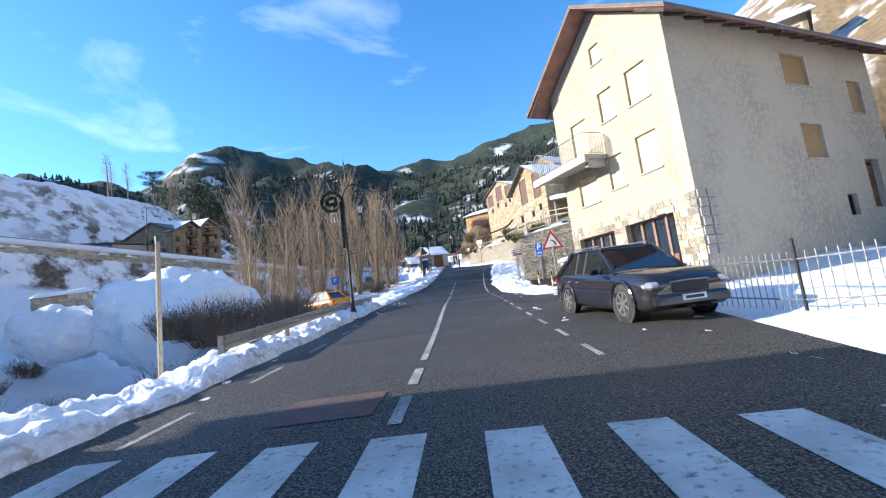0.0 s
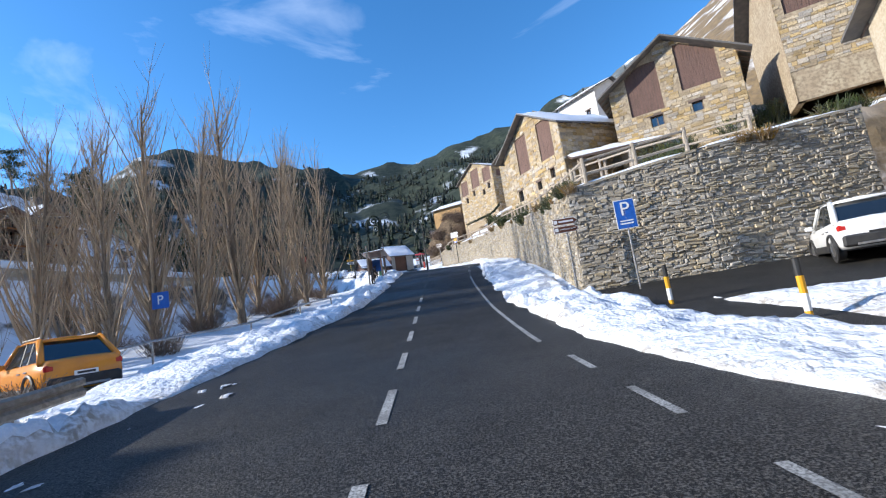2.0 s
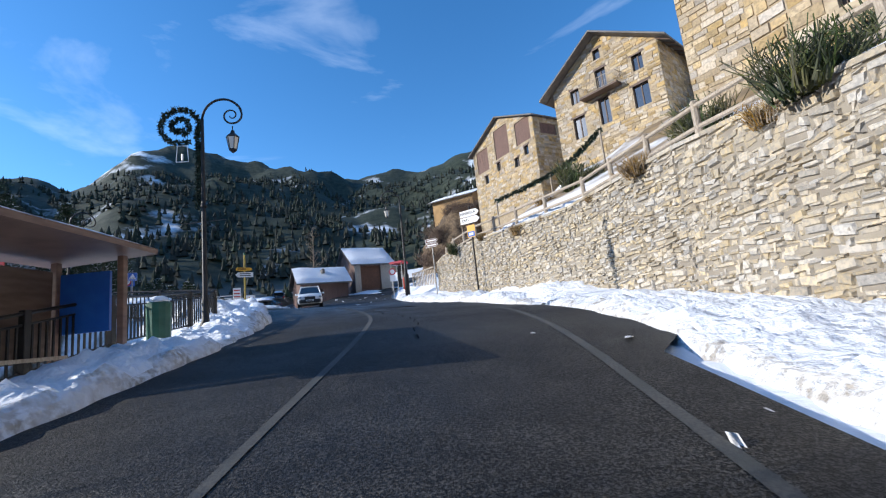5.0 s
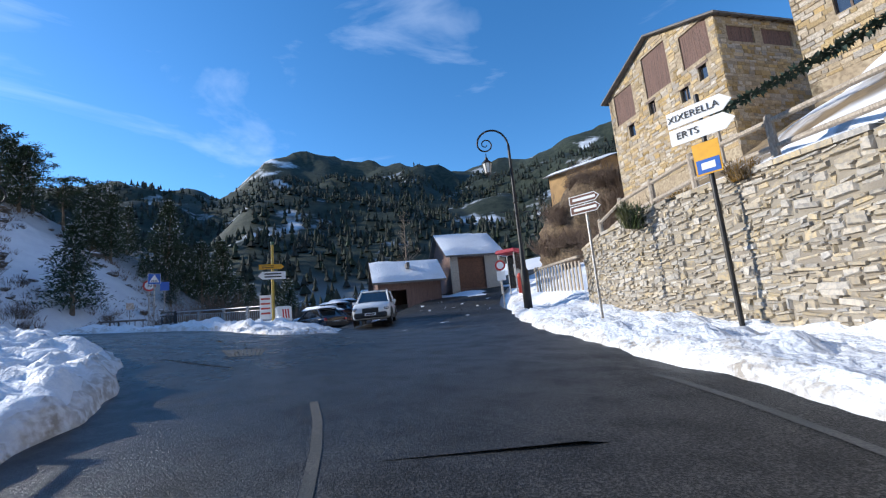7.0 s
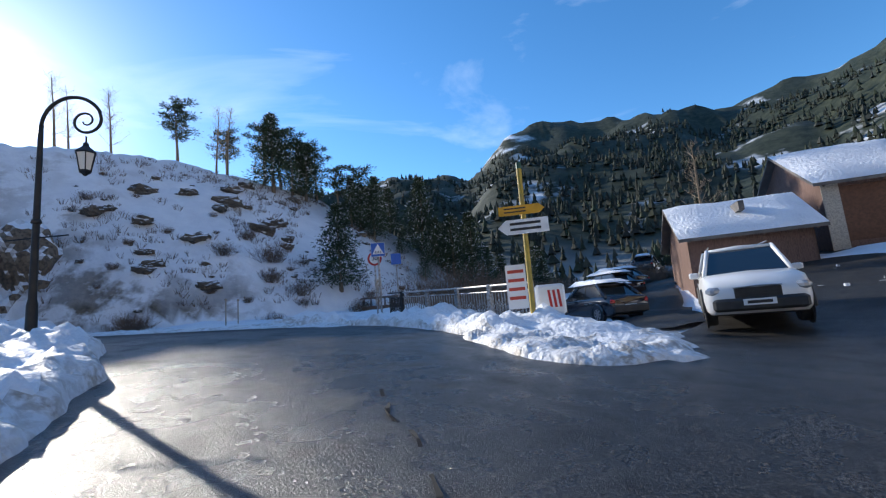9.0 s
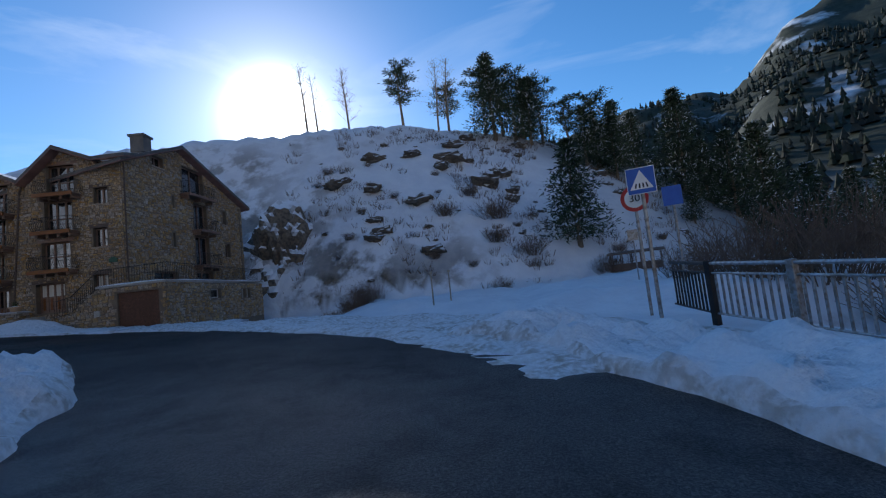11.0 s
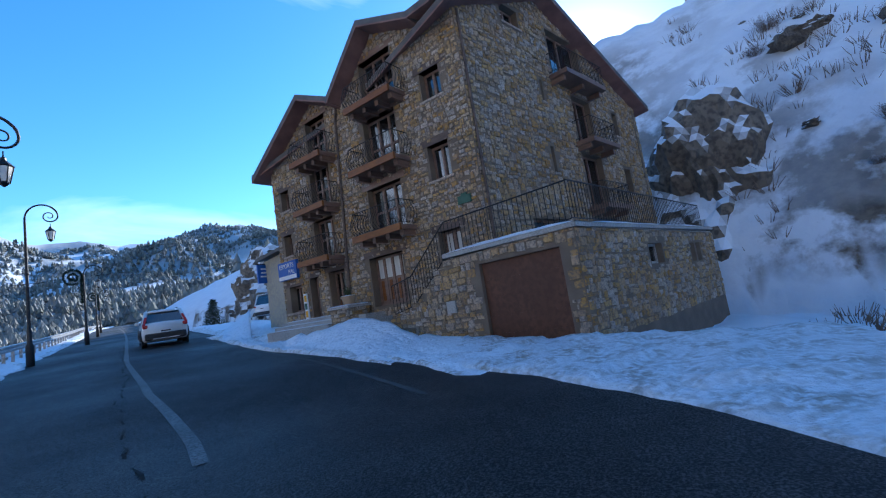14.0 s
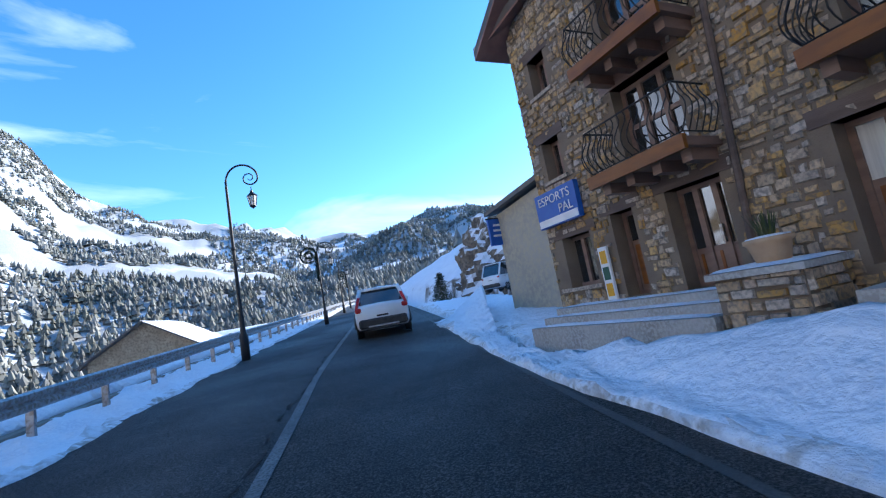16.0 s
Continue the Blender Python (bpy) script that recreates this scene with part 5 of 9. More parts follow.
# openings on the front: (u0, u1, v0, v1)
W_SMALL = [(0.85, 1.58, 4.27, 5.28), (0.76, 1.46, 6.58, 7.45), (8.45, 8.95, 5.25, 6.02), (8.55, 9.05, 3.53, 4.32)]
BALC = [(2.75, 4.2, 3.24, 4.75), (2.6, 4.0, 5.24, 6.95), (2.45, 3.85, 7.2, 8.85), (6.05, 7.15, 3.0, 4.42), (5.95, 7.05, 4.75, 6.35), (5.85, 6.95, 6.45, 8.05)]
SHOPS = [(3.1, 4.55, 1.1, 2.62), (5.8, 6.65, 1.08, 2.54), (7.28, 7.75, 1.1, 2.5), (8.3, 9.2, 1.4, 2.36)]
SIDE_DOOR = [(0.9, 1.65, 1.95, 2.83)]
fholes = W_SMALL + BALC + SHOPS + SIDE_DOOR
b = Build(); FR.wall(b, fholes, -2.0); front_wall = part("front_wall", b, BMORTAR, apt)
S_HOLES = [(2.35, 3.3, 9.2, 9.85), (3.95, 4.1, 6.9, 7.7), (3.85, 4.05, 4.45, 5.35), (5.0, 7.2, 8.0, 9.9), (6.0, 7.4, 5.75, 7.6), (6.0, 7.5, 3.4, 5.4), (9.35, 9.8, 6.6, 7.6), (9.5, 10.1, 4.15, 5.2), (2.1, 4.1, 2.45, 2.9), (5.95, 7.7, 2.5, 3.0)]
b = Build(); SD.wall(b, S_HOLES, -2.0); side_wall = part("side_wall", b, BMORTAR, apt)
b = Build(); BK.wall(b, (), -2.0); part("back_wall", b, BMORTAR, apt)
E_HOLES = [(4.0, 5.1, 4.6, 6.2), (4.0, 5.1, 2.4, 4.1), (7.4, 8.4, 4.6, 6.2), (7.4, 8.4, 2.4, 4.1), (1.7, 2.4, 3.4, 4.4)]
b = Build(); EN.wall(b, E_HOLES, -2.0); end_wall = part("end_wall", b, BMORTAR, apt)
for q in W_SMALL:
    window(FR, *q, apt, 0.25, 2, sill=BSTONE, lintel=WOOD_DARK)
for i, q in enumerate(BALC):
    window(FR, *q, apt, 0.25, 3, lintel=WOOD_FRAME, rails=(q[2] + 0.75,))
    bb = Build()
    u0, u1, vf = q[0] - 0.4, q[1] + 0.16, q[2] - 0.02
    FR.bar(bb, u0, u1, vf - 0.12, vf, -0.02, 0.68)
    FR.bar(bb, u0, u1, vf - 0.16, vf + 0.03, 0.68, 0.75)
    bal = part("balcony", bb, WOOD_FRAME, apt, "varnished wooden balcony deck on joists")
    for k in range(4):
        x = u0 + 0.15 + (u1 - u0 - 0.3) * k / 3
        bb = Build(); FR.bar(bb, x - 0.07, x + 0.07, vf - 0.28, vf - 0.12, -0.02, 0.54); part("joist", bb, WOOD_FRAME, bal)
    pts = [FR.p(u0 + 0.04, vf, 0.03), FR.p(u0 + 0.04, vf, 0.65), FR.p(u1 - 0.04, vf, 0.65), FR.p(u1 - 0.04, vf, 0.03)]
    for p, q2, o in ((pts[0], pts[1], -FR.u), (pts[1], pts[2], FR.n), (pts[2], pts[3], FR.u)):
        railing(bal, IRON, [p, q2], 0.74, 0.11, 0.009, 0.014, 0.13, o)
for q in S_HOLES:
    window(SD, *q, apt, 0.25, 1 if q[1] - q[0] < 0.9 else 2, sill=BSTONE)
for q in S_HOLES[3:6]:
    bb = Build(); SD.bar(bb, q[0] - 0.35, q[1] + 0.35, q[2] - 0.18, q[2] - 0.02, -0.02, 0.7)
    bal = part("balcony", bb, WOOD_FRAME, apt, "varnished wooden balcony deck on joists")
    for k in range(3):
        x = q[0] - 0.2 + (q[1] - q[0] + 0.4) * k / 2
        bb = Build(); SD.bar(bb, x - 0.07, x + 0.07, q[2] - 0.36, q[2] - 0.18, -0.02, 0.5); part("joist", bb, WOOD_FRAME, bal)
    p = [SD.p(q[0] - 0.3, q[2], 0.02), SD.p(q[0] - 0.3, q[2], 0.66), SD.p(q[1] + 0.3, q[2], 0.66), SD.p(q[1] + 0.3, q[2], 0.02)]
    railing(bal, IRON, p, 0.76, 0.12, 0.009, 0.014)
for q in E_HOLES:
    window(EN, *q, apt, 0.25, 2, sill=BSTONE)
# shop front
window(FR, *SHOPS[0], apt, 0.3, 4, glass=CURTAIN, lintel=WOOD_DARK, solid=0.85, name="shop_window")
dr = window(FR, *SHOPS[1], apt, 0.3, 3, lintel=WOOD_DARK, solid=0.55, name="shop_door")
hb = Build(); FR.bar(hb, 6.08, 6.12, 1.65, 1.9, -0.28, -0.22); part("door_handle", hb, GALV, dr)
window(FR, *SHOPS[2], apt, 0.3, 1, lintel=WOOD_DARK, solid=0.9, name="house_door")
window(FR, *SHOPS[3], apt, 0.25, 2, lintel=WOOD_DARK, sill=BSTONE, name="shop_window")
window(FR, *SIDE_DOOR[0], apt, 0.25, 2, glass=CURTAIN, lintel=WOOD_DARK, name="house_door")
pb = Build(); pb.tube([FR.p(4.9, 7.95, 0.45), FR.p(5.0, 7.85, 0.15), FR.p(5.2, 7.5, 0.06), FR.p(5.62, 1.2, 0.06)], 0.045, 8); part("downpipe", pb, WOOD_DARK, apt, "brown metal downpipe")
pb = Build(); pb.tube([SD.p(0.12, 8.7, 0.06), SD.p(0.1, 2.3, 0.06)], 0.04, 8); part("downpipe", pb, WOOD_DARK, apt)
pb = Build(); FR.bar(pb, 0.36, 0.78, 3.38, 3.6, 0.03, 0.07); FR.bar(pb, 0.48, 0.66, 3.6, 3.66, 0.03, 0.07); part("name_plaque", pb, GREEN_PAINT, apt, "dark green shaped house plaque")
# roofs: main ridge along the front, two cross gables
def roof_piece(q, name="roof", snow=0.0, seed=0.0):
    bq = Build(); slab(bq, *q, 0.16); r = part(name, bq, SLATE, apt)
    wb = Build(); slab(wb, *[Vector(p) - Vector((0, 0, 0.165)) for p in q], 0.05); part("soffit", wb, ROOF_WOOD, r)
    if snow:
        snow_on(*[Vector(p) + Vector((0, 0, 0.004)) for p in q], r, snow, seed, 16, 8)
rid_a = SD.p(4.5, 11.0, 0.5)
rid_b, low_b = EN.p(4.5, 8.95, 0.4), EN.p(-0.55, 6.95, 0.4)
roof_piece([SD.p(12.5, 8.35, 0.5), EN.p(12.5, 6.85, 0.4), rid_b, rid_a])
roof_piece([SD.p(-0.6, 8.78, 0.5), FR.p(4.9, 8.1, -0.4), rid_b, rid_a], snow=0.05, seed=3)
roof_piece([FR.p(4.9, 8.1, -0.4), low_b, rid_b, rid_b + Vector((0.05, 0.1, 0))])
def cross_gable(ua, up, uc, va, vp, vc, back):
    ov, t = 0.6, 0.16
    roof_piece([FR.p(ua, va + t, ov), FR.p(ua + 0.02, va + t, -1.0), FR.p(up, vp + t, -back), FR.p(up, vp + t, ov)], snow=0.04, seed=ua)
    roof_piece([FR.p(up, vp + t, ov), FR.p(up, vp + t, -back), FR.p(uc - 0.02, vc + t, -1.0), FR.p(uc, vc + t, ov)], snow=0.04, seed=uc)
cross_gable(1.1, 3.1, 4.95, 8.8, 9.62, 7.86, 2.6)
cross_gable(4.85, 6.5, 9.85, 7.9, 8.68, 6.66, 2.6)
roof_piece([FR.p(-0.55, 9.03, 0.6), FR.p(-0.55, 9.35, -0.6), FR.p(1.4, 9.35, -0.6), FR.p(1.15, 8.98, 0.6)])
cb = Build(); cb.box(SD.p(3.6, 11.0, -1.6), (0.8, 0.8, 1.0), math.atan2(PU.y, PU.x)); cb.box(SD.p(3.6, 11.55, -1.6), (1.0, 1.0, 0.12), math.atan2(PU.y, PU.x)); part("chimney", cb, SLATE, apt, "dark chimney with slab cap")
cb = Build(); cb.tube([FR.p(5.2, 7.6, -1.6), FR.p(5.2, 9.3, -1.6)], 0.07, 8); cb.lathe([(0.12, 0), (0.02, 0.12)], 8, FR.p(5.2, 9.3, -1.6)); part("flue", cb, GALV, apt)
# stonework
st_all = FR.stones(rng, fholes, 0.3, (0.09, 0.25), (0.075, 0.15), (0.008, 0.045), wobble=0.9)
lay_stones(st_all, front_wall, lambda c: c.z < PZ + 2.6 and (c - FR.p(6.0, 1, 0)).length < 3.6, BSTONE, BSTONE_OBJ, limit=200)
lay_stones(SD.stones(rng, S_HOLES, 1.9, (0.12, 0.31), (0.09, 0.18), (0.008, 0.045), wobble=0.9), side_wall, lambda c: False, BSTONE, BSTONE_OBJ)
lay_stones(EN.stones(rng, E_HOLES, 0.0, (0.25, 0.6), (0.15, 0.28), (0.012, 0.035)), end_wall, lambda c: False, BSTONE, BSTONE_OBJ)

# garage wing with stairs
gar = thing("garage_wing", "low stone garage wing with snow-capped coping and iron railing", "garage")
GU = Vector((0.290, 0.957, 0)).normalized()
GN = Vector((GU.y, -GU.x, 0))
GO = Vector((-39.47, 68.19, PZ - 0.15))
GL = 6.0
GF = Face(GO, GU, GN, GL, [(0, 0.8), (0.9, 0.95), (0.95, 1.15), (1.4, 1.15), (1.45, 1.5), (1.9, 1.5), (1.95, 1.9), (2.4, 1.9), (2.45, 2.1), (GL, 2.15)], 0.22)
g_hole = [(3.45, 5.6, -0.3, 1.82)]
b = Build(); GF.wall(b, g_hole, -1.5); gw = part("garage_front", b, BMORTAR, gar)
GS = Face(GF.p(GL, 0), PS, Vector((0.342, 0.9397, 0)), 10.0, [(0, 2.15), (10.0, 2.05)], 0.4)
gs_holes = [(3.75, 4.75, 1.2, 1.75), (7.2, 7.65, 1.12, 1.72), (7.8, 8.25, 1.12, 1.72)]
b = Build(); GS.wall(b, gs_holes, -1.5); gsw = part("garage_side", b, BMORTAR, gar)
b = Build(); slab(b, GF.p(2.45, 2.1, -0.02), GF.p(GL, 2.18, -0.02), GS.p(10.0, 2.1, -0.02), GS.p(10.0, 2.1, -2.7), 0.2); part("terrace", b, CONCRETE, gar)
b = Build(); GF.bar(b, 2.4, GL + 0.08, 2.15, 2.25, -0.42, 0.08); GS.bar(b, 0, 10.0, 2.15, 2.24, -0.42, 0.08); cop = part("coping", b, CONCRETE, gar)
snow_on(GF.p(2.4, 2.255, 0.08), GF.p(GL + 0.08, 2.255, 0.08), GF.p(GL + 0.08, 2.255, -0.4), GF.p(2.4, 2.255, -0.4), cop, 0.07, 2.0, 30, 5, name="coping_snow")
snow_on(GS.p(0, 2.245, 0.08), GS.p(10.0, 2.245, 0.08), GS.p(10.0, 2.245, -0.4), GS.p(0, 2.245, -0.4), cop, 0.07, 5.0, 40, 5, name="coping_snow")
b = Build(); GF.bar(b, 3.45, 5.6, -0.3, 1.82, -0.2, -0.12)
gd = part("garage_door", b, DOOR_RUST, gar, "plain rust-brown sectional garage door")
for k in range(5):
    b = Build(); GF.bar(b, 3.47, 5.58, -0.28 + k * 0.42, 0.13 + k * 0.42, -0.118, -0.106); part("panel", b, DOOR_RUST, gd)
for q in gs_holes:
    window(GS, *q, gar, 0.2, 1, frame=CONCRETE)
railing(gar, IRON, [GF.p(0.1, 0.85, -0.1), GF.p(0.95, 1.0, -0.1), GF.p(2.45, 2.2, -0.1), GF.p(GL - 0.05, 2.26, -0.1)], 0.9, 0.13, 0.009, 0.018)
railing(gar, IRON, [GF.p(GL - 0.05, 2.28, -0.1), GS.p(9.8, 2.2, -0.2)], 0.9, 0.14, 0.009, 0.018)
b = Build()
for k in range(7):
    b.hexa([GF.p(0.55 + 0.3 * k + du, v, dd) for v in (0.2, 0.75 + 0.2 * k) for du, dd in ((0, -0.75), (0.3, -0.75), (0.3, -0.23), (0, -0.23))])
part("stairs", b, CONCRETE, gar)
lay_stones(GF.stones(rng, g_hole, -0.2, (0.12, 0.32), (0.09, 0.19), (0.01, 0.05), wobble=0.9), gw, lambda c: (c - GF.p(1.5, 0.6)).length < 2.2, BSTONE, BSTONE_OBJ, limit=100)
lay_stones(GS.stones(rng, gs_holes, -0.2, (0.12, 0.30), (0.08, 0.17), (0.01, 0.045), wobble=0.9), gsw, lambda c: False, BSTONE, BSTONE_OBJ)
b = Build(); GF.bar(b, 2.3, 2.6, 0.75, 1.05, 0.03, 0.09); part("meter_box", b, CONCRETE, gar, "small grey meter box in the wall")

# steps, planter wall and pot before the shop
steps = thing("shop_steps", "low snow-dusted stone steps before the shop", "steps")
for k in range(3):
    b = Build(); FR.bar(b, 5.66, 9.2, -0.9, 1.06 - 0.13 * k, 0.05 + 0.32 * k, 0.05 + 0.32 * (k + 1)); part("step", b, CONCRETE, steps)
    v_, d_ = 1.065 - 0.13 * k, 0.07 + 0.32 * k
    snow_on(FR.p(5.76, v_, d_), FR.p(9.1, v_, d_), FR.p(9.1, v_, d_ + 0.25), FR.p(5.76, v_, d_ + 0.25), steps, 0.03, 4.0 + k, 40, 4, name="step_snow")
side_st = thing("side_steps", "short flight of snowy stone steps beside the planter", "steps")
for k in range(3):
    b = Build(); FR.bar(b, 3.5 + 0.3 * k, 3.8 + 0.3 * k, -0.9, 0.62 + 0.16 * k, 0.05, 0.85); part("step", b, CONCRETE, side_st)
pl = thing("planter_wall", "low rough stone planter wall with a snowy slab", "planter")
PF = Face(FR.p(4.72, -0.1, 0.9), FR.u, FR.n, 0.9, [(0, 1.3), (0.9, 1.3)], 0.8)
b = Build(); PF.wall(b, (), -0.5); core = part("core", b, BMORTAR, pl)
PFs = Face(PF.p(0, 0, 0), -FR.n, -FR.u, 0.8, [(0, 1.3), (0.8, 1.3)], 0.1)
lay_stones(PF.stones(rng, (), 0, (0.16, 0.36), (0.1, 0.2), (0.02, 0.07)) + PFs.stones(rng, (), 0, (0.16, 0.36), (0.1, 0.2), (0.02, 0.06)), core, lambda c: True, BSTONE, BSTONE_OBJ, limit=60)
b = Build(); PF.bar(b, -0.06, 0.96, 1.3, 1.37, -0.85, 0.08); part("slab", b, CONCRETE, pl)
snow_on(PF.p(-0.06, 1.375, 0.08), PF.p(0.96, 1.375, 0.08), PF.p(0.96, 1.375, -0.82), PF.p(-0.06, 1.375, -0.82), pl, 0.06, 1.0, 16, 8, name="slab_snow")
pot = thing("plant_pot", "large pale terracotta pot with a dark evergreen plant", "plant pot", at=PF.p(0.45, 1.38, -0.4))
pot.scale = (0.58, 0.58, 0.58)
b = Build(); b.lathe([(0.24, 0.0), (0.28, 0.05), (0.36, 0.38), (0.42, 0.42), (0.42, 0.5), (0.37, 0.5), (0.34, 0.42)], 20); part("pot", b, TERRACOTTA, pot, "", True)
b = Build(); b.lathe([(0.40, 0.47), (0.36, 0.53), (0.15, 0.55), (0.01, 0.55)], 16); part("snow", b, SNOW, pot, "", True)
b = Build()
for k in range(70):
    a, l_, t = rng.uniform(0, 6.28), rng.uniform(0.2, 0.6), rng.uniform(0.05, 0.5)
    p0 = Vector((0.1 * math.cos(a), 0.1 * math.sin(a), 0.45)); d = Vector((math.cos(a) * t, math.sin(a) * t, 1)).normalized()
    w = Vector((-math.sin(a), math.cos(a), 0)) * 0.018
    b.add([p0 - w, p0 + w, p0 + d * l_ + w * 0.3, p0 + d * l_ - w * 0.3], [(0, 1, 2, 3)])
part("plant", b, IVY, pot, "dark green spiky foliage")


# signs on the shop
def text_part(name, words, size, m, parent, mw, label=""):
    cu = bpy.data.curves.new(name, "FONT")
    cu.body, cu.size, cu.align_x, cu.align_y, cu.extrude = words, size, "CENTER", "CENTER", 0.004
    tmp = bpy.data.objects.new(name, cu)
    scene.collection.objects.link(tmp)
    bpy.context.view_layer.update()
    me = bpy.data.meshes.new_from_object(tmp.evaluated_get(bpy.context.evaluated_depsgraph_get()))
    bpy.data.objects.remove(tmp)
    me.materials.clear()
    me.materials.append(m)
    ob = new(name, me)
    ob.parent = parent
    ob.matrix_basis = mw
    if label:
        ob["label"] = label
    return ob


def on_face(face, u, v, d, tilt=0.0):
    """The pose of a flat thing lying on a wall face."""
    x, z = face.u.copy(), Vector((0, 0, 1))
    y = face.n
    if x.cross(z).dot(y) < 0:
        x = -x
    m3 = Matrix((x, z, x.cross(z))).transposed()
    return Matrix.Translation(face.p(u, v, d)) @ m3.to_4x4() @ Matrix.Rotation(radians(tilt), 4, "X")


sg = thing("shop_sign", "long blue and white shop sign with a snowy picture", "sign")
b = Build(); FR.bar(b, 8.25, 9.42, 2.64, 3.32, 0.05, 0.16); part("board", b, SIGN_BLUE, sg)
b = Build(); FR.bar(b, 8.27, 9.4, 2.66, 2.8, 0.161, 0.17); part("snow_stripe", b, SIGN_WHITE, sg)
text_part("lettering", "ESPORTS", 0.24, SIGN_WHITE, sg, on_face(FR, 8.85, 3.15, 0.175))
text_part("lettering", "PAL", 0.24, SIGN_WHITE, sg, on_face(FR, 8.55, 2.91, 0.178))
s2 = thing("blade_sign", "dark blue projecting sign with pale lettering", "sign")
bf = Face(Vector((-46.6, 56.7, 14.2)), FR.n, -FR.u, 1.0, [(0, 1.0)], 0.1)
b = Build(); bf.bar(b, 0, 1.0, 0, 1.0, -0.1, 0.0); part("board", b, SIGN_BLUE, s2)
for k, w in enumerate((0.62, 0.66, 0.72)):
    b = Build(); bf.bar(b, 0.5 - w / 2, 0.5 + w / 2, 0.72 - 0.2 * k, 0.80 - 0.2 * k, 0.001, 0.008); part("lettering_bar", b, SIGN_WHITE, s2)
b = Build(); bf.bar(b, -0.1, 1.05, 1.0, 1.05, -0.08, -0.02); part("bracket", b, IRON, s2)
sk = thing("advert_board", "narrow orange and white advert board on the wall", "sign")
b = Build(); FR.bar(b, 7.9, 8.1, 1.08, 2.0, 0.05, 0.1); part("board", b, SIGN_WHITE, sk)
for k, mm in enumerate((SIGN_YELLOW, GREEN_PAINT, SIGN_YELLOW)):
    b = Build(); FR.bar(b, 7.93, 8.07, 1.15 + 0.28 * k, 1.37 + 0.28 * k, 0.101, 0.108); part("stripe", b, mm, sk)

# the plain annex behind the shop
annex = thing("annex", "plain grey rendered annex behind the stone house", "house")
AF = Face(FR.p(9.8, 0, -3.4), FR.u, FR.n, 6.6, [(0, 5.2), (6.6, 4.6)], 0.3)
b = Build(); AF.wall(b, (), -2.0); part("wall", b, RENDER_GREY, annex)
AE = Face(AF.p(6.6, 0), -FR.n, FR.u, 6.0, [(0, 4.6), (6.0, 4.6)], 0.3)
b = Build(); AE.wall(b, (), -2.0); part("wall", b, RENDER_GREY, annex)
b = Build(); slab(b, AF.p(-0.2, 5.45, 0.35), AF.p(6.9, 4.8, 0.35), AF.p(6.9, 5.6, -6.2), AF.p(-0.2, 6.2, -6.2), 0.16); rf = part("roof", b, SLATE, annex)

# ---- the rendered corner house on the main road ----
BASE_STONE = mat("lime_washed_stone", (0.50, 0.44, 0.34), 0.9, vary=(0.36, 0.31, 0.24), scale=1.5, fine=(0.24, 0.21, 0.17), fine_scale=14, bump=0.8, bump_scale=18, obj=0.35)
HU = Vector((5.35 - 8.05, 21.3 - 15.35, 0)).normalized()
HN = Vector((HU.y, -HU.x, 0))
HN = HN if HN.x < 0 else -HN
HV = -HN
hz = 1.15
HO = Vector((8.05, 15.35, hz)) - HU * 0.65
HLEN, HDEP = 6.55, 12.6
ch = thing("corner_house", "three-storey cream and grey rendered house with wooden eaves", "house")
HF = Face(HO, HU, HN, HLEN, [(0, 9.6), (HLEN / 2, 11.9), (HLEN, 9.6)], 0.4)
HS = Face(HO, HV, -HU, HDEP, [(0, 9.75), (HDEP, 9.75)], 0.4)
HB = Face(HO + HU * HLEN, HV, HU, HDEP, [(0, 9.6), (HDEP, 9.6)], 0.4)
HK = Face(HO + HV * HDEP, HU, HV, HLEN, [(0, 9.6), (HLEN / 2, 11.9), (HLEN, 9.6)], 0.4)
hf_h = [(3.92, 6.12, 0.38, 2.53), (1.0, 3.3, 0.38, 2.62), (4.4, 5.57, 3.92, 5.1), (1.07, 2.05, 4.3, 5.75), (2.8, 3.63, 4.15, 5.5), (1.0, 2.0, 7.0, 8.4), (2.75, 3.55, 7.0, 8.3), (4.5, 5.5, 5.72, 7.7), (3.0, 3.6, 9.6, 10.4)]
b = Build(); HF.wall(b, hf_h, -1.5); part("front_wall", b, RENDER_LIT, ch, "cream rendered front wall, flaking near the ground")
hs_h = [(6.3, 7.9, 7.4, 8.75), (10.6, 11.6, 6.4, 7.9), (6.6, 8.0, 4.3, 5.75), (10.5, 11.5, 2.2, 4.3), (8.6, 9.3, 1.9, 2.8)]
b = Build(); HS.wall(b, hs_h, -1.5); part("side_wall", b, RENDER_GREY, ch, "rough grey rendered side wall")
b = Build(); HB.wall(b, (), -1.5); part("far_wall", b, RENDER_GREY, ch)
b = Build(); HK.wall(b, (), -1.5); part("back_wall", b, RENDER_GREY, ch)
for q in hf_h[:2]:
    g = window(HF, *q, ch, 0.28, 4, solid=0.75, name="garage_door", fw=0.09)
for q in hf_h[2:]:
    b = Build(); HF.bar(b, q[0], q[1], q[2], q[3], -0.16, -0.1); part("closed_shutter", b, CREAM_SHUTTER, ch, "closed cream roller shutter")
    b = Build(); HF.bar(b, q[0] - 0.06, q[1] + 0.06, q[2] - 0.06, q[2], -0.12, 0.05); part("sill", b, CONCRETE, ch)
for q in hs_h[:3]:
    b = Build(); HS.bar(b, q[0], q[1], q[2], q[3], -0.18, -0.12); part("closed_shutter", b, WOOD_SHUTTER, ch, "closed tan roller shutter")
    b = Build(); HS.bar(b, q[0] - 0.06, q[1] + 0.06, q[2] - 0.06, q[2], -0.12, 0.05); part("sill", b, CONCRETE, ch)
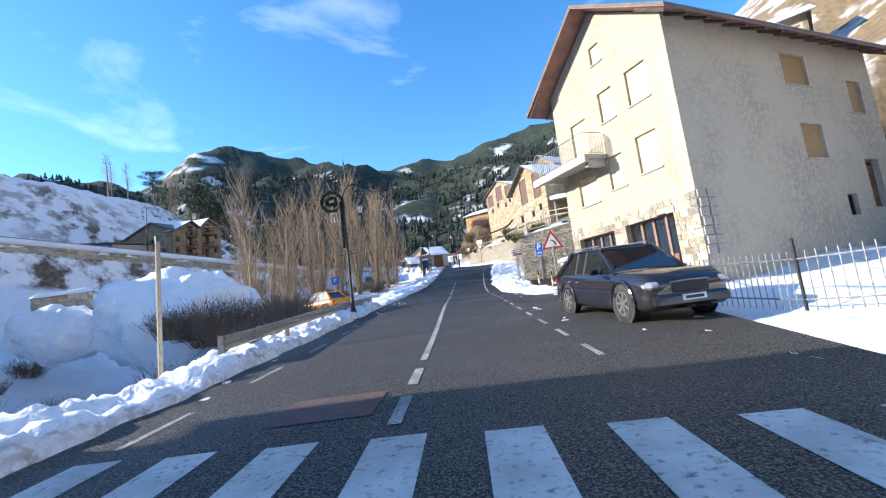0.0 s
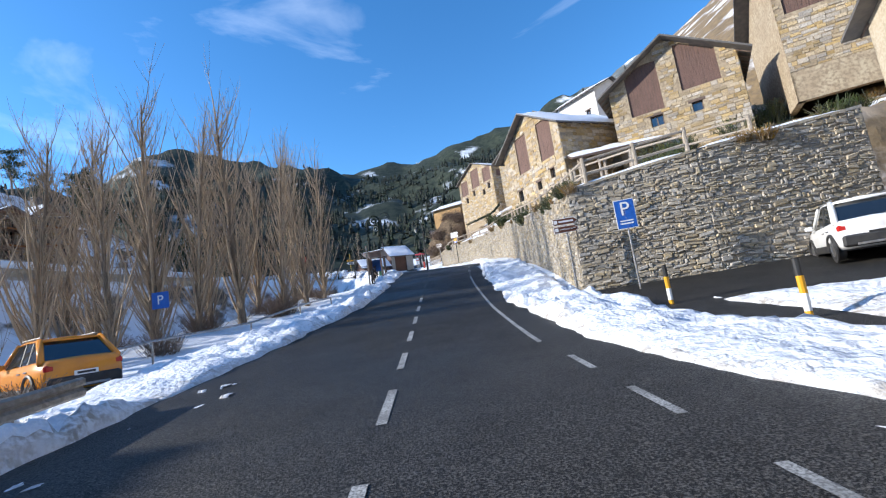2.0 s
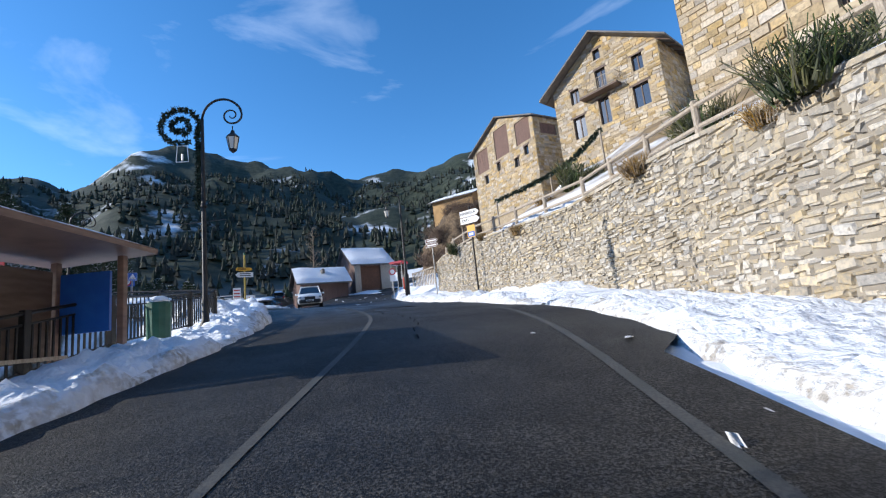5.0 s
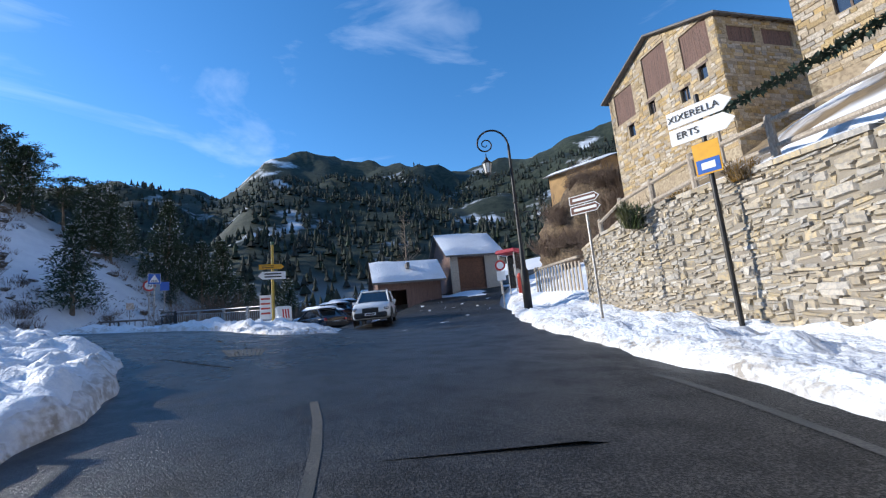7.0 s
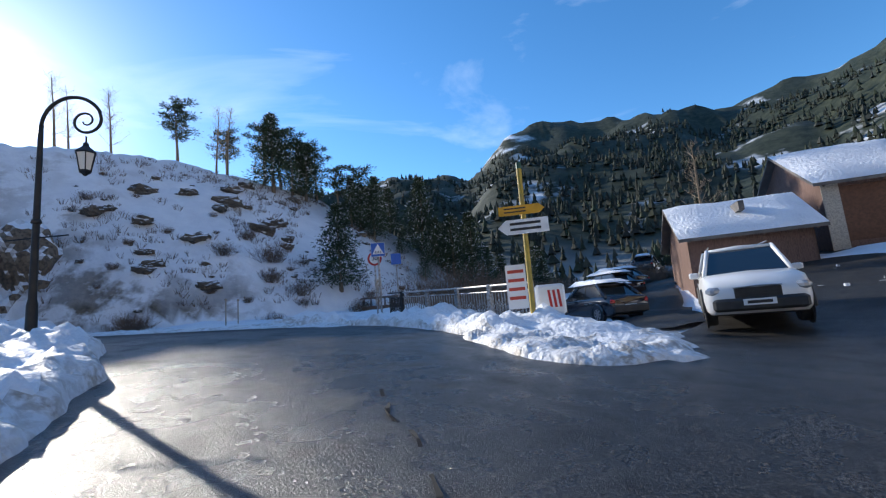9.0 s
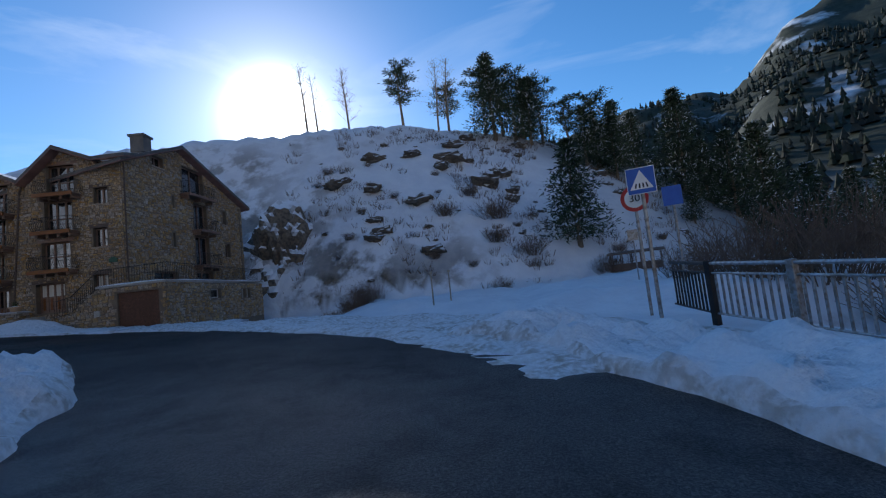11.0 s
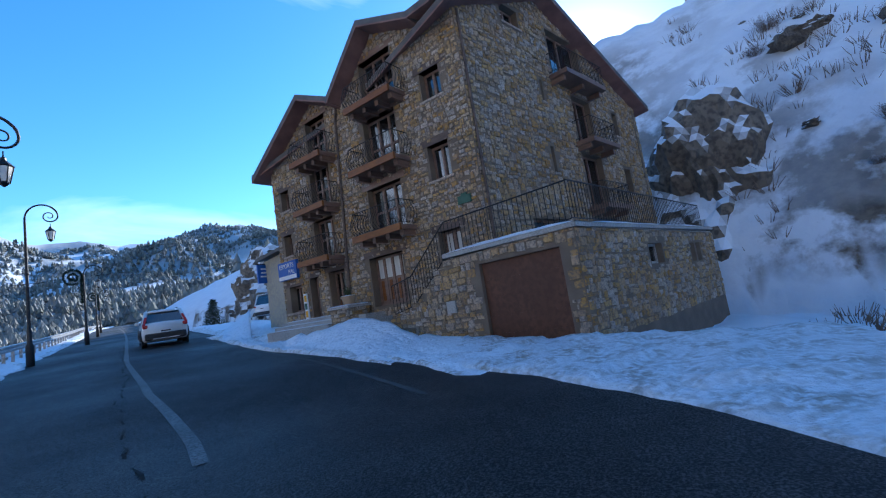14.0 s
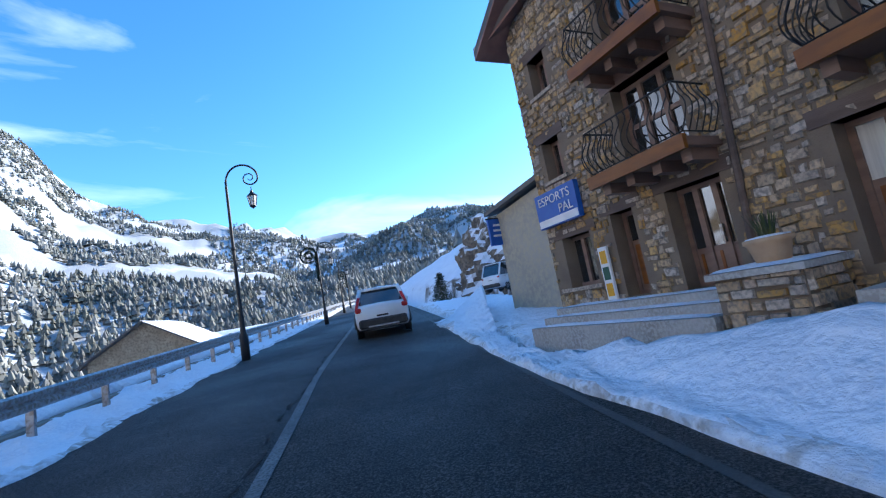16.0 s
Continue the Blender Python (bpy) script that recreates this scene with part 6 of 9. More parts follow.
window(HS, *hs_h[3], ch, 0.25, 1, frame=WOOD_DARK, solid=1.9, name="house_door")
window(HS, *hs_h[4], ch, 0.2, 1, frame=IRON, name="window")
for k in range(7):
    for s in range(2):
        b = Build(); HS.bar(b, 0.02 + 0.44 * s + 0.04 * (k % 2), 0.42 + 0.42 * s, 0.9 + 0.32 * k, 1.18 + 0.32 * k, 0.0, 0.05 + 0.02 * ((k + s) % 2)); part("quoin_stone", b, STONE, ch)
qr = random.Random(5)
for k in range(13):
    v, u = -0.3 + 0.26 * k, 0.0
    for lo_, hi_, skip in (((0.0, 0.97, 0.05), (3.36, 3.88, 0.4), (6.16, 6.54, 0.3)) if k < 11 else ((0.0, 6.54, 0.32),)):
        u = lo_
        while u < hi_ - 0.08:
            w = min(qr.uniform(0.18, 0.42), hi_ - u)
            if qr.random() > skip:
                b = Build(); HF.bar(b, u + 0.012, u + w, v + 0.012 * qr.random(), v + 0.235 + 0.01 * qr.random(), 0.0, 0.012 + 0.02 * qr.random()); part("base_stone", b, BASE_STONE, ch)
            u += w
b = Build(); HF.bar(b, 3.6, 7.4, 5.53, 5.70, 0.0, 1.15); HF.bar(b, 3.6, 7.4, 5.38, 5.53, 0.95, 1.15); HF.bar(b, 3.75, 3.95, 5.23, 5.53, 0, 0.9); HF.bar(b, 6.2, 6.4, 5.23, 5.53, 0, 0.9)
bal = part("balcony", b, CONCRETE, ch, "stained concrete balcony slab")
railing(bal, GALV, [HF.p(3.65, 5.70, 0.1), HF.p(3.65, 5.70, 1.08), HF.p(7.35, 5.70, 1.08), HF.p(7.35, 5.70, 0.1)], 0.95, 0.12, 0.012, 0.02)
for s in (0, 1):
    ov = 0.9
    k = (11.9 - 9.6) / (HLEN / 2)
    lo = (-ov if s == 0 else HLEN + ov, 9.6 - k * ov + 0.22)
    q = [HF.p(lo[0], lo[1], ov), HF.p(lo[0], lo[1], -HDEP - ov), HF.p(HLEN / 2, 12.12, -HDEP - ov), HF.p(HLEN / 2, 12.12, ov)]
    b = Build(); slab(b, *q, 0.12); r = part("roof", b, SLATE, ch)
    b = Build(); slab(b, *[p - Vector((0, 0, 0.125)) for p in q], 0.05); part("soffit", b, ROOF_WOOD, r, "red-brown boarded eaves")
    for i in range(15):
        b = Build()
        d = 0.8 - i * (HDEP + 1.6) / 14
        b.tube([HF.p(lo[0] + (0.1 if s == 0 else -0.1), lo[1] - 0.22, d), HF.p(lo[0] + (1.2 if s == 0 else -1.2), lo[1] - 0.22 + 1.1 * k, d)], 0.06, 4)
        part("rafter", b, WOOD_DARK, r)
    snow_on(*[p + Vector((0, 0, 0.004)) for p in q], r, 0.12, 3.0 + s, 16, 24)
b = Build(); b.box(HF.p(4.4, 12.6, -5.5), (0.7, 0.7, 1.5)); b.box(HF.p(4.4, 13.4, -5.5), (0.9, 0.9, 0.1)); part("chimney", b, CONCRETE, ch)

gp_ = thing("gate_pillar", "low rough stone gate wall with a snowy slab", "wall", at=HO + HU * 7.08 + HN * 0.05)
r_ = random.Random(8)
b = Build(); b.box((0, 0, 0.75), (0.74, 0.45, 1.9), math.atan2(HU.y, HU.x)); part("core", b, MORTAR, gp_)
PF = Face(HU * -0.37 + HN * 0.225, HU, HN, 0.74, [(0, 1.7), (0.74, 1.7)], 0.1)
lay_stones(PF.stones(r_, (), 0.0, (0.12, 0.34), (0.10, 0.2), (0.01, 0.04), wobble=1.2), gp_, lambda c: True, STONE, STONE_OBJ, limit=60)
b = Build(); b.box((0, 0, 1.75), (0.9, 0.6, 0.1), math.atan2(HU.y, HU.x)); cp_ = part("slab", b, CONCRETE, gp_)
snow_on(*[HU * a_ + HN * c_ + Vector((0, 0, 1.803)) for a_, c_ in ((-0.43, -0.28), (0.43, -0.28), (0.43, 0.28), (-0.43, 0.28))], cp_, 0.1, 2.0, 8, 5)

# ---- the village houses above the road ----
def stone_house(label, corner, u, ulen, vlen, z0, eave, ridge, along, wins, red=(), wall=VMORTAR, stones=True, snow=0.18, side=1, seed=1, over=0.6, name="stone_house", size=(0.3, 0.7)):
    """wins: {face: [(u0, u1, v0, v1), ...]}; red: [(face, u0, u1, v0, v1), ...] boarded openings."""
    holes = {k: list(v) for k, v in wins.items()}
    for f, *q in red:
        holes.setdefault(f, []).append(tuple(q))
    h, faces = gable_house(name, label, corner, u, ulen, vlen, z0, eave, ridge, wall, along, holes, snow=snow, side=side, over=over)
    r = random.Random(seed)
    for f, qs in wins.items():
        for q in qs:
            window(faces[f], *q, h, 0.2, 2 if q[1] - q[0] > 0.7 else 1, frame=WOOD_DARK, lintel=WOOD_DARK)
    for f, *q in red:
        boards(faces[f], *q, h, depth=0.14, rng=r)
    if stones:
        for f in ("front", "left"):
            w = [c for c in h.children if c.name.split(".")[0] == "wall"]
            lay_stones(faces[f].stones(r, holes.get(f, ()), -0.5, size, (0.16, 0.32), (0.01, 0.05)), w[0 if f == "front" else 2], lambda c: False, VSTONE, VSTONE)
    return h, faces


# house with the tall red boards
stone_house("stone barn house with tall red board panels", (23.3, 49.2), (-0.83, 0.53), 8.6, 8.5, 11.0, 17.6, 20.3, "v",
            {"front": [(2.6, 3.3, 3.2, 3.9), (5.2, 6.1, 3.0, 3.8)]}, [("front", 1.2, 3.7, 5.0, 8.6), ("front", 5.0, 7.3, 4.2, 8.0)], side=-1, seed=2, over=0.8)
# barn with the snow roof and the open porch
stone_house("stone barn with snow roof and slatted gable", (12.1, 55.2), (-0.36, 0.93), 8.6, 9.0, 10.2, 16.6, 19.2, "v",
            {"front": [(1.4, 2.0, 2.2, 3.0), (3.4, 4.0, 1.8, 2.5), (6.4, 7.1, 1.6, 2.6)]}, [("front", 1.0, 2.9, 4.0, 7.4), ("front", 4.6, 6.4, 4.0, 7.4)], side=-1, seed=3, snow=0.3, over=0.7)
porch = thing("open_porch", "lean-to wooden porch with a snowy roof", "porch")
for i in range(4):
    p = Vector((12.6 + 1.75 * i, 53.6 - 0.45 * i, 9.8))
    b = Build(); b.tube([p, p + Vector((0, 0, 3.0))], 0.11, 6); post = part("post", b, WOOD_GREY, porch)
    b = Build(); b.tube([p + Vector((0, 0, 2.2)), p + Vector((0.5, -0.1, 2.9))], 0.06, 5); part("brace", b, WOOD_GREY, post)
q = [Vector(p) for p in ((12.0, 53.2, 12.8), (18.6, 51.4, 12.9), (19.4, 55.6, 14.2), (12.6, 56.2, 14.0))]
b = Build(); slab(b, *q, 0.16); rf = part("porch_roof", b, WOOD_DARK, porch)
snow_on(*[p + Vector((0, 0, 0.005)) for p in q], rf, 0.22, 6.0)
# higher house with the long red balcony
stone_house("stone house with a long red balcony front", (33.0, 42.5), (-0.86, 0.5), 9.5, 9.0, 15.0, 21.0, 23.2, "u",
            {"front": [(1.0, 2.0, 1.5, 2.5)]}, [("front", 2.4, 9.0, 3.4, 5.2)], side=-1, seed=4, over=1.0)
stone_house("white and stone house with shuttered windows", (44.0, 50.0), (-0.8, 0.6), 11.0, 9.0, 24.0, 30.5, 33.0, "u",
            {"front": [(1.0, 2.0, 3.6, 5.0), (3.4, 4.4, 3.6, 5.0), (6.0, 7.0, 3.6, 5.0), (8.4, 9.4, 3.6, 5.0)]}, wall=RENDER_LIT, stones=False, side=-1, seed=5, over=0.9, name="rendered_house")
stone_house("low cream garage house behind the wall", (27.0, 33.0), (-0.9, 0.42), 7.0, 5.0, 10.5, 13.4, 14.2, "u",
            {"front": [(1.0, 3.2, 1.3, 2.1), (4.6, 5.4, 1.2, 2.0)]}, wall=RENDER_LIT, stones=False, side=-1, seed=6, over=0.8, name="garage_house")
stone_house("small stone house on the slope", (16.5, 66.5), (-0.55, 0.83), 6.0, 7.0, 15.5, 21.4, 23.5, "v",
            {"front": [(1.2, 2.0, 3.6, 4.6), (3.8, 4.6, 3.6, 4.6)]}, [("front", 2.4, 3.6, 4.8, 6.2)], side=-1, seed=7)
# balcony house
h5, f5 = stone_house("three-storey stone house with a wooden balcony", (19.4, 83.2), (-0.62, 0.785), 9.0, 8.5, 18.5, 25.3, 28.2, "v",
            {"front": [(1.1, 2.3, 2.4, 4.1), (4.2, 5.1, 2.3, 4.4), (6.4, 7.5, 2.0, 3.8), (1.2, 2.0, 5.2, 6.4), (4.1, 5.0, 5.0, 6.8), (6.6, 7.4, 5.0, 6.2), (4.3, 4.9, 7.7, 8.5)]}, side=-1, seed=8, over=0.9)
b = Build(); f5["front"].bar(b, 3.0, 6.2, 4.72, 4.85, 0, 0.8); bal = part("balcony", b, WOOD_DARK, h5)
railing(bal, WOOD_GREY, [f5["front"].p(3.05, 4.85, 0.05), f5["front"].p(3.05, 4.85, 0.76), f5["front"].p(6.15, 4.85, 0.76), f5["front"].p(6.15, 4.85, 0.05)], 0.95, 0.14, 0.014, 0.025)
# boarded barn house
stone_house("tall stone barn house with red board shutters", (13.9, 98.0), (-0.46, 0.89), 11.5, 8.0, 18.6, 27.2, 29.6, "v",
            {"front": [(1.2, 1.9, 4.9, 5.9), (2.9, 3.7, 4.2, 5.2), (6.2, 6.9, 4.9, 5.9), (8.8, 9.5, 4.2, 5.2)]}, [("front", 0.6, 3.0, 6.4, 9.0), ("front", 4.3, 6.9, 6.3, 9.8), ("front", 8.4, 10.8, 5.8, 8.6), ("left", 0.9, 3.2, 6.8, 8.0), ("left", 3.9, 6.6, 6.8, 8.0)], side=-1, seed=9, over=0.5)
stone_house("white rendered chapel-like house on the slope", (27.0, 80.0), (-0.5, 0.86), 7.0, 8.0, 22.3, 30.8, 32.8, "u",
            {"front": [(1.2, 2.0, 4.6, 5.8), (4.4, 5.2, 4.6, 5.8)]}, wall=WHITEWALL, stones=False, side=-1, seed=10, name="rendered_house")
stone_house("ochre and stone house under a snowy roof", (9.8, 124.5), (-0.85, 0.53), 7.6, 10.0, 20.5, 27.2, 29.0, "u",
            {"left": [(3.0, 4.2, 2.5, 4.0)], "front": [(2.0, 2.8, 3.0, 4.0)]}, wall=YELLOWWALL, stones=False, side=-1, seed=11, snow=0.25, name="rendered_house")
# sheds by the side road
gs, gf = gable_house("road_shed", "stone and wood shed with a thick snow roof", (-2.53, 104.7), (-0.90, -0.43), 4.3, 7.4, 11.2, 14.2, 16.5, BOARDS, "u", {"front": [(1.4, 3.6, 0.2, 2.7)]}, snow=0.3, side=-1, over=0.4)
b = Build(); gf["front"].bar(b, 1.4, 3.6, 0.0, 2.7, -0.2, -0.12); part("shed_door", b, DOOR_RUST, gs, "wide brown metal door")
for u0, u1 in ((0.0, 1.35), (3.65, 4.3)):
    b = Build(); gf["front"].bar(b, u0, u1, -1, 2.9, 0.003, 0.06); part("stone_pier", b, STONE, gs)
gs2, gf2 = gable_house("low_shed", "low shed with a thick two-part snow roof", (-6.75, 100.3), (-0.90, -0.43), 4.7, 4.6, 8.9, 12.2, 13.8, BOARDS, "u", {"front": [(2.6, 4.2, 1.0, 2.6)]}, snow=0.3, side=-1, over=0.4)
b = Build(); b.box((-9.45, 100.6, 13.35), (0.22, 2.3, 0.42), 0.44); part("flue", b, SLATE, gs2)
# unseen house, added out of view to cast the shade over the crossing
stone_house("unseen stone house added to shade the crossing", (-12.5, 3.3), (-0.999, 0.035), 9.0, 26.0, -3.0, 8.4, 10.8, "v", {"right": [(3, 4, 4, 5.4), (7, 8, 4, 5.4), (11, 12, 4, 5.4)]}, stones=False, seed=19, snow=0.3, side=1)
# across the stream
for k, (x, y, z0, ee, rr) in enumerate(((-7, 172, 18, 23, 25.5), (-33, -18, 3.0, 9.5, 12.5), (-40, -30, 4.0, 9.5, 12.0), (-26, -36, 1.5, 7.5, 10.0), (-45, -46, 6.0, 12, 14.5), (-36, -60, 4, 11, 13.5), (-33.0, 22.0, 5.0, 13.0, 15.6), (-38.5, 19.0, 5.0, 12.2, 14.0))):
    stone_house("distant stone village house under snow", (x, y), (-0.9, 0.43), 8.5, 7.5, z0, ee, rr, "u" if k % 2 else "v",
                {"front": [(1.2, 2.0, 2.6, 3.8), (3.6, 4.4, 2.6, 3.8), (6.0, 6.8, 2.6, 3.8)], "back": [(1.2, 2.0, 2.6, 3.8), (3.6, 4.4, 2.6, 3.8), (6.0, 6.8, 2.6, 3.8)], "left": [(2, 2.8, 2.6, 3.6), (4.5, 5.3, 2.6, 3.6)]}, stones=False, wall=VMORTAR, seed=20 + k, snow=0.3)


# ---- the long dry-stone retaining wall ----
WALL_LINE = [(14.8, 34.6, 3.0), (9.5, 35.3, 2.8), (5.3, 36.5, 2.6), (6.0, 41.0, 3.4), (7.0, 50.0, 4.6), (7.5, 58.0, 6.0), (7.3, 64.0, 6.9), (6.6, 69.5, 7.5), (5.2, 74.5, 8.0), (3.7, 78.6, 8.4), (2.6, 82.0, 8.6), (2.2, 84.0, 9.0)]
WALL_TOP = [7.4, 6.9, 6.4, 7.0, 8.2, 9.45, 10.2, 10.35, 10.75, 11.0, 10.95, 10.8]
wall_thing = tagged(new("retaining_wall"), "long grey-gold dry-stone retaining wall with tufts of grass", "wall", kind="structure")
all_st, segs = [], []
rw = random.Random(11)
wb = Build()
for (a, c, ta, tc) in zip(WALL_LINE, WALL_LINE[1:], WALL_TOP, WALL_TOP[1:]):
    A, C = Vector((a[0], a[1], 0)), Vector((c[0], c[1], 0))
    u = (C - A).normalized()
    nrm = Vector((-u.y, u.x, 0))
    z0 = min(a[2], c[2]) - 0.6
    L = (C - A).length
    f = Face(Vector((a[0], a[1], z0)), u, nrm, L, [(0, ta - z0), (L, tc - z0)], 0.7)
    f.wall(wb, (), -0.3)
    all_st += f.stones(rw, (), 0.2, (0.10, 0.40), (0.05, 0.12), (0.005, 0.07), wobble=1.7)
    segs.append(f)
part("wall_core", wb, MORTAR, wall_thing)
lay_stones(all_st, wall_thing, lambda c: 62 < c.y < 67 and c.x > 4, STONE, STONE_OBJ, limit=300)
cap = Build()
for f in segs:
    for i in range(int(f.length / 0.5)):
        u0 = i * 0.5
        cap.hexa([f.p(u0, f.vtop(u0) - 0.02, -0.7), f.p(u0 + 0.49, f.vtop(u0 + 0.49) - 0.02, -0.7), f.p(u0 + 0.49, f.vtop(u0 + 0.49) - 0.02, 0.06), f.p(u0, f.vtop(u0) - 0.02, 0.06),
                  f.p(u0, f.vtop(u0) + 0.07, -0.7), f.p(u0 + 0.49, f.vtop(u0 + 0.49) + 0.07, -0.7), f.p(u0 + 0.49, f.vtop(u0 + 0.49) + 0.07, 0.06), f.p(u0, f.vtop(u0) + 0.07, 0.06)])
part("coping", cap, STONE, wall_thing)
for i, f in enumerate(segs):
    snow_on(f.p(0, f.vtop(0) + 0.075, -0.05), f.p(f.length, f.vtop(f.length) + 0.075, -0.05), f.p(f.length, f.vtop(f.length) + 0.075, -1.2), f.p(0, f.vtop(0) + 0.075, -1.2), wall_thing, 0.12, i, int(f.length * 3), 6, name="wall_snow")


def wood_fence(name, label, pts, h=1.05, rails=(0.45, 0.95), gap=2.2, m=WOOD_GREY):
    """Posts with two round rails along points that lie on the ground."""
    t = thing(name, label, "fence")
    pts = [Vector(p) for p in pts]
    for p, q in zip(pts, pts[1:]):
        n = max(1, round((q - p).length / gap))
        for i in range(n + 1):
            if i == n and q is not pts[-1]:
                continue
            s = p + (q - p) * (i / n)
            b = Build(); b.tube([s - Vector((0, 0, 0.4)), s + Vector((0, 0, h)), s + Vector((0, 0, h + 0.03))], [0.085, 0.08, 0.05], 8); part("post", b, m, t)
        for r in rails:
            for i in range(n):
                b = Build(); b.tube([p + (q - p) * (i / n) + Vector((0, 0, r)), p + (q - p) * ((i + 1) / n) + Vector((0, 0, r))], 0.055, 7); part("rail", b, m, t)
    return t


fence_pts = [(f.p(0, f.vtop(0) + 0.05, -0.75)) for f in segs[1:]] + [segs[-1].p(segs[-1].length, segs[-1].vtop(segs[-1].length), -0.75)]
wood_fence("wooden_fence", "weathered post-and-rail wooden fence on the stone wall", fence_pts)
wood_fence("wooden_fence", "weathered post-and-rail fence along the snowy path", [(15.0, 39.5, 8.3), (11.5, 43.5, 8.8), (10.2, 48.5, 9.6), (10.5, 53.0, 10.0)])

# ---- street lamps ----
def spiral(cx, cz, r0, turns, start, n=40, direction=1):
    return [(cx + r0 * (1 - 0.85 * i / n) * math.cos(start + direction * turns * 6.283 * i / n), 0, cz + r0 * (1 - 0.85 * i / n) * math.sin(start + direction * turns * 6.283 * i / n)) for i in range(n + 1)]


def street_lamp(h, garland, label):
    """A swan-neck lamp whose arm points along its x axis; h: the height of the lantern's top."""
    t = thing("street_lamp", label, "street lamp", "street lamps")
    b = Build()
    b.lathe([(0.14, -1.0), (0.14, 0.5), (0.09, 0.62), (0.085, 1.1), (0.065, 1.2), (0.045, h + 0.1), (0.04, h + 0.35)], 12)
    b.lathe([(0.07, h * 0.62), (0.085, h * 0.625), (0.07, h * 0.64)], 12)
    part("pole", b, IRON, t, "slender black iron pole", True)
    b = Build()
    arc = [(0.55 - 0.55 * math.cos(a), 0, h + 0.3 + 0.62 * math.sin(a)) for a in np.linspace(0, 2.6, 18)]
    sp = spiral(0.78, h + 0.42, 0.30, 1.6, 0.9, 42, -1)
    b.tube(arc + sp[2:], [0.034] * len(arc) + list(np.linspace(0.03, 0.014, len(sp) - 2)), 8)
    part("scroll_arm", b, IRON, t, "curled black iron arm", True)
    b = Build()
    z = h - 0.02
    b.tube([(0.8, 0, z + 0.12), (0.8, 0, z)], 0.015, 6)
    b.lathe([(0.02, 0.0), (0.05, -0.03), (0.06, -0.09), (0.17, -0.2), (0.19, -0.22), (0.17, -0.24)], 6, (0.8, 0, z))
    ln = part("lantern", b, IRON, t, "six-sided black lantern")
    for k in range(6):
        a = 6.283 * k / 6
        b = Build()
        b.tube([(0.8 + 0.165 * math.cos(a), 0.165 * math.sin(a), z - 0.23), (0.8 + 0.10 * math.cos(a), 0.10 * math.sin(a), z - 0.58)], 0.012, 5)
        part("glazing_bar", b, IRON, ln)
    b = Build()
    b.lathe([(0.105, -0.57), (0.11, -0.6), (0.06, -0.64), (0.02, -0.68)], 6, (0.8, 0, z))
    part("base", b, IRON, ln)
    b = Build(); b.lathe([(0.16, -0.24), (0.098, -0.57)], 6, (0.8, 0, z)); part("pane", b, LANTERN, ln, "milky lantern glass")
    b = Build(); b.tube([(-0.5, 0, h * 0.55), (0.55, 0, h * 0.55 + 0.05)], 0.014, 6); part("banner_arm", b, IRON, t)
    if garland:
        b = Build()
        r = random.Random(7)
        path = [(-0.12, 0, h * 0.62 + 0.04 * i) for i in range(int((h + 0.1 - h * 0.62) / 0.04))]
        path += [(-0.58 + 0.50 * math.cos(a), 0, h + 0.15 + 0.50 * math.sin(a)) for a in np.linspace(-0.6, 5.2, 64)]
        path += [(-0.60 + 0.28 * (1 - 0.5 * i / 34) * math.cos(5.2 + 0.2 * i), 0, h + 0.15 + 0.28 * (1 - 0.5 * i / 34) * math.sin(5.2 + 0.2 * i)) for i in range(34)]
        for p in path:
            for _ in range(13):
                d = Vector((r.uniform(-1, 1), r.uniform(-1, 1), r.uniform(-1, 1))).normalized()
                s = d.cross(Vector((0.3, 0.5, 0.8))).normalized() * 0.03
                c = Vector(p) + d * 0.03
                b.add([c - s, c + s, c + d * r.uniform(0.05, 0.12)], [(0, 1, 2)])
        part("spiral_garland", b, GARLAND, t, "dark tinsel spiral decoration")
        b = Build()
        c = (-0.52, 0, h - 0.55)
        for s in (-0.13, 0.13):
            b.tube([(c[0] + s, -0.02, c[2] + 0.12), (c[0] + s * 1.25, -0.02, c[2] - 0.34)], 0.012, 5)
        for zz in (0.12, -0.34):
            b.tube([(c[0] - 0.15, -0.02, c[2] + zz), (c[0] + 0.15, -0.02, c[2] + zz)], 0.012, 5)
        b.tube([(c[0], -0.02, c[2] - 0.3), (c[0], -0.02, c[2] - 0.12)], 0.025, 6)
        part("light_frame", b, SIGN_WHITE, t, "white candle-shaped light frame")
    return t


lamp_tall = street_lamp(5.85, True, "tall black scroll street lamp with a spiral garland")
lamp_low_g = street_lamp(4.2, True, "black scroll street lamp with a spiral garland")
lamp_low = street_lamp(4.2, False, "black scroll street lamp with hanging lantern")
lamp_mid = street_lamp(5.0, True, "black scroll street lamp with tinsel spiral by the road")
lamp_far = street_lamp(5.5, False, "slim black scroll street lamp behind the guard rail")
lamp_plain = street_lamp(4.5, False, "tall black scroll street lamp with hanging lantern")
LAMPS = [(lamp_tall, -5.25, 21.6, 0.05), (lamp_tall, -4.25, 66.5, 0.1), (lamp_plain, 0.0, 86.0, 3.4), (lamp_low, -16.4, 77.3, 0.9),
         (lamp_mid, -32.2, 62.9, 2.75), (lamp_far, -37.7, 52.2, 2.7), (lamp_low_g, -45.6, 40.2, 2.7), (lamp_low, -53.5, 26.0, 2.7), (lamp_low_g, -61.0, 12.0, 2.7)]
used = set()
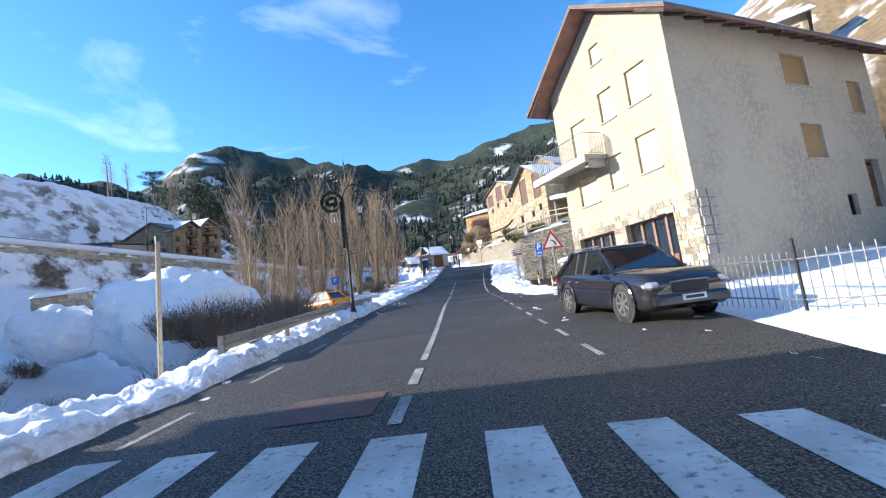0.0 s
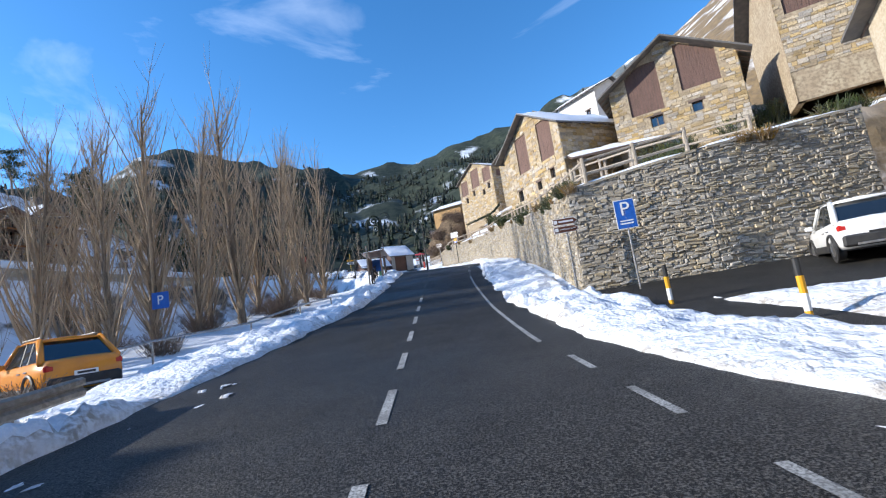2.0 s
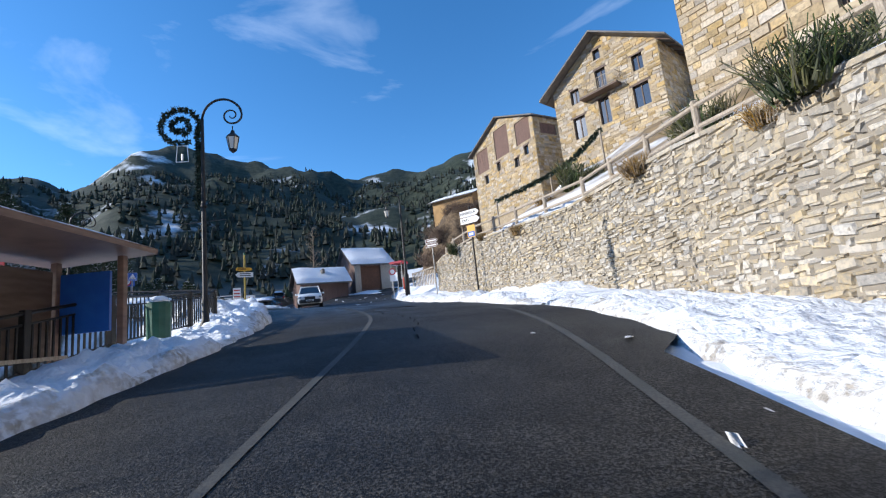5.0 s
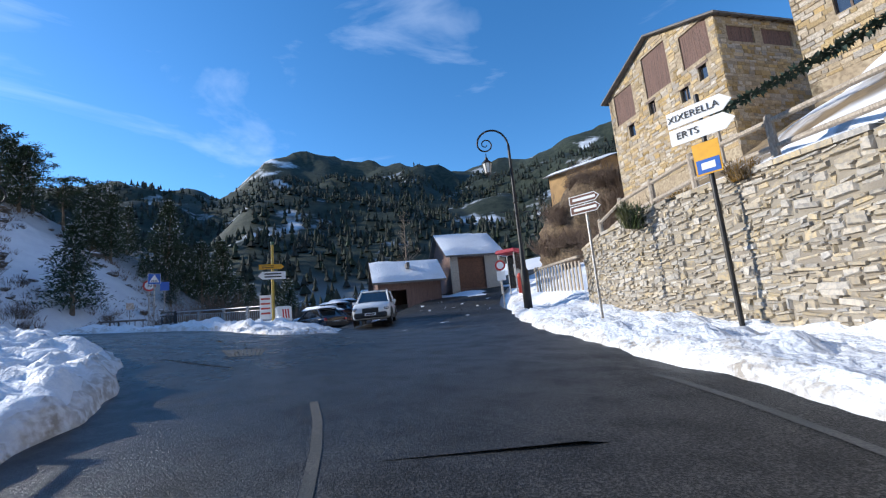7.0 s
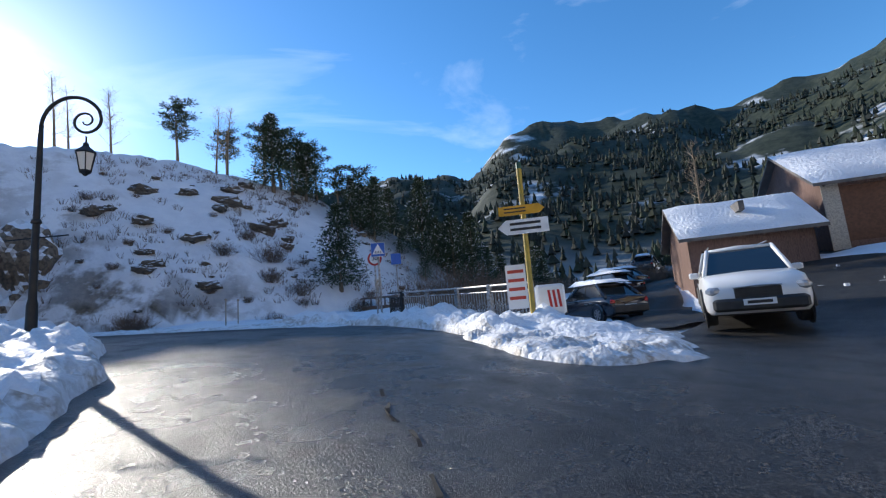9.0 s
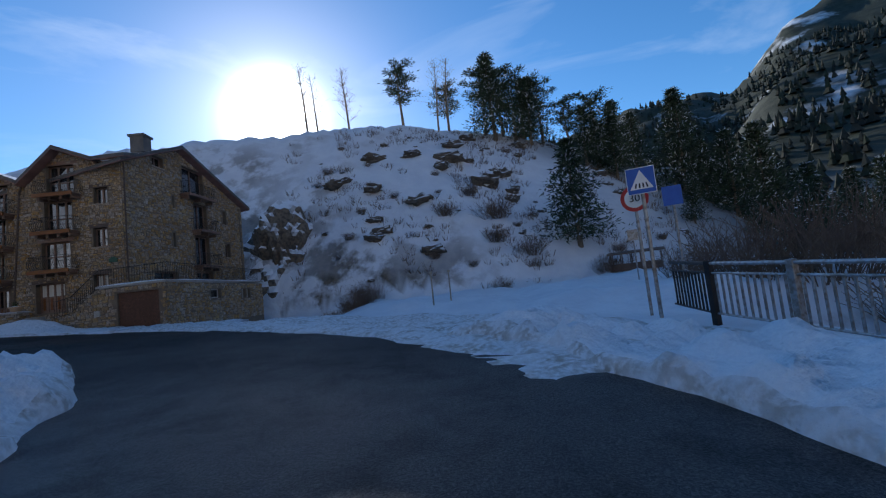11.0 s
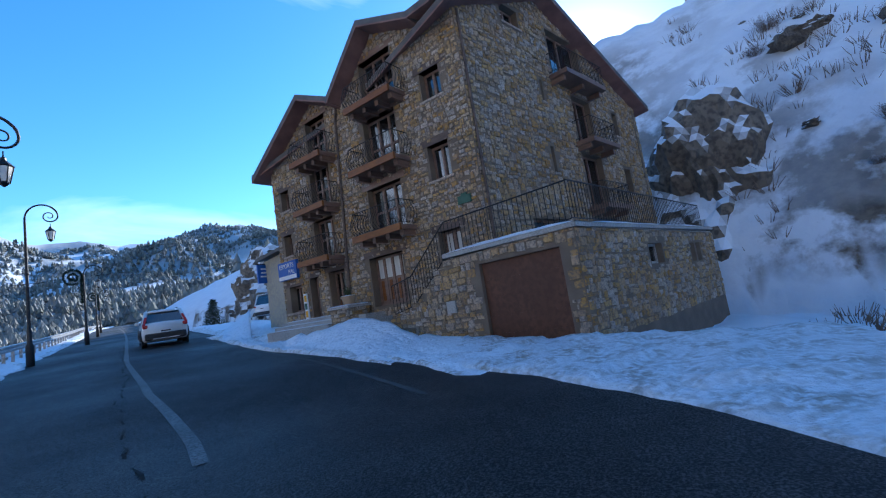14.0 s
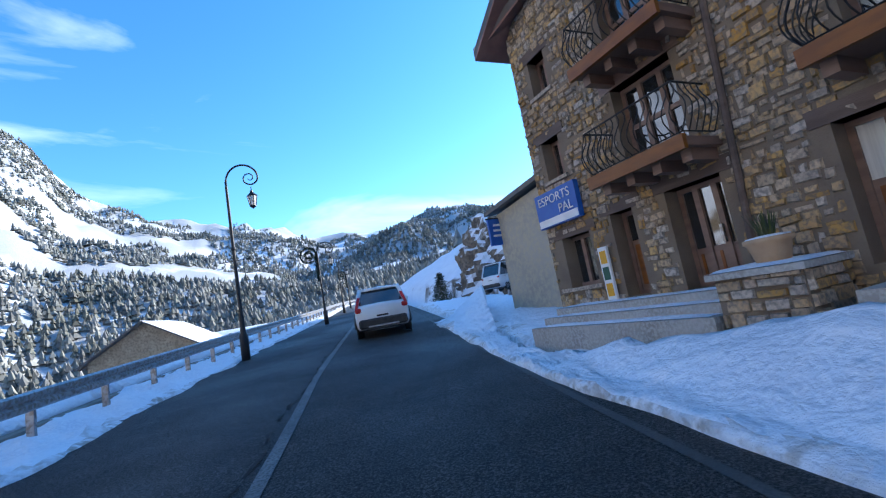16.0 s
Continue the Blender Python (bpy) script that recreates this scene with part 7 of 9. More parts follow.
for ob, x, y, rz in LAMPS:
    m = Matrix.Translation((x, y, max(gz(x, y), float(road_near(x, y)[2][0]) + 0.25) if x < -30 else 9.9 if ob is lamp_plain else gz(x, y))) @ Matrix.Rotation(rz, 4, "Z") @ Matrix.Scale(1.25 if ob is lamp_plain else 1.0, 4)
    if ob in used:
        copy_thing(ob, m)
    else:
        ob.matrix_basis = m
        used.add(ob)


# ---- guard rails and railings ----
def guard_rail(label, pts, m=GALV, h=0.72, gap=2.0, wood=False, down=1.2):
    t = thing("guard_rail", label, "guard rail")
    P = [Vector(p) for p in pts]
    prof = [(0.0, -0.155), (0.045, -0.12), (0.045, -0.05), (0.0, -0.015), (0.0, 0.015), (0.045, 0.05), (0.045, 0.12), (0.0, 0.155)]
    b, rows = Build(), []
    for i, p in enumerate(P):
        d = (P[min(i + 1, len(P) - 1)] - P[max(i - 1, 0)]).normalized()
        n = Vector((d.y, -d.x, 0)).normalized()
        rows.append([p + n * o + Vector((0, 0, h - 0.16 + z)) for o, z in prof] + [p + n * (o - 0.02) + Vector((0, 0, h - 0.16 + z)) for o, z in reversed(prof)])
    w = len(rows[0])
    b.add([q for r in rows for q in r], [(i * w + j, i * w + (j + 1) % w, (i + 1) * w + (j + 1) % w, (i + 1) * w + j) for i in range(len(rows) - 1) for j in range(w)] + [tuple(range(w)), tuple(range(len(rows) * w - 1, len(rows) * w - w - 1, -1))])
    part("beam", b, m, t, "corrugated steel beam")
    acc = 0.0
    for p, q in zip(P, P[1:]):
        while acc < (q - p).length:
            s = p + (q - p).normalized() * acc
            d = (q - p).normalized()
            pb = Build(); pb.box(s + Vector((d.y, -d.x, 0)) * -0.08 + Vector((0, 0, h / 2 - down / 2)), (0.06, 0.12, h + down), math.atan2(d.y, d.x)); part("post", pb, m, t)
            acc += gap
        acc -= (q - p).length
    return t


def along_road(i0, i1, off, dz=0.0, every=3):
    return [(RC[i, 0] + RL[i, 0] * off, RC[i, 1] + RL[i, 1] * off, RC[i, 2] + dz) for i in range(i0, i1, every)]


guard_rail("weathered guard rail on short posts above the stream", [(-5.0 - 0.04 * (y - 9), y, float(np.interp(y, RC[:station(0, 60), 1], RC[:station(0, 60), 2])) - 0.02) for y in np.arange(9.4, 29.5, 1.2)], RAILWOOD)
guard_rail("galvanised guard rail along the upper road", along_road(station(-32.6, 67.5), len(RC) - 25, 4.2, 0.12), GALV)
pr = thing("pipe_rail", "thin steel pipe rail on posts above snow", "railing")
pts = [Vector((x, y, gz(x, y))) for x, y in ((-12.5, 34.6), (-9.6, 36.6), (-7.3, 39.2), (-5.9, 41.2), (-4.9, 43.0))]
b = Build(); b.tube([p + Vector((0, 0, 0.85)) for p in pts], 0.04, 8); part("pipe", b, GALV, pr)
for p in pts:
    b = Build(); b.tube([p - Vector((0, 0, 0.4)), p + Vector((0, 0, 0.85))], 0.035, 8); part("post", b, GALV, pr)


def bridge_rail(label, pts, m, h=1.05, panel=2.0):
    t = thing("bridge_railing", label, "railing")
    P = [Vector(p) for p in pts]
    for p, q in zip(P, P[1:]):
        n = max(1, round((q - p).length / panel))
        for i in range(n):
            s, e = p + (q - p) * (i / n), p + (q - p) * ((i + 1) / n)
            b = Build(); b.tube([s + Vector((0, 0, h)), e + Vector((0, 0, h))], 0.035, 6); pan = part("handrail", b, m, t)
            for zz in (h - 0.18, 0.12):
                b = Build(); b.tube([s + Vector((0, 0, zz)), e + Vector((0, 0, zz))], 0.022, 6); part("rail", b, m, pan)
            k = int((e - s).length / 0.14)
            for j in range(1, k):
                a = s + (e - s) * (j / k)
                b = Build(); b.box(a + Vector((0, 0, h / 2 - 0.03)), (0.03, 0.03, h - 0.3)); part("bar", b, m, pan)
            b = Build(); b.box(s + Vector((0, 0, h / 2 - 0.1)), (0.12, 0.12, h + 0.3), 0, 0, 0.01); part("post", b, m, t)
    return t


def on_ground(pts, dz=0.1):
    return [(x, y, gz(x, y) + dz) for x, y in pts]


bridge_rail("black metal bridge railing behind the snow bank", [(-4.7, 58.0, 6.0), (-4.9, 64.0, 7.1), (-5.5, 69.6, 7.7), (-6.2, 70.9, 7.9)], IRON)
bridge_rail("black metal railing along the stream", [(-6.2, 70.9, 7.9), (-12.0, 71.4, 8.4), (-18.0, 69.4, 8.9)], IRON)
bridge_rail("grey metal bridge railing behind ploughed snow", [(-11.8, 86.6, 9.3), (-15.5, 87.8, 9.5), (-19.0, 88.4, 9.7)], GALV)
bridge_rail("dark metal railing by the stream path", [(-19.0, 88.4, 9.7), (-20.6, 89.0, 9.8)], IRON)

# iron fence of the corner house's yard
yf = thing("yard_fence", "grey iron picket fence round a snowy yard", "fence")
fp = [Vector((x, y, gz(x, y) + 0.05)) for x, y in ((6.9, 14.6), (5.9, 11.6), (6.4, 8.4), (7.6, 6.2), (9.4, 4.0), (13.5, 3.2))]
for p, q in zip(fp, fp[1:]):
    for zz in (0.2, 0.95):
        b = Build(); b.tube([p + Vector((0, 0, zz)), q + Vector((0, 0, zz))], 0.018, 6); part("rail", b, GALV, yf)
for p, q in zip(fp, fp[1:]):
    n = int((q - p).length / 0.16)
    for i in range(n):
        s = p + (q - p) * (i / n)
        pb = Build(); pb.tube([s, s + Vector((0, 0, 1.1 if i else 1.35))], 0.011 if i else 0.03, 5); part("picket" if i else "post", pb, GALV if i else IRON, yf)
# picket fence by the wall's end
pf = thing("picket_fence", "pale wooden picket fence with a capping rail", "fence")
A, C = Vector((0.45, 86.3, 9.95)), Vector((1.95, 83.3, 9.7))
b = Build(); b.box((A + C) / 2 + Vector((0, 0, 0.72)), ((C - A).length, 0.14, 0.08), math.atan2(C.y - A.y, C.x - A.x)); part("cap_rail", b, WOOD_GREY, pf)
for i in range(15):
    s = A + (C - A) * (i / 14)
    b = Build(); b.box(s + Vector((0, 0, 0.2)), (0.1, 0.03, 1.0), math.atan2(C.y - A.y, C.x - A.x)); part("picket", b, WOOD_GREY, pf)


# ---- signs ----
def sign_post(name, label, x, y, h, r=0.035, m=GALV, z=None):
    t = thing(name, label, "sign", at=(x, y, gz(x, y) if z is None else z))
    b = Build(); b.tube([(0, 0, -0.5), (0, 0, h)], r, 10); part("post", b, m, t)
    return t


def plate(b, outline, z, th=0.02, d=0.0):
    """A flat plate in the x-z plane, facing -y."""
    b.prism([(x, -d, z + y) for x, y in outline], (0, th, 0))


def flat(name, outline, z, m, parent, d=0.0, th=0.02, label=""):
    b = Build(); plate(b, outline, z, th, d); return part(name, b, m, parent, label)


def poly(n, r, a0=0.0):
    return [(r * math.cos(a0 + 6.28319 * i / n), r * math.sin(a0 + 6.28319 * i / n)) for i in range(n)]


def rect(w, h):
    return [(-w / 2, -h / 2), (w / 2, -h / 2), (w / 2, h / 2), (-w / 2, h / 2)]


def arrow(w, h, right=True):
    q = [(-w / 2, -h / 2), (w / 2 - h * 0.55, -h / 2), (w / 2, 0), (w / 2 - h * 0.55, h / 2), (-w / 2, h / 2)]
    return q if right else [(-x, y) for x, y in reversed(q)]


FACE_TEXT = Matrix.Rotation(radians(90), 4, "X")
tri = sign_post("warning_sign", "red-bordered triangular warning sign for a bend", 5.2, 23.5, 2.2, z=1.75)
tri.rotation_euler.z = radians(-6)
flat("border", [(-0.56, 2.1 - 2.1), (0.56, 0.0), (0.0, 0.98)], 2.05, SIGN_RED, tri)
flat("face", [(-0.41, 0.085), (0.41, 0.085), (0.0, 0.80)], 2.05, SIGN_WHITE, tri, 0.004)
b = Build()
arc = [(0.16 - 0.28 * (1 - math.cos(a)), -0.012, 2.20 + 0.30 * math.sin(a)) for a in np.linspace(0, 1.35, 10)]
for p, q in zip(arc, arc[1:]):
    b.prism([(p[0] - 0.05, p[1], p[2]), (p[0] + 0.03, p[1], p[2]), (q[0] + 0.03, q[1], q[2] + 0.03), (q[0] - 0.04, q[1], q[2] - 0.03)], (0, 0.006, 0))
part("bend_symbol", b, SIGN_BLACK, tri)
b = Build(); b.box((0.35, 0.3, 0.5), (0.09, 0.09, 1.4)); part("short_post", b, IRON, tri)
pk = sign_post("parking_sign", "blue square parking sign on a steel post", 6.5, 34.9, 2.5, z=2.7)
pk.rotation_euler.z = radians(-14)
flat("panel", rect(0.62, 0.95), 2.35, SIGN_WHITE, pk, 0.03)
flat("face", rect(0.58, 0.91), 2.35, SIGN_BLUE, pk, 0.034)
text_part("letter", "P", 0.62, SIGN_WHITE, pk, Matrix.Translation((0, -0.042, 2.5)) @ FACE_TEXT)
b = Build()
for k in range(2):
    b.prism([(-0.2, -0.04, 2.02 + 0.09 * k), (0.2, -0.04, 2.02 + 0.09 * k), (0.2, -0.04, 2.06 + 0.09 * k), (-0.2, -0.04, 2.06 + 0.09 * k)], (0, 0.005, 0))
part("small_text_bar", b, SIGN_WHITE, pk)
pk2 = sign_post("parking_sign", "blue square parking sign among the poplars", -11.4, 40.3, 2.6)
flat("panel", rect(0.7, 0.7), 2.3, SIGN_BLUE, pk2, 0.05)
text_part("letter", "P", 0.55, SIGN_WHITE, pk2, Matrix.Translation((0, -0.062, 2.3)) @ FACE_TEXT)
br = sign_post("tourist_sign", "two brown arrow signs on a pale steel post", 4.85, 35.9, 2.7, z=2.75)
br.rotation_euler.z = radians(-8)
for k in range(2):
    flat("border", arrow(0.84, 0.235), 2.5 - 0.27 * k, SIGN_WHITE, br, 0.05)
    a = flat("arrow_panel", arrow(0.80, 0.20), 2.5 - 0.27 * k, SIGN_BROWN, br, 0.054)
    b = Build(); plate(b, [(-0.38, -0.06), (-0.27, -0.06), (-0.27, 0.06), (-0.38, 0.06)], 2.5 - 0.27 * k, 0.01, 0.06); part("icon", b, SIGN_WHITE, a)
    if k == 0:
        b = Build(); plate(b, [(-0.22, -0.03), (0.27, -0.03), (0.27, 0.03), (-0.22, 0.03)], 2.5, 0.01, 0.06); part("text_bar", b, SIGN_WHITE, a)
    else:
        text_part("lettering", "Sant Climent de Pal", 0.068, SIGN_WHITE, a, Matrix.Translation((0.03, -0.066, 2.5 - 0.27 * k)) @ FACE_TEXT)
dirs = sign_post("direction_sign", "two white arrow signs and a bus-stop plate on a dark post", 3.98, 76.65, 3.9, 0.045, IRON, z=8.7)
dirs.rotation_euler.z = radians(-38)
for k, w in enumerate(("XIXERELLA", "ERTS")):
    a = flat("arrow_panel", arrow(1.15, 0.32), 3.56 - 0.36 * k, SIGN_WHITE, dirs, 0.06)
    text_part("lettering", w, 0.19, SIGN_BLACK, a, Matrix.Translation((-0.1 if k == 0 else -0.25, -0.07, 3.56 - 0.36 * k)) @ FACE_TEXT)
flat("bus_plate", rect(0.46, 0.62), 2.62, SIGN_YELLOW, dirs, 0.06)
flat("bus_panel", rect(0.40, 0.26), 2.47, SIGN_BLUE, dirs, 0.066)
flat("bus_symbol", rect(0.24, 0.13), 2.47, SIGN_WHITE, dirs, 0.072)
br2 = sign_post("tourist_sign", "two pale-backed brown arrow signs on a post", 1.96, 79.15, 2.6, z=9.0)
br2.rotation_euler.z = radians(-30)
for k in range(2):
    flat("border", arrow(0.8, 0.22), 2.5 - 0.26 * k, SIGN_WHITE, br2, 0.05)
    a = flat("arrow_panel", arrow(0.75, 0.18), 2.5 - 0.26 * k, SIGN_BROWN, br2, 0.054)
    b = Build(); plate(b, [(-0.3, -0.035), (0.3, -0.035), (0.3, 0.035), (-0.3, 0.035)], 2.5 - 0.26 * k, 0.01, 0.06); part("text_bar", b, SIGN_WHITE, a)
yp = thing("trail_post", "yellow trail post with yellow and white arrow signs", "sign", at=(-10.98, 85.27, 9.2))
yp.rotation_euler.z = radians(35)
b = Build(); b.tube([(0, 0, -0.3), (0.05, 0, 3.75)], 0.062, 10); part("post", b, POST_YELLOW, yp)
b = Build(); b.tube([(0.05, 0, 3.75), (0.05, 0, 3.9)], 0.067, 10); part("green_cap", b, GREEN_PAINT, yp)
a = flat("arrow_panel", arrow(1.05, 0.22), 2.75, SIGN_YELLOW, yp, 0.09)
for k in range(2):
    b = Build(); plate(b, [(-0.4, 0.03 - 0.08 * k), (0.1, 0.03 - 0.08 * k), (0.1, 0.06 - 0.08 * k), (-0.4, 0.06 - 0.08 * k)], 2.75, 0.01, 0.096); part("text_bar", b, SIGN_BLACK, a)
a = flat("arrow_panel", arrow(1.15, 0.34, False), 2.36, SIGN_WHITE, yp, 0.09)
for k in range(2):
    b = Build(); plate(b, [(-0.3, 0.04 - 0.13 * k), (0.4, 0.04 - 0.13 * k), (0.4, 0.10 - 0.13 * k), (-0.3, 0.10 - 0.13 * k)], 2.36, 0.01, 0.096); part("text_bar", b, SIGN_BLACK, a)
nb = thing("notice_board", "small weathered notice panel on the railing", "sign", at=(-11.79, 85.94, 9.25))
nb.rotation_euler.z = radians(35)
flat("panel", rect(0.5, 1.1), 1.0, SIGN_WHITE, nb)
for k in range(4):
    b = Build(); plate(b, [(-0.2, 0.34 - 0.22 * k), (0.2, 0.34 - 0.22 * k), (0.2, 0.42 - 0.22 * k), (-0.2, 0.42 - 0.22 * k)], 1.0, 0.01, 0.006); part("text_bar", b, PINK_TAIL, nb)
bar_ = thing("road_barrier", "white plastic barrier block with red stripes", "barrier", at=(-10.99, 86.1, 9.5))
bar_.scale = (0.85, 0.85, 0.85)
bar_.rotation_euler.z = radians(40)
b = Build(); b.box((0, 0, 0.42), (0.8, 0.4, 0.85), 0, 0, 0.06); part("body", b, SIGN_WHITE, bar_)
for k in range(3):
    b = Build(); b.prism([(-0.05 + 0.13 * k, -0.206, 0.2), (0.02 + 0.13 * k, -0.206, 0.2), (-0.02 + 0.13 * k, -0.206, 0.68), (-0.09 + 0.13 * k, -0.206, 0.68)], (0, 0.004, 0)); part("stripe", b, SIGN_RED, bar_)
ped = sign_post("crossing_sign", "blue square crossing sign with a white triangle", -20.78, 88.73, 3.5, 0.045, z=9.6)
ped.rotation_euler.z = radians(50)
flat("panel", rect(0.62, 0.62), 3.2, SIGN_WHITE, ped, 0.05)
flat("face", rect(0.59, 0.59), 3.2, SIGN_BLUE, ped, 0.054)
flat("triangle", [(-0.25, -0.2), (0.25, -0.2), (0.0, 0.25)], 3.2, SIGN_WHITE, ped, 0.058)
for k in range(4):
    flat("bar", [(-0.15 + 0.085 * k, -0.17), (-0.11 + 0.085 * k, -0.17), (-0.09 + 0.07 * k, -0.06), (-0.12 + 0.07 * k, -0.06)], 3.2, SIGN_BLACK, ped, 0.062)
s30 = sign_post("speed_sign", "round red-ringed thirty speed sign", -21.4, 89.0, 3.15, 0.04, z=9.65)
s30.rotation_euler.z = radians(50)
flat("ring", poly(28, 0.32), 2.85, SIGN_RED, s30, 0.05)
flat("face", poly(28, 0.23), 2.85, SIGN_WHITE, s30, 0.054)
text_part("number", "30", 0.26, SIGN_BLACK, s30, Matrix.Translation((0, -0.066, 2.85)) @ FACE_TEXT)
for k, (x, y, lab) in enumerate(((-22.5, 91.2, "small blue square sign on a post"), (-31.5, 97.0, "small grey sign back on a post"))):
    t = sign_post("small_sign", lab, x, y, 2.6)
    t.rotation_euler.z = radians(50)
    flat("panel", rect(0.5, 0.55), 2.45, SIGN_BLUE if k == 0 else GALV, t, 0.04)
for x, y, z in ((5.8, 28.0, 1.75), (5.6, 31.6, 2.05)):
    t = thing("snow_stake", "short orange, white and black road stake", "road stake", "road stakes", at=(x, y, z))
    for k, m in enumerate((SIGN_YELLOW, SIGN_WHITE, SIGN_YELLOW, SIGN_BLACK)):
        b = Build(); b.lathe([(0.055, 0.28 * k - (0.2 if k == 0 else 0)), (0.055, 0.28 * (k + 1))], 10); part("band", b, m, t)
for x, y, hh in ((-7.75, 11.2, 4.35), (-4.6, 55.5, 3.2)):
    t = thing("snow_pole", "tall thin weathered snow pole with a green top", "snow pole", "snow poles", at=(x, y, gz(x, y)))
    b = Build(); b.tube([(0, 0, -0.8), (0.06, 0, hh)], 0.06, 8); part("pole", b, WOOD_GREY, t)
    b = Build(); b.tube([(0.06, 0, hh), (0.063, 0, hh + 0.15)], 0.065, 8); part("cap", b, GREEN_PAINT, t)
for x, y in ((-30.9, 86.0), (-32.3, 87.2)):
    t = thing("marker_stake", "thin pale marker stake in the snow", "stake", "marker stakes", at=(x, y, gz(x, y)))
    b = Build(); b.tube([(0, 0, -0.3), (0.05, 0, 1.35)], 0.035, 6); b.box((0.05, 0, 1.38), (0.12, 0.1, 0.1)); part("stake", b, WOOD_GREY, t)

# bus shelter
bs = thing("bus_shelter", "small wooden bus shelter with a blue poster panel", "bus shelter", at=(-5.2, 60.2, road_near(-4.5, 62)[2][0] - 0.1))
bs.rotation_euler.z = radians(0)
for x, y in ((0, 0), (1.2, 0), (0, 2.8), (1.2, 2.8)):
    b = Build(); b.box((x, y, 1.05), (0.12, 0.12, 2.3), 0, 0, 0.01); part("post", b, WOOD_FRAME, bs)
b = Build(); slab(b, (-0.35, -0.4, 2.25), (1.6, -0.4, 2.35), (1.6, 3.2, 2.35), (-0.35, 3.2, 2.25), 0.1); rf = part("roof", b, WOOD_FRAME, bs)
snow_on((-0.35, -0.4, 2.255), (1.6, -0.4, 2.355), (1.6, 3.2, 2.355), (-0.35, 3.2, 2.255), rf, 0.12, 3.0, 10, 12)
b = Build(); b.box((0.0, 1.4, 1.2), (0.05, 2.6, 1.6)); part("back_panel", b, WOOD_DARK, bs)
b = Build(); b.box((0.5, 2.86, 1.4), (0.9, 0.06, 1.1)); part("poster_panel", b, SIGN_BLUE, bs, "blue poster panel")
b = Build(); b.box((0.3, 1.4, 0.45), (0.4, 2.2, 0.06)); part("bench", b, WOOD_GREY, bs)
lb = thing("litter_bin", "dark green metal litter bin with a snow cap", "litter bin", at=(-4.6, 65.1, road_near(-4.4, 65.2)[2][0] + 0.2))
b = Build(); b.lathe([(0.24, -0.1), (0.26, 0.75), (0.22, 0.78)], 12); part("bin", b, GREEN_PAINT, lb)
b = Build(); b.lathe([(0.22, 0.78), (0.2, 0.86), (0.1, 0.92), (0.01, 0.93)], 12); part("snow_cap", b, SNOW, lb, "", True)
ib = sign_post("information_board", "red information panels on a dark green post", -13.5, 70.6, 3.3, 0.06, GREEN_PAINT, z=8.0)
flat("panel", rect(0.55, 0.5), 2.75, SIGN_RED, ib, 0.07); flat("panel", rect(0.55, 0.45), 2.2, SIGN_BROWN, ib, 0.07)
# telephone booth and hydrant
ph = thing("phone_booth", "glazed telephone booth with a red canopy", "phone booth", at=(-0.95, 93.5, 10.2))
ph.rotation_euler.z = radians(-25)
for x, y in ((-0.5, -0.5), (0.5, -0.5), (-0.5, 0.5), (0.5, 0.5)):
    b = Build(); b.box((x, y, 1.05), (0.06, 0.06, 2.3)); part("post", b, GALV, ph)
b = Build(); b.box((0, 0, 2.28), (1.25, 1.2, 0.22), 0, 0, 0.04); part("canopy", b, RED_PLASTIC, ph, "red plastic canopy")
for x, y, sx, sy in ((0, 0.5, 0.94, 0.012), (0.5, 0, 0.012, 0.94)):
    b = Build(); b.box((x, y, 1.15), (sx, sy, 1.9)); part("pane", b, GLASS, ph)
b = Build(); b.box((0.15, 0.35, 1.25), (0.35, 0.2, 0.7), 0, 0, 0.03); part("telephone", b, GALV, ph)
hy = thing("hydrant", "orange-red metal standing hydrant in snow", "hydrant", at=(-0.45, 91.4, 10.15))
b = Build(); b.lathe([(0.13, -0.2), (0.13, 0.62), (0.15, 0.64), (0.15, 0.7), (0.09, 0.82), (0.02, 0.85)], 14); part("body", b, PINK_TAIL, hy, "", True)
sp = sign_post("no_parking_sign", "round red-ringed sign over a white plate", -1.4, 91.4, 2.6)
flat("ring", poly(24, 0.28), 2.4, SIGN_RED, sp, 0.05); flat("face", poly(24, 0.19), 2.4, SIGN_WHITE, sp, 0.054); flat("plate", rect(0.45, 0.5), 1.85, SIGN_WHITE, sp, 0.05)
# open shelter on the slope
pv = thing("picnic_shelter", "long dark wooden open shelter in the snow", "shelter", at=(-40.06, 101.8, gz(-39.2, 102.8)), rz=radians(47))
pv.scale = (0.6, 0.6, 0.6)
for i in range(6):
    for yy in (0, 2.0):
        b = Build(); b.box((i * 1.1, yy, 1.0), (0.12, 0.12, 2.4)); part("post", b, WOOD_DARK, pv)
b = Build(); slab(b, (-0.4, -0.4, 2.2), (5.9, -0.4, 2.2), (5.9, 2.4, 2.5), (-0.4, 2.4, 2.5), 0.16); part("roof", b, WOOD_DARK, pv)
b = Build(); b.box((2.75, 0, 0.5), (5.5, 0.06, 0.9)); part("parapet", b, WOOD_DARK, pv)


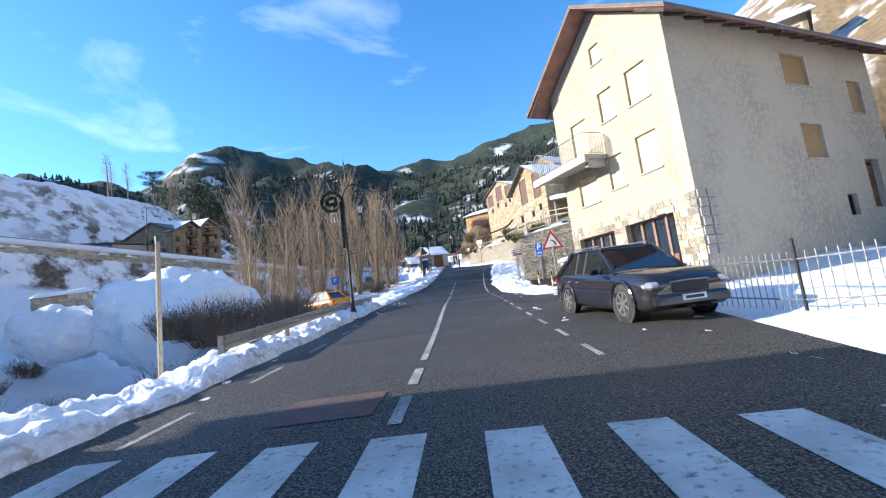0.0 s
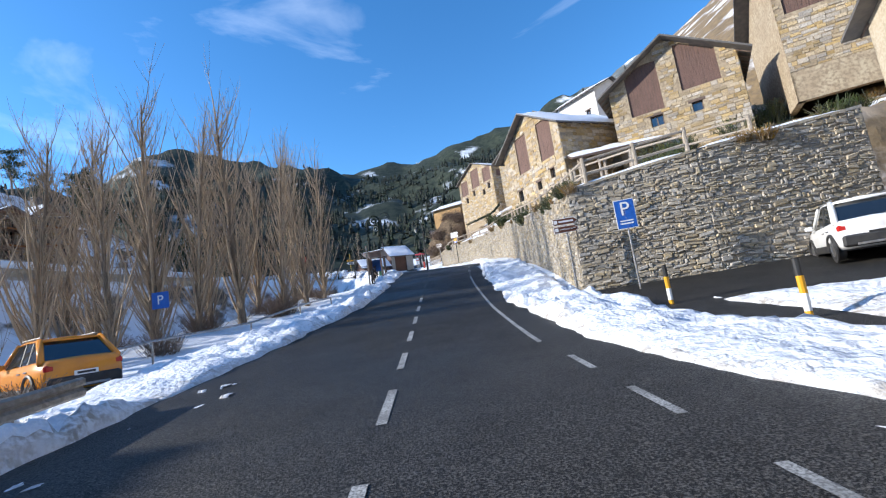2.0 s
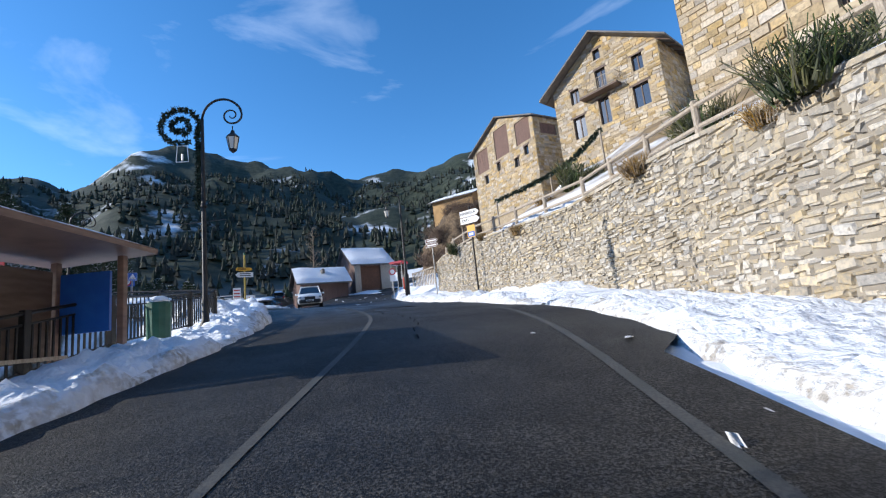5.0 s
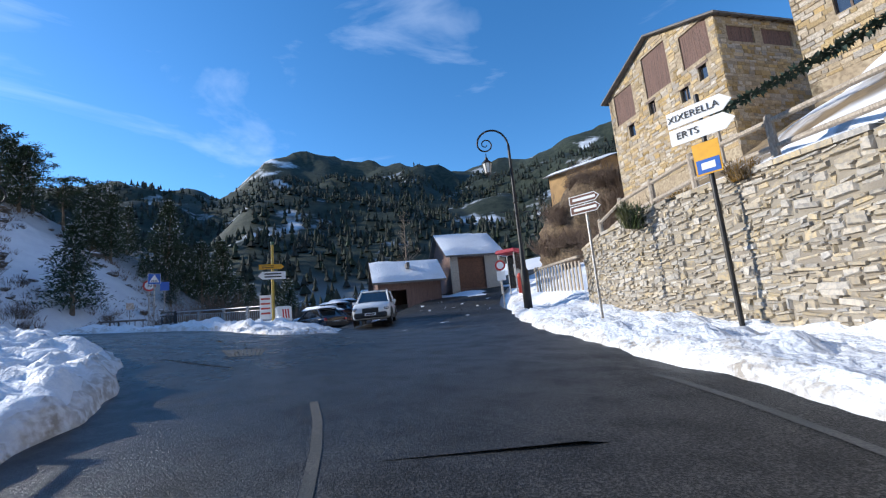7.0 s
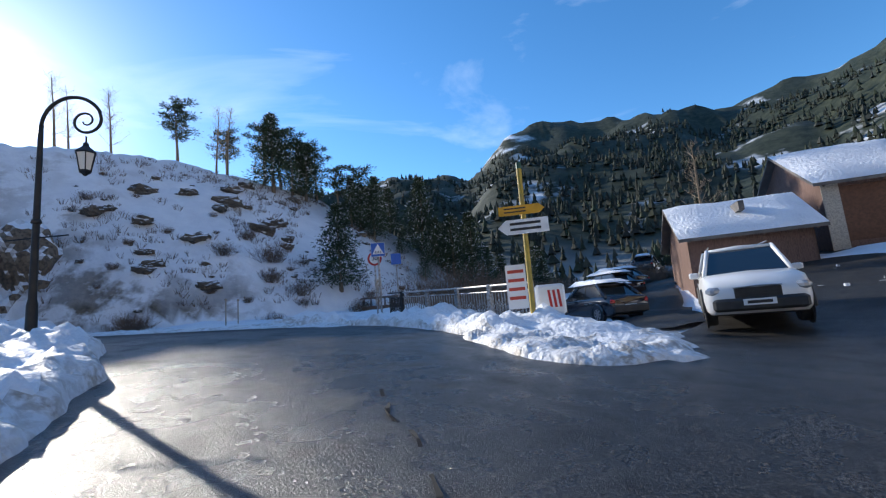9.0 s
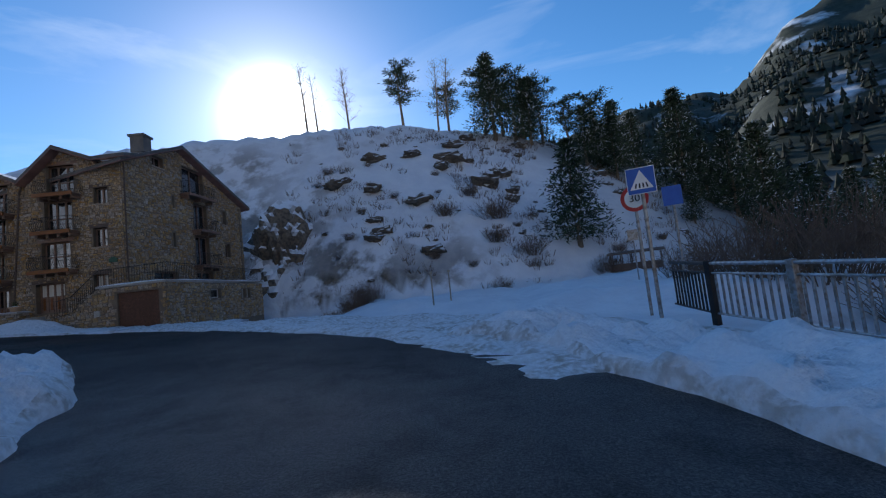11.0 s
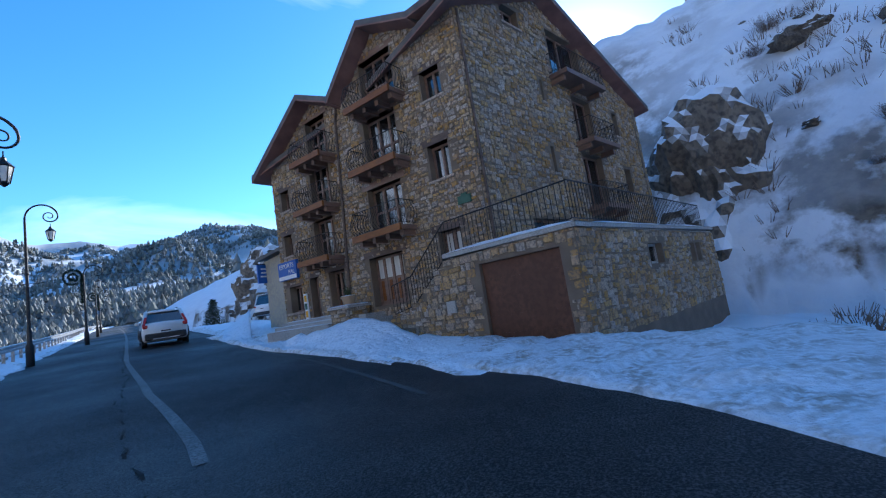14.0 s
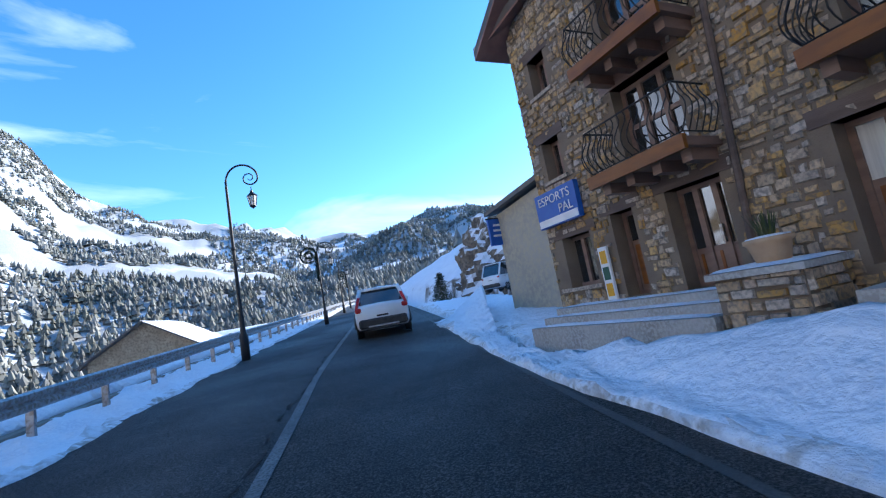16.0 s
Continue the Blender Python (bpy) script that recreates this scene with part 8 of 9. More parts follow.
# green garland hung along the path above the wall
gl = thing("festive_garland", "dark green garland sagging between posts above the wall", "garland")
gp = spline([(6.3, 81.8, 14.1), (8.1, 79.2, 14.25), (9.2, 75.9, 14.2), (9.8, 73.2, 14.6)], 0.12)
b, rg = Build(), random.Random(9)
for p in gp:
    for _ in range(16):
        d = Vector((rg.gauss(0, 1), rg.gauss(0, 1), rg.gauss(0, 1))).normalized()
        sd = d.cross(Vector((0.3, 0.5, 0.8))).normalized() * 0.05
        c = Vector([float(q) for q in p]) + d * 0.06
        b.add([c - sd, c + sd, c + d * rg.uniform(0.08, 0.2)], [(0, 1, 2)])
part("tinsel", b, GARLAND, gl)["kind"] = "stuff"
for p in (gp[0], gp[len(gp) // 2], gp[-1]):
    b = Build(); b.tube([(p[0], p[1], gz(p[0], p[1]) - 0.3), (p[0], p[1], p[2])], 0.05, 7); part("post", b, WOOD_GREY, gl)


# ---- cars ----
def loft(b, secs, k=0):
    """Closed rings joined in turn, with end caps."""
    n = len(secs[0])
    b.add([q for s in secs for q in s], [(i * n + j, i * n + (j + 1) % n, (i + 1) * n + (j + 1) % n, (i + 1) * n + j) for i in range(len(secs) - 1) for j in range(n)] + [tuple(range(n - 1, -1, -1)), tuple((len(secs) - 1) * n + j for j in range(n))], k)


def ring(x, zb, zt, w, tuck=0.06, crown=0.03):
    """A rounded cross-section of the lower body at x."""
    h = zt - zb
    return [(x, -w + tuck * 1.6, zb), (x, -w + tuck * 0.4, zb + 0.12 * h), (x, -w, zb + 0.4 * h), (x, -w + 0.01, zb + 0.66 * h), (x, -w + tuck, zb + 0.93 * h), (x, -w + tuck * 2.2, zt), (x, 0, zt + crown),
            (x, w - tuck * 2.2, zt), (x, w - tuck, zb + 0.93 * h), (x, w - 0.01, zb + 0.66 * h), (x, w, zb + 0.4 * h), (x, w - tuck * 0.4, zb + 0.12 * h), (x, w - tuck * 1.6, zb)]


def car(name, label, paint, L=4.4, W=1.84, H=1.62, hood=1.02, belt=1.0, clad=True, bonnet=1.05, cab=(0.30, 0.62, 2.95, 3.55), axle=(0.85, 3.45), wheel=0.34, tail="tall", boxy=0.0, grille=True, roof_m=None):
    """x runs from the nose (0) to the tail (L); the origin is at the middle of the ground."""
    t = thing(name, label, "car")
    hw = W / 2
    zb = 0.24
    b = Build()
    xs = [(0.0, 0.38, hood - 0.28, hw * 0.80), (0.10, 0.27, hood - 0.16, hw * 0.90), (0.38, zb, hood - 0.05, hw * 0.98), (bonnet, zb, hood + 0.02, hw), (bonnet + 0.25, zb, belt, hw), (L * 0.5, zb, belt + 0.02, hw),
          (L - 0.75, zb, belt + 0.05, hw), (L - 0.28, zb + 0.02, belt + 0.05, hw * 0.97), (L - 0.06, 0.30, belt + 0.02, hw * 0.91), (L, 0.36, belt - 0.04, hw * 0.86)]
    loft(b, [ring(*q) for q in xs])
    body = part("body", b, paint, t, "", True)
    # cabin: dark glazing with a painted roof and pillars
    x0, x1, x2, x3 = bonnet + cab[0] - 0.3, bonnet + cab[0] + cab[1], cab[2], cab[3]
    zr, zb2 = H - 0.05, belt - 0.03
    wb_, wr_ = hw - 0.10, hw - 0.27 + boxy
    def cab_ring(x, z, w):
        return (x, -w, z), (x, w, z)
    A0, A1 = cab_ring(x0, zb2, wb_)
    B0, B1 = cab_ring(x1, zr, wr_)
    C0, C1 = cab_ring(x2, zr, wr_)
    D0, D1 = cab_ring(x3, zb2, wb_)
    b = Build(); b.add([A0, A1, B1, B0], [(3, 2, 1, 0)]); part("windscreen", b, CARGLASS, t)
    b = Build(); b.add([D0, D1, C1, C0], [(0, 1, 2, 3)]); part("rear_window", b, CARGLASS, t)
    mid = (x1 + x2) / 2 - 0.1
    for s, (a, bb, c, d) in enumerate(((A0, B0, C0, D0), (A1, B1, C1, D1))):
        b = Build(); b.add([a, bb, c, d], [(0, 1, 2, 3) if s == 0 else (3, 2, 1, 0)]); part("side_window", b, CARGLASS, t)
        sg_ = -1 if s == 0 else 1
        for p, q, rp in ((a, bb, 0.045), (c, d, 0.075)):
            b = Build(); b.tube([Vector(p) + Vector((0, sg_ * 0.004, 0)), Vector(q) + Vector((0, sg_ * 0.004, 0))], rp, 8); part("pillar", b, paint, t, "", True)
        for xm in (mid,) if x3 - x0 < 2.9 else (mid, x2 - 0.35):
            b = Build(); b.tube([(xm + 0.05, sg_ * (wb_ - 0.012), zb2), (xm, sg_ * (wr_ - 0.012), zr)], 0.03, 6); part("pillar", b, PLASTIC, t)
        b = Build(); b.box((x1 - 0.25, sg_ * (hw + 0.07), belt + 0.06), (0.13, 0.2, 0.14), 0, 0, 0.03); part("wing_mirror", b, paint, t)
        b = Build(); b.box((mid + 0.25, sg_ * (hw - 0.005), belt - 0.18), (0.2, 0.03, 0.035), 0, 0, 0.01); part("door_handle", b, ALLOY, t); b = Build(); b.box((x2 - 0.15, sg_ * (hw - 0.005), belt - 0.16), (0.2, 0.03, 0.035), 0, 0, 0.01); part("door_handle", b, ALLOY, t)
        b = Build(); b.tube([(x1 + 0.1, sg_ * (wr_ - 0.05), zr + 0.09), (x2 - 0.1, sg_ * (wr_ - 0.05), zr + 0.09)], 0.018, 6); part("roof_rail", b, ALLOY, t)
        if clad:
            b = Build(); b.box((L / 2, sg_ * (hw - 0.012), 0.33), (L - 1.9, 0.05, 0.2), 0, 0, 0.02); part("sill_cladding", b, PLASTIC, t)
    b = Build()
    rf_ = [[(x, -w, z - 0.03), (x, -w + 0.05, z + 0.02), (x, 0, z + 0.055), (x, w - 0.05, z + 0.02), (x, w, z - 0.03), (x, 0, z - 0.03)] for x, w, z in ((x1 - 0.05, wr_ + 0.015, zr - 0.005), (x1 + 0.3, wr_ + 0.03, zr + 0.02), ((x1 + x2) / 2, wr_ + 0.035, zr + 0.03), (x2 - 0.1, wr_ + 0.03, zr + 0.01), (x2 + 0.12, wr_ + 0.01, zr - 0.02))]
    loft(b, rf_); part("roof", b, roof_m or paint, t, "", True)
    # wheels
    for xa in axle:
        for sg_ in (-1, 1):
            mw = Matrix.Translation((xa, sg_ * (hw - 0.11), wheel)) @ Matrix.Rotation(radians(90 * sg_), 4, "X")
            b = Build(); b.lathe([(wheel * 0.62, -0.1), (wheel * 0.93, -0.105), (wheel, -0.06), (wheel, 0.06), (wheel * 0.93, 0.105), (wheel * 0.62, 0.1)], 22, m=mw); wh = part("wheel", b, RUBBER, t, "black tyre", True)
            b = Build()
            b.lathe([(wheel * 0.64, -0.09), (wheel * 0.64, -0.112), (wheel * 0.58, -0.11), (wheel * 0.56, -0.05)], 22, m=mw)
            for k in range(7):
                b.box((0.34 * wheel, 0, -0.095), (0.52 * wheel, 0.055, 0.03), 0, m=mw @ Matrix.Rotation(6.28319 * k / 7, 4, "Z"))
            b.lathe([(0.07, -0.11), (0.02, -0.115)], 10, m=mw)
            part("rim", b, ALLOY, wh)
            b = Build(); arch = [(xa + (wheel + 0.06) * math.cos(a), sg_ * (hw - 0.005), wheel + (wheel + 0.06) * math.sin(a)) for a in np.linspace(-0.1, 3.24, 18)]
            b.tube(arch, 0.045, 6); part("wheel_arch", b, PLASTIC if clad else paint, t)
            b = Build(); b.lathe([(wheel + 0.05, -0.02), (wheel + 0.05, 0.015)], 20, m=Matrix.Translation((xa, sg_ * (hw - 0.028), wheel)) @ Matrix.Rotation(radians(90 * sg_), 4, "X")); part("wheel_well", b, PLASTIC, t)
    # nose
    b = Build(); b.box((0.03, 0, 0.44), (0.22, W * 0.84, 0.24), 0, 0, 0.05); part("front_bumper", b, PLASTIC if clad else paint, t)
    if grille:
        b = Build(); b.box((0.02, 0, hood - 0.36), (0.07, W * 0.42, 0.22), 0, 0, 0.02)
        for k in range(4):
            b.box((-0.02, 0, hood - 0.44 + 0.055 * k), (0.02, W * 0.40, 0.014))
        part("grille", b, PLASTIC, t)
        b = Build(); b.tube([(-0.005, -W * 0.215, hood - 0.25), (-0.02, 0, hood - 0.235), (-0.005, W * 0.215, hood - 0.25)], 0.013, 6); part("grille_trim", b, ALLOY, t)
    for sg_ in (-1, 1):
        b = Build(); b.box((0.13, sg_ * W * 0.365, hood - 0.29), (0.26, W * 0.19, 0.155), 0.5 * sg_, 0, 0.05); part("headlight", b, LAMP_CLEAR, t)
        b = Build()
        if tail == "tall":
            b.box((L - 0.05, sg_ * W * 0.415, belt - 0.10), (0.16, 0.2, 0.16), 0, 0, 0.03)
            b.hexa([(L - 0.16, sg_ * (W * 0.44) - 0.05, belt - 0.03), (L - 0.02, sg_ * W * 0.44 - 0.05, belt - 0.03), (L - 0.02, sg_ * W * 0.44 + 0.05, belt - 0.03), (L - 0.16, sg_ * W * 0.44 + 0.05, belt - 0.03),
                    (L - 0.42, sg_ * (W * 0.38) - 0.05, belt + 0.33), (L - 0.30, sg_ * W * 0.38 - 0.05, belt + 0.33), (L - 0.30, sg_ * W * 0.38 + 0.05, belt + 0.33), (L - 0.42, sg_ * W * 0.38 + 0.05, belt + 0.33)])
        else:
            b.box((L - 0.05, sg_ * W * 0.40, belt - 0.16), (0.12, 0.2, 0.17), 0, 0, 0.04)
        part("tail_light", b, LAMP_RED, t)
    b = Build(); b.box((L - 0.03, 0, 0.46), (0.22, W * 0.86, 0.30), 0, 0, 0.05); part("rear_bumper", b, PLASTIC, t)
    if clad:
        b = Build(); b.box((L + 0.075, 0, 0.36), (0.03, W * 0.55, 0.06), 0, 0, 0.01); part("skid_plate", b, ALLOY, t)
    for x, z in ((-0.09, 0.48), (L + 0.03, belt - 0.34)):
        b = Build(); b.box((x, 0, z), (0.02, 0.5, 0.115)); pl_ = part("number_plate", b, SIGN_WHITE, t)
        b = Build()
        b.box((x + (0.013 if x > 0 else -0.013), 0, z), (0.006, 0.38, 0.055)); part("plate_bar", b, SIGN_BLACK, pl_)
    b = Build(); b.box((L * 0.5, 0, 0.3), (L - 0.7, W - 0.35, 0.16)); part("floor_pan", b, PLASTIC, t)
    if tail == "tall":
        b = Build(); b.box((L - 0.02, 0, belt - 0.12), (0.03, W * 0.3, 0.02)); part("badge_bar", b, ALLOY, t)
    return t, L


def place_car(made, x, y, heading, z=None, pitch=0.0):
    """heading: the direction of the nose in degrees, anticlockwise from +x."""
    t, L = made
    z = gz(x, y) if z is None else z
    t.matrix_basis = Matrix.Translation((x, y, z)) @ Matrix.Rotation(radians(heading + 180), 4, "Z") @ Matrix.Rotation(radians(pitch), 4, "Y") @ Matrix.Translation((-L / 2, 0, 0))
    return t


def road_z(x, y):
    return float(road_near(x, y)[2][0])


place_car(car("parked_suv", "dark grey luxury SUV parked beside the road", PAINT_GREY, 4.7, 1.9, 1.66, 1.04, 1.04, False, 1.3, (0.2, 0.62, 3.6, 4.45), (0.9, 3.7), 0.40, "low"), 4.2, 11.15, -80, road_z(0, 11.1) - 0.06, -4)
place_car(car("orange_suv", "orange compact SUV parked on the lay-by", PAINT_ORANGE, 4.2, 1.8, 1.62, 1.02, 1.0, True, 1.1, (0.2, 0.45, 3.3, 3.95), (0.85, 3.4), 0.34, "low"), -10.6, 33.9, 146)
place_car(car("white_hatchback", "small boxy white car parked by the stone wall", PAINT_WHITE, 3.6, 1.65, 1.58, 0.98, 0.96, True, 0.85, (0.2, 0.4, 2.95, 3.4), (0.65, 3.0), 0.31, "low", 0.06), 12.0, 33.1, 58, gz(12.0, 33.1) + 0.2)
place_car(car("white_suv", "white compact SUV with tall red tail lights on the road", PAINT_WHITE, 4.3, 1.84, 1.62, 1.02, 1.02, True, 1.1, (0.2, 0.5, 3.45, 4.12), (0.85, 3.5), 0.35, "tall"), -42.3, 53.4, 241, road_z(-42.3, 53.4), 3)
place_car(car("white_estate", "old white estate car with black bumpers at the junction", PAINT_WHITE, 4.3, 1.76, 1.62, 1.0, 0.98, True, 1.15, (0.3, 0.6, 3.6, 4.15), (0.85, 3.4), 0.33, "low"), -7.5, 88.6, -75, side_z(-7.5, 88.6) + 0.02, -2)
for k, (x, y, hd) in enumerate(((-61.5, 41.5, 190), (-64.2, 40.0, 195))):
    place_car(car("white_van", "white panel van parked by the rocks", PAINT_WHITE, 4.9, 1.95, 2.3, 1.15, 1.25, False, 0.95, (0.2, 0.75, 4.3, 4.8), (0.9, 4.0), 0.33, "low", 0.12), x, y, hd, 12.95)
for k, (x, y, hd) in enumerate(((-13.6, 94.0, 150), (-15.2, 98.2, 155), (-16.6, 102.0, 160), (-17.6, 105.6, 165), (-18.6, 115.0, 100))):
    cc = car("snowed_car", "dark parked car under a lid of snow", PAINT_GREY, 4.2, 1.76, 1.46, 0.9, 0.9, False, 1.1, (0.3, 0.6, 3.2, 3.9), (0.8, 3.4), 0.31, "low")
    t = place_car(cc, x, y, hd)
    snow_on((1.2, -0.62, 1.47), (3.6, -0.62, 1.47), (3.6, 0.62, 1.47), (1.2, 0.62, 1.47), t, 0.2, k, 8, 6, name="roof_snow")
    snow_on((0.15, -0.7, 0.94), (1.2, -0.7, 0.98), (1.2, 0.7, 0.98), (0.15, 0.7, 0.94), t, 0.16, k + 4, 8, 6, name="bonnet_snow")

# ---- trees, bushes and rocks ----
def limb(b, r, p, d, length, rad, n=4, sides=3, bend=0.15, up=0.0, k=0):
    pts, rs = [Vector(p)], [rad]
    d = Vector(d).normalized()
    for i in range(n):
        d = (d + Vector((r.uniform(-bend, bend), r.uniform(-bend, bend), r.uniform(-bend, bend) + up))).normalized()
        pts.append(pts[-1] + d * (length / n))
        rs.append(max(0.006, rad * (1 - (i + 1) / n * 0.88)))
    b.tube(pts, rs, sides, k, False)
    return pts


def poplar(seed, h):
    r = random.Random(seed)
    t = thing("poplar_tree", "tall bare poplar with upswept branches", "tree", "roadside poplars")
    b = Build()
    main = limb(b, r, (0, 0, -0.5), (0, 0, 1), h * 0.88, 0.22, 9, 7, 0.05, 0.1)
    part("trunk", b, BARK, t, "furrowed grey-brown trunk", True)
    b, tw = Build(), Build()
    for i in range(62):
        z = r.uniform(0.06, 0.95) ** 1.15
        a = r.uniform(0, 6.283)
        k = min(8, int(z * 9))
        p = main[k].lerp(main[k + 1], z * 9 - k)
        spread = r.uniform(0.18, 0.5)
        L = h * r.uniform(0.22, 0.5) * (1.12 - 0.72 * z)
        pts = limb(b, r, p, (math.cos(a) * spread * 1.6, math.sin(a) * spread * 1.6, 1), L, 0.034 + 0.065 * (1 - z) * r.random(), 6, 4, 0.06, 0.14)
        for _ in range(8):
            q = r.choice(pts[1:-1])
            aa = r.uniform(0, 6.283)
            limb(tw, r, q, (math.cos(aa) * 0.55, math.sin(aa) * 0.55, 1), r.uniform(0.6, 1.9), 0.011, 3, 3, 0.14, 0.12)
    for _ in range(110):
        a, z = r.uniform(0, 6.283), r.uniform(0.2, 4.0)
        k = min(8, int(z / h * 9))
        limb(tw, r, main[k].lerp(main[k + 1], 0.5) - Vector((0, 0, r.uniform(0, 0.6))), (math.cos(a), math.sin(a), 0.9), r.uniform(0.5, 1.6), 0.012, 3, 3, 0.25, 0.1)
    part("limb_crown", b, TWIG, t, "upswept bare limbs")
    part("twig_crown", tw, TWIG, t, "fine bare twigs")["kind"] = "stuff"
    return t


def conifer(seed, h, kind="fir"):
    r = random.Random(seed)
    t = thing("conifer_tree", "dark evergreen conifer dusted with snow" if kind == "fir" else "tall pine with a bare lower trunk", "tree", "hill conifers")
    b = Build()
    main = limb(b, r, (0, 0, -0.6), (0, 0, 1), h * 0.97, h * 0.02 + 0.06, 8, 7, 0.03, 0.1)
    lo = 0.10 if kind == "fir" else 0.42
    for i in range(int(26 + h * 2)):
        z = r.uniform(lo, 0.96)
        a = r.uniform(0, 6.283)
        k = min(7, int(z * 8))
        wid = (1.02 - z) * 0.26 * h if kind == "fir" else (0.25 + 0.9 * math.sin(3.0 * min(1, (z - lo) / (1 - lo)))) * 0.15 * h
        limb(b, r, main[k].lerp(main[k + 1], z * 8 - k), (math.cos(a), math.sin(a), 0.05 if kind == "fir" else 0.35), max(0.4, wid), 0.03, 3, 3, 0.1)
    part("trunk", b, BARK, t, "", True)
    b, sn = Build(), Build()
    pads = []
    if kind == "pine":
        for i in range(15):
            z = lo + (1.0 - lo) * (i + r.random()) / 15
            k = (z - lo) / (1 - lo)
            wid = h * (0.10 + 0.17 * math.sin(2.6 * min(1, k + 0.12))) * r.uniform(0.55, 1.2)
            a = i * 2.4 + r.uniform(-0.5, 0.5)
            for q in (0.35, 0.7, 1.0):
                pads.append((Vector((math.cos(a) * wid * q, math.sin(a) * wid * q, z * h + 0.3 * wid * q)), 0.085 * h * r.uniform(0.7, 1.2) * (1.1 - 0.4 * k), 75))
        pads.append((Vector((0, 0, 0.97 * h)), 0.07 * h, 80))
    else:
        for i in range(int(9 + h)):
            z = lo + (1 - lo) * (i + 0.5) / int(9 + h)
            wid = (1.08 - z) * 0.44 * h * r.uniform(0.75, 1.2)
            n = 7 if z < 0.6 else 5
            for j in range(n):
                a = 6.283 * (j + r.uniform(-0.3, 0.3)) / n + i * 0.7
                w = wid * r.uniform(0.65, 1.2)
                for q in (0.25, 0.55, 0.9):
                    pads.append((Vector((math.cos(a) * w * q, math.sin(a) * w * q, z * h - 0.28 * w * q * q)), (0.10 + 0.10 * (1 - q)) * max(0.5, w) + 0.22, 20))
    for c, s, n in pads:
        for _ in range(n):
            u = Vector((r.gauss(0, 1), r.gauss(0, 1), r.gauss(0, 0.55))) * 0.55 * s
            d = (u.normalized() + Vector((c.x, c.y, 0)).normalized() * 0.4 + Vector((0, 0, 0.25 if kind == "pine" else -0.1)) + Vector((r.uniform(-1, 1), r.uniform(-1, 1), r.uniform(-1, 1))) * 0.5).normalized()
            L = r.uniform(0.16, 0.34) * (0.7 + 0.05 * h)
            w = d.cross(Vector((r.uniform(-1, 1), r.uniform(-1, 1), 0.6))).normalized() * L * 0.17
            p = c + u
            (sn if u.z > 0.3 * s and r.random() < (0.35 if kind == "fir" else 0.12) else b).add([p - d * L * 0.3, p + w, p + d * L, p - w], [(0, 1, 2, 3)])
    part("snow_dusting", sn, SNOW, t, "thin snow on the branches")["kind"] = "stuff"
    part("crown", b, NEEDLE, t, "ragged dark green needle crown")["kind"] = "stuff"
    return t


def bush(seed, h, m=TWIG_DARK, n=150, label="dense bare leafless bush in the snow"):
    r = random.Random(seed)
    t = thing("bare_bush", label, "bush", "bare bushes")
    b = Build()
    for _ in range(n):
        a, s = r.uniform(0, 6.283), r.uniform(0, 0.5) * h
        pts = limb(b, r, (math.cos(a) * s, math.sin(a) * s, -0.15), (math.cos(a) * r.uniform(0.1, 0.9), math.sin(a) * r.uniform(0.1, 0.9), 1), h * r.uniform(0.45, 1.0), 0.013, 4, 3, 0.22)
        for _ in range(3):
            limb(b, r, r.choice(pts[1:-1]), (r.uniform(-1, 1), r.uniform(-1, 1), 0.8), h * r.uniform(0.15, 0.4), 0.006, 2, 3, 0.3)
    part("twig_crown", b, m, t)["kind"] = "stuff"
    return t


def bare_tree(seed, h, label="slender bare birch on the ridge"):
    r = random.Random(seed)
    t = thing("bare_tree", label, "tree", "bare trees")
    b = Build()
    main = limb(b, r, (0, 0, -0.4), (r.uniform(-0.1, 0.1), r.uniform(-0.1, 0.1), 1), h, 0.09 + 0.006 * h, 8, 6, 0.05, 0.05)
    part("trunk", b, BARK, t, "", True)
    b = Build()
    for _ in range(46):
        z = r.uniform(0.25, 0.95)
        k = min(7, int(z * 8))
        a = r.uniform(0, 6.283)
        pts = limb(b, r, main[k].lerp(main[k + 1], z * 8 - k), (math.cos(a), math.sin(a), r.uniform(0.5, 1.3)), h * r.uniform(0.12, 0.3) * (1.25 - z), 0.022, 4, 3, 0.16)
        for _ in range(6):
            limb(b, r, r.choice(pts[1:]), (r.uniform(-1, 1), r.uniform(-1, 1), r.uniform(0, 1)), r.uniform(0.3, 0.9), 0.007, 2, 3, 0.25)
    part("twig_crown", b, TWIG, t)["kind"] = "stuff"
    return t


def rock(seed, m=ROCK, sub=3, fine=0.0):
    bm = bmesh.new()
    bmesh.ops.create_icosphere(bm, subdivisions=sub, radius=1.0)
    for v in bm.verts:
        n = v.co.normalized()
        q = n * 1.7 + Vector((seed * 7.1, 0, 0))
        f = 1 + 0.42 * noise.fractal(q, 0.8, 2.0, 4) + 0.25 * (abs(noise.noise(q * 1.7)) - 0.2) + fine * noise.fractal(q * 4.0, 0.7, 2.1, 5)
        v.co = Vector((n.x * f, n.y * f * 0.8, n.z * f * 0.45))
    me = bpy.data.meshes.new("rock")
    bm.to_mesh(me)
    bm.free()
    me.materials.append(m)
    return tagged(new("rock_outcrop", me), "dark rock outcrop showing through snow", "rock", "hill rocks")


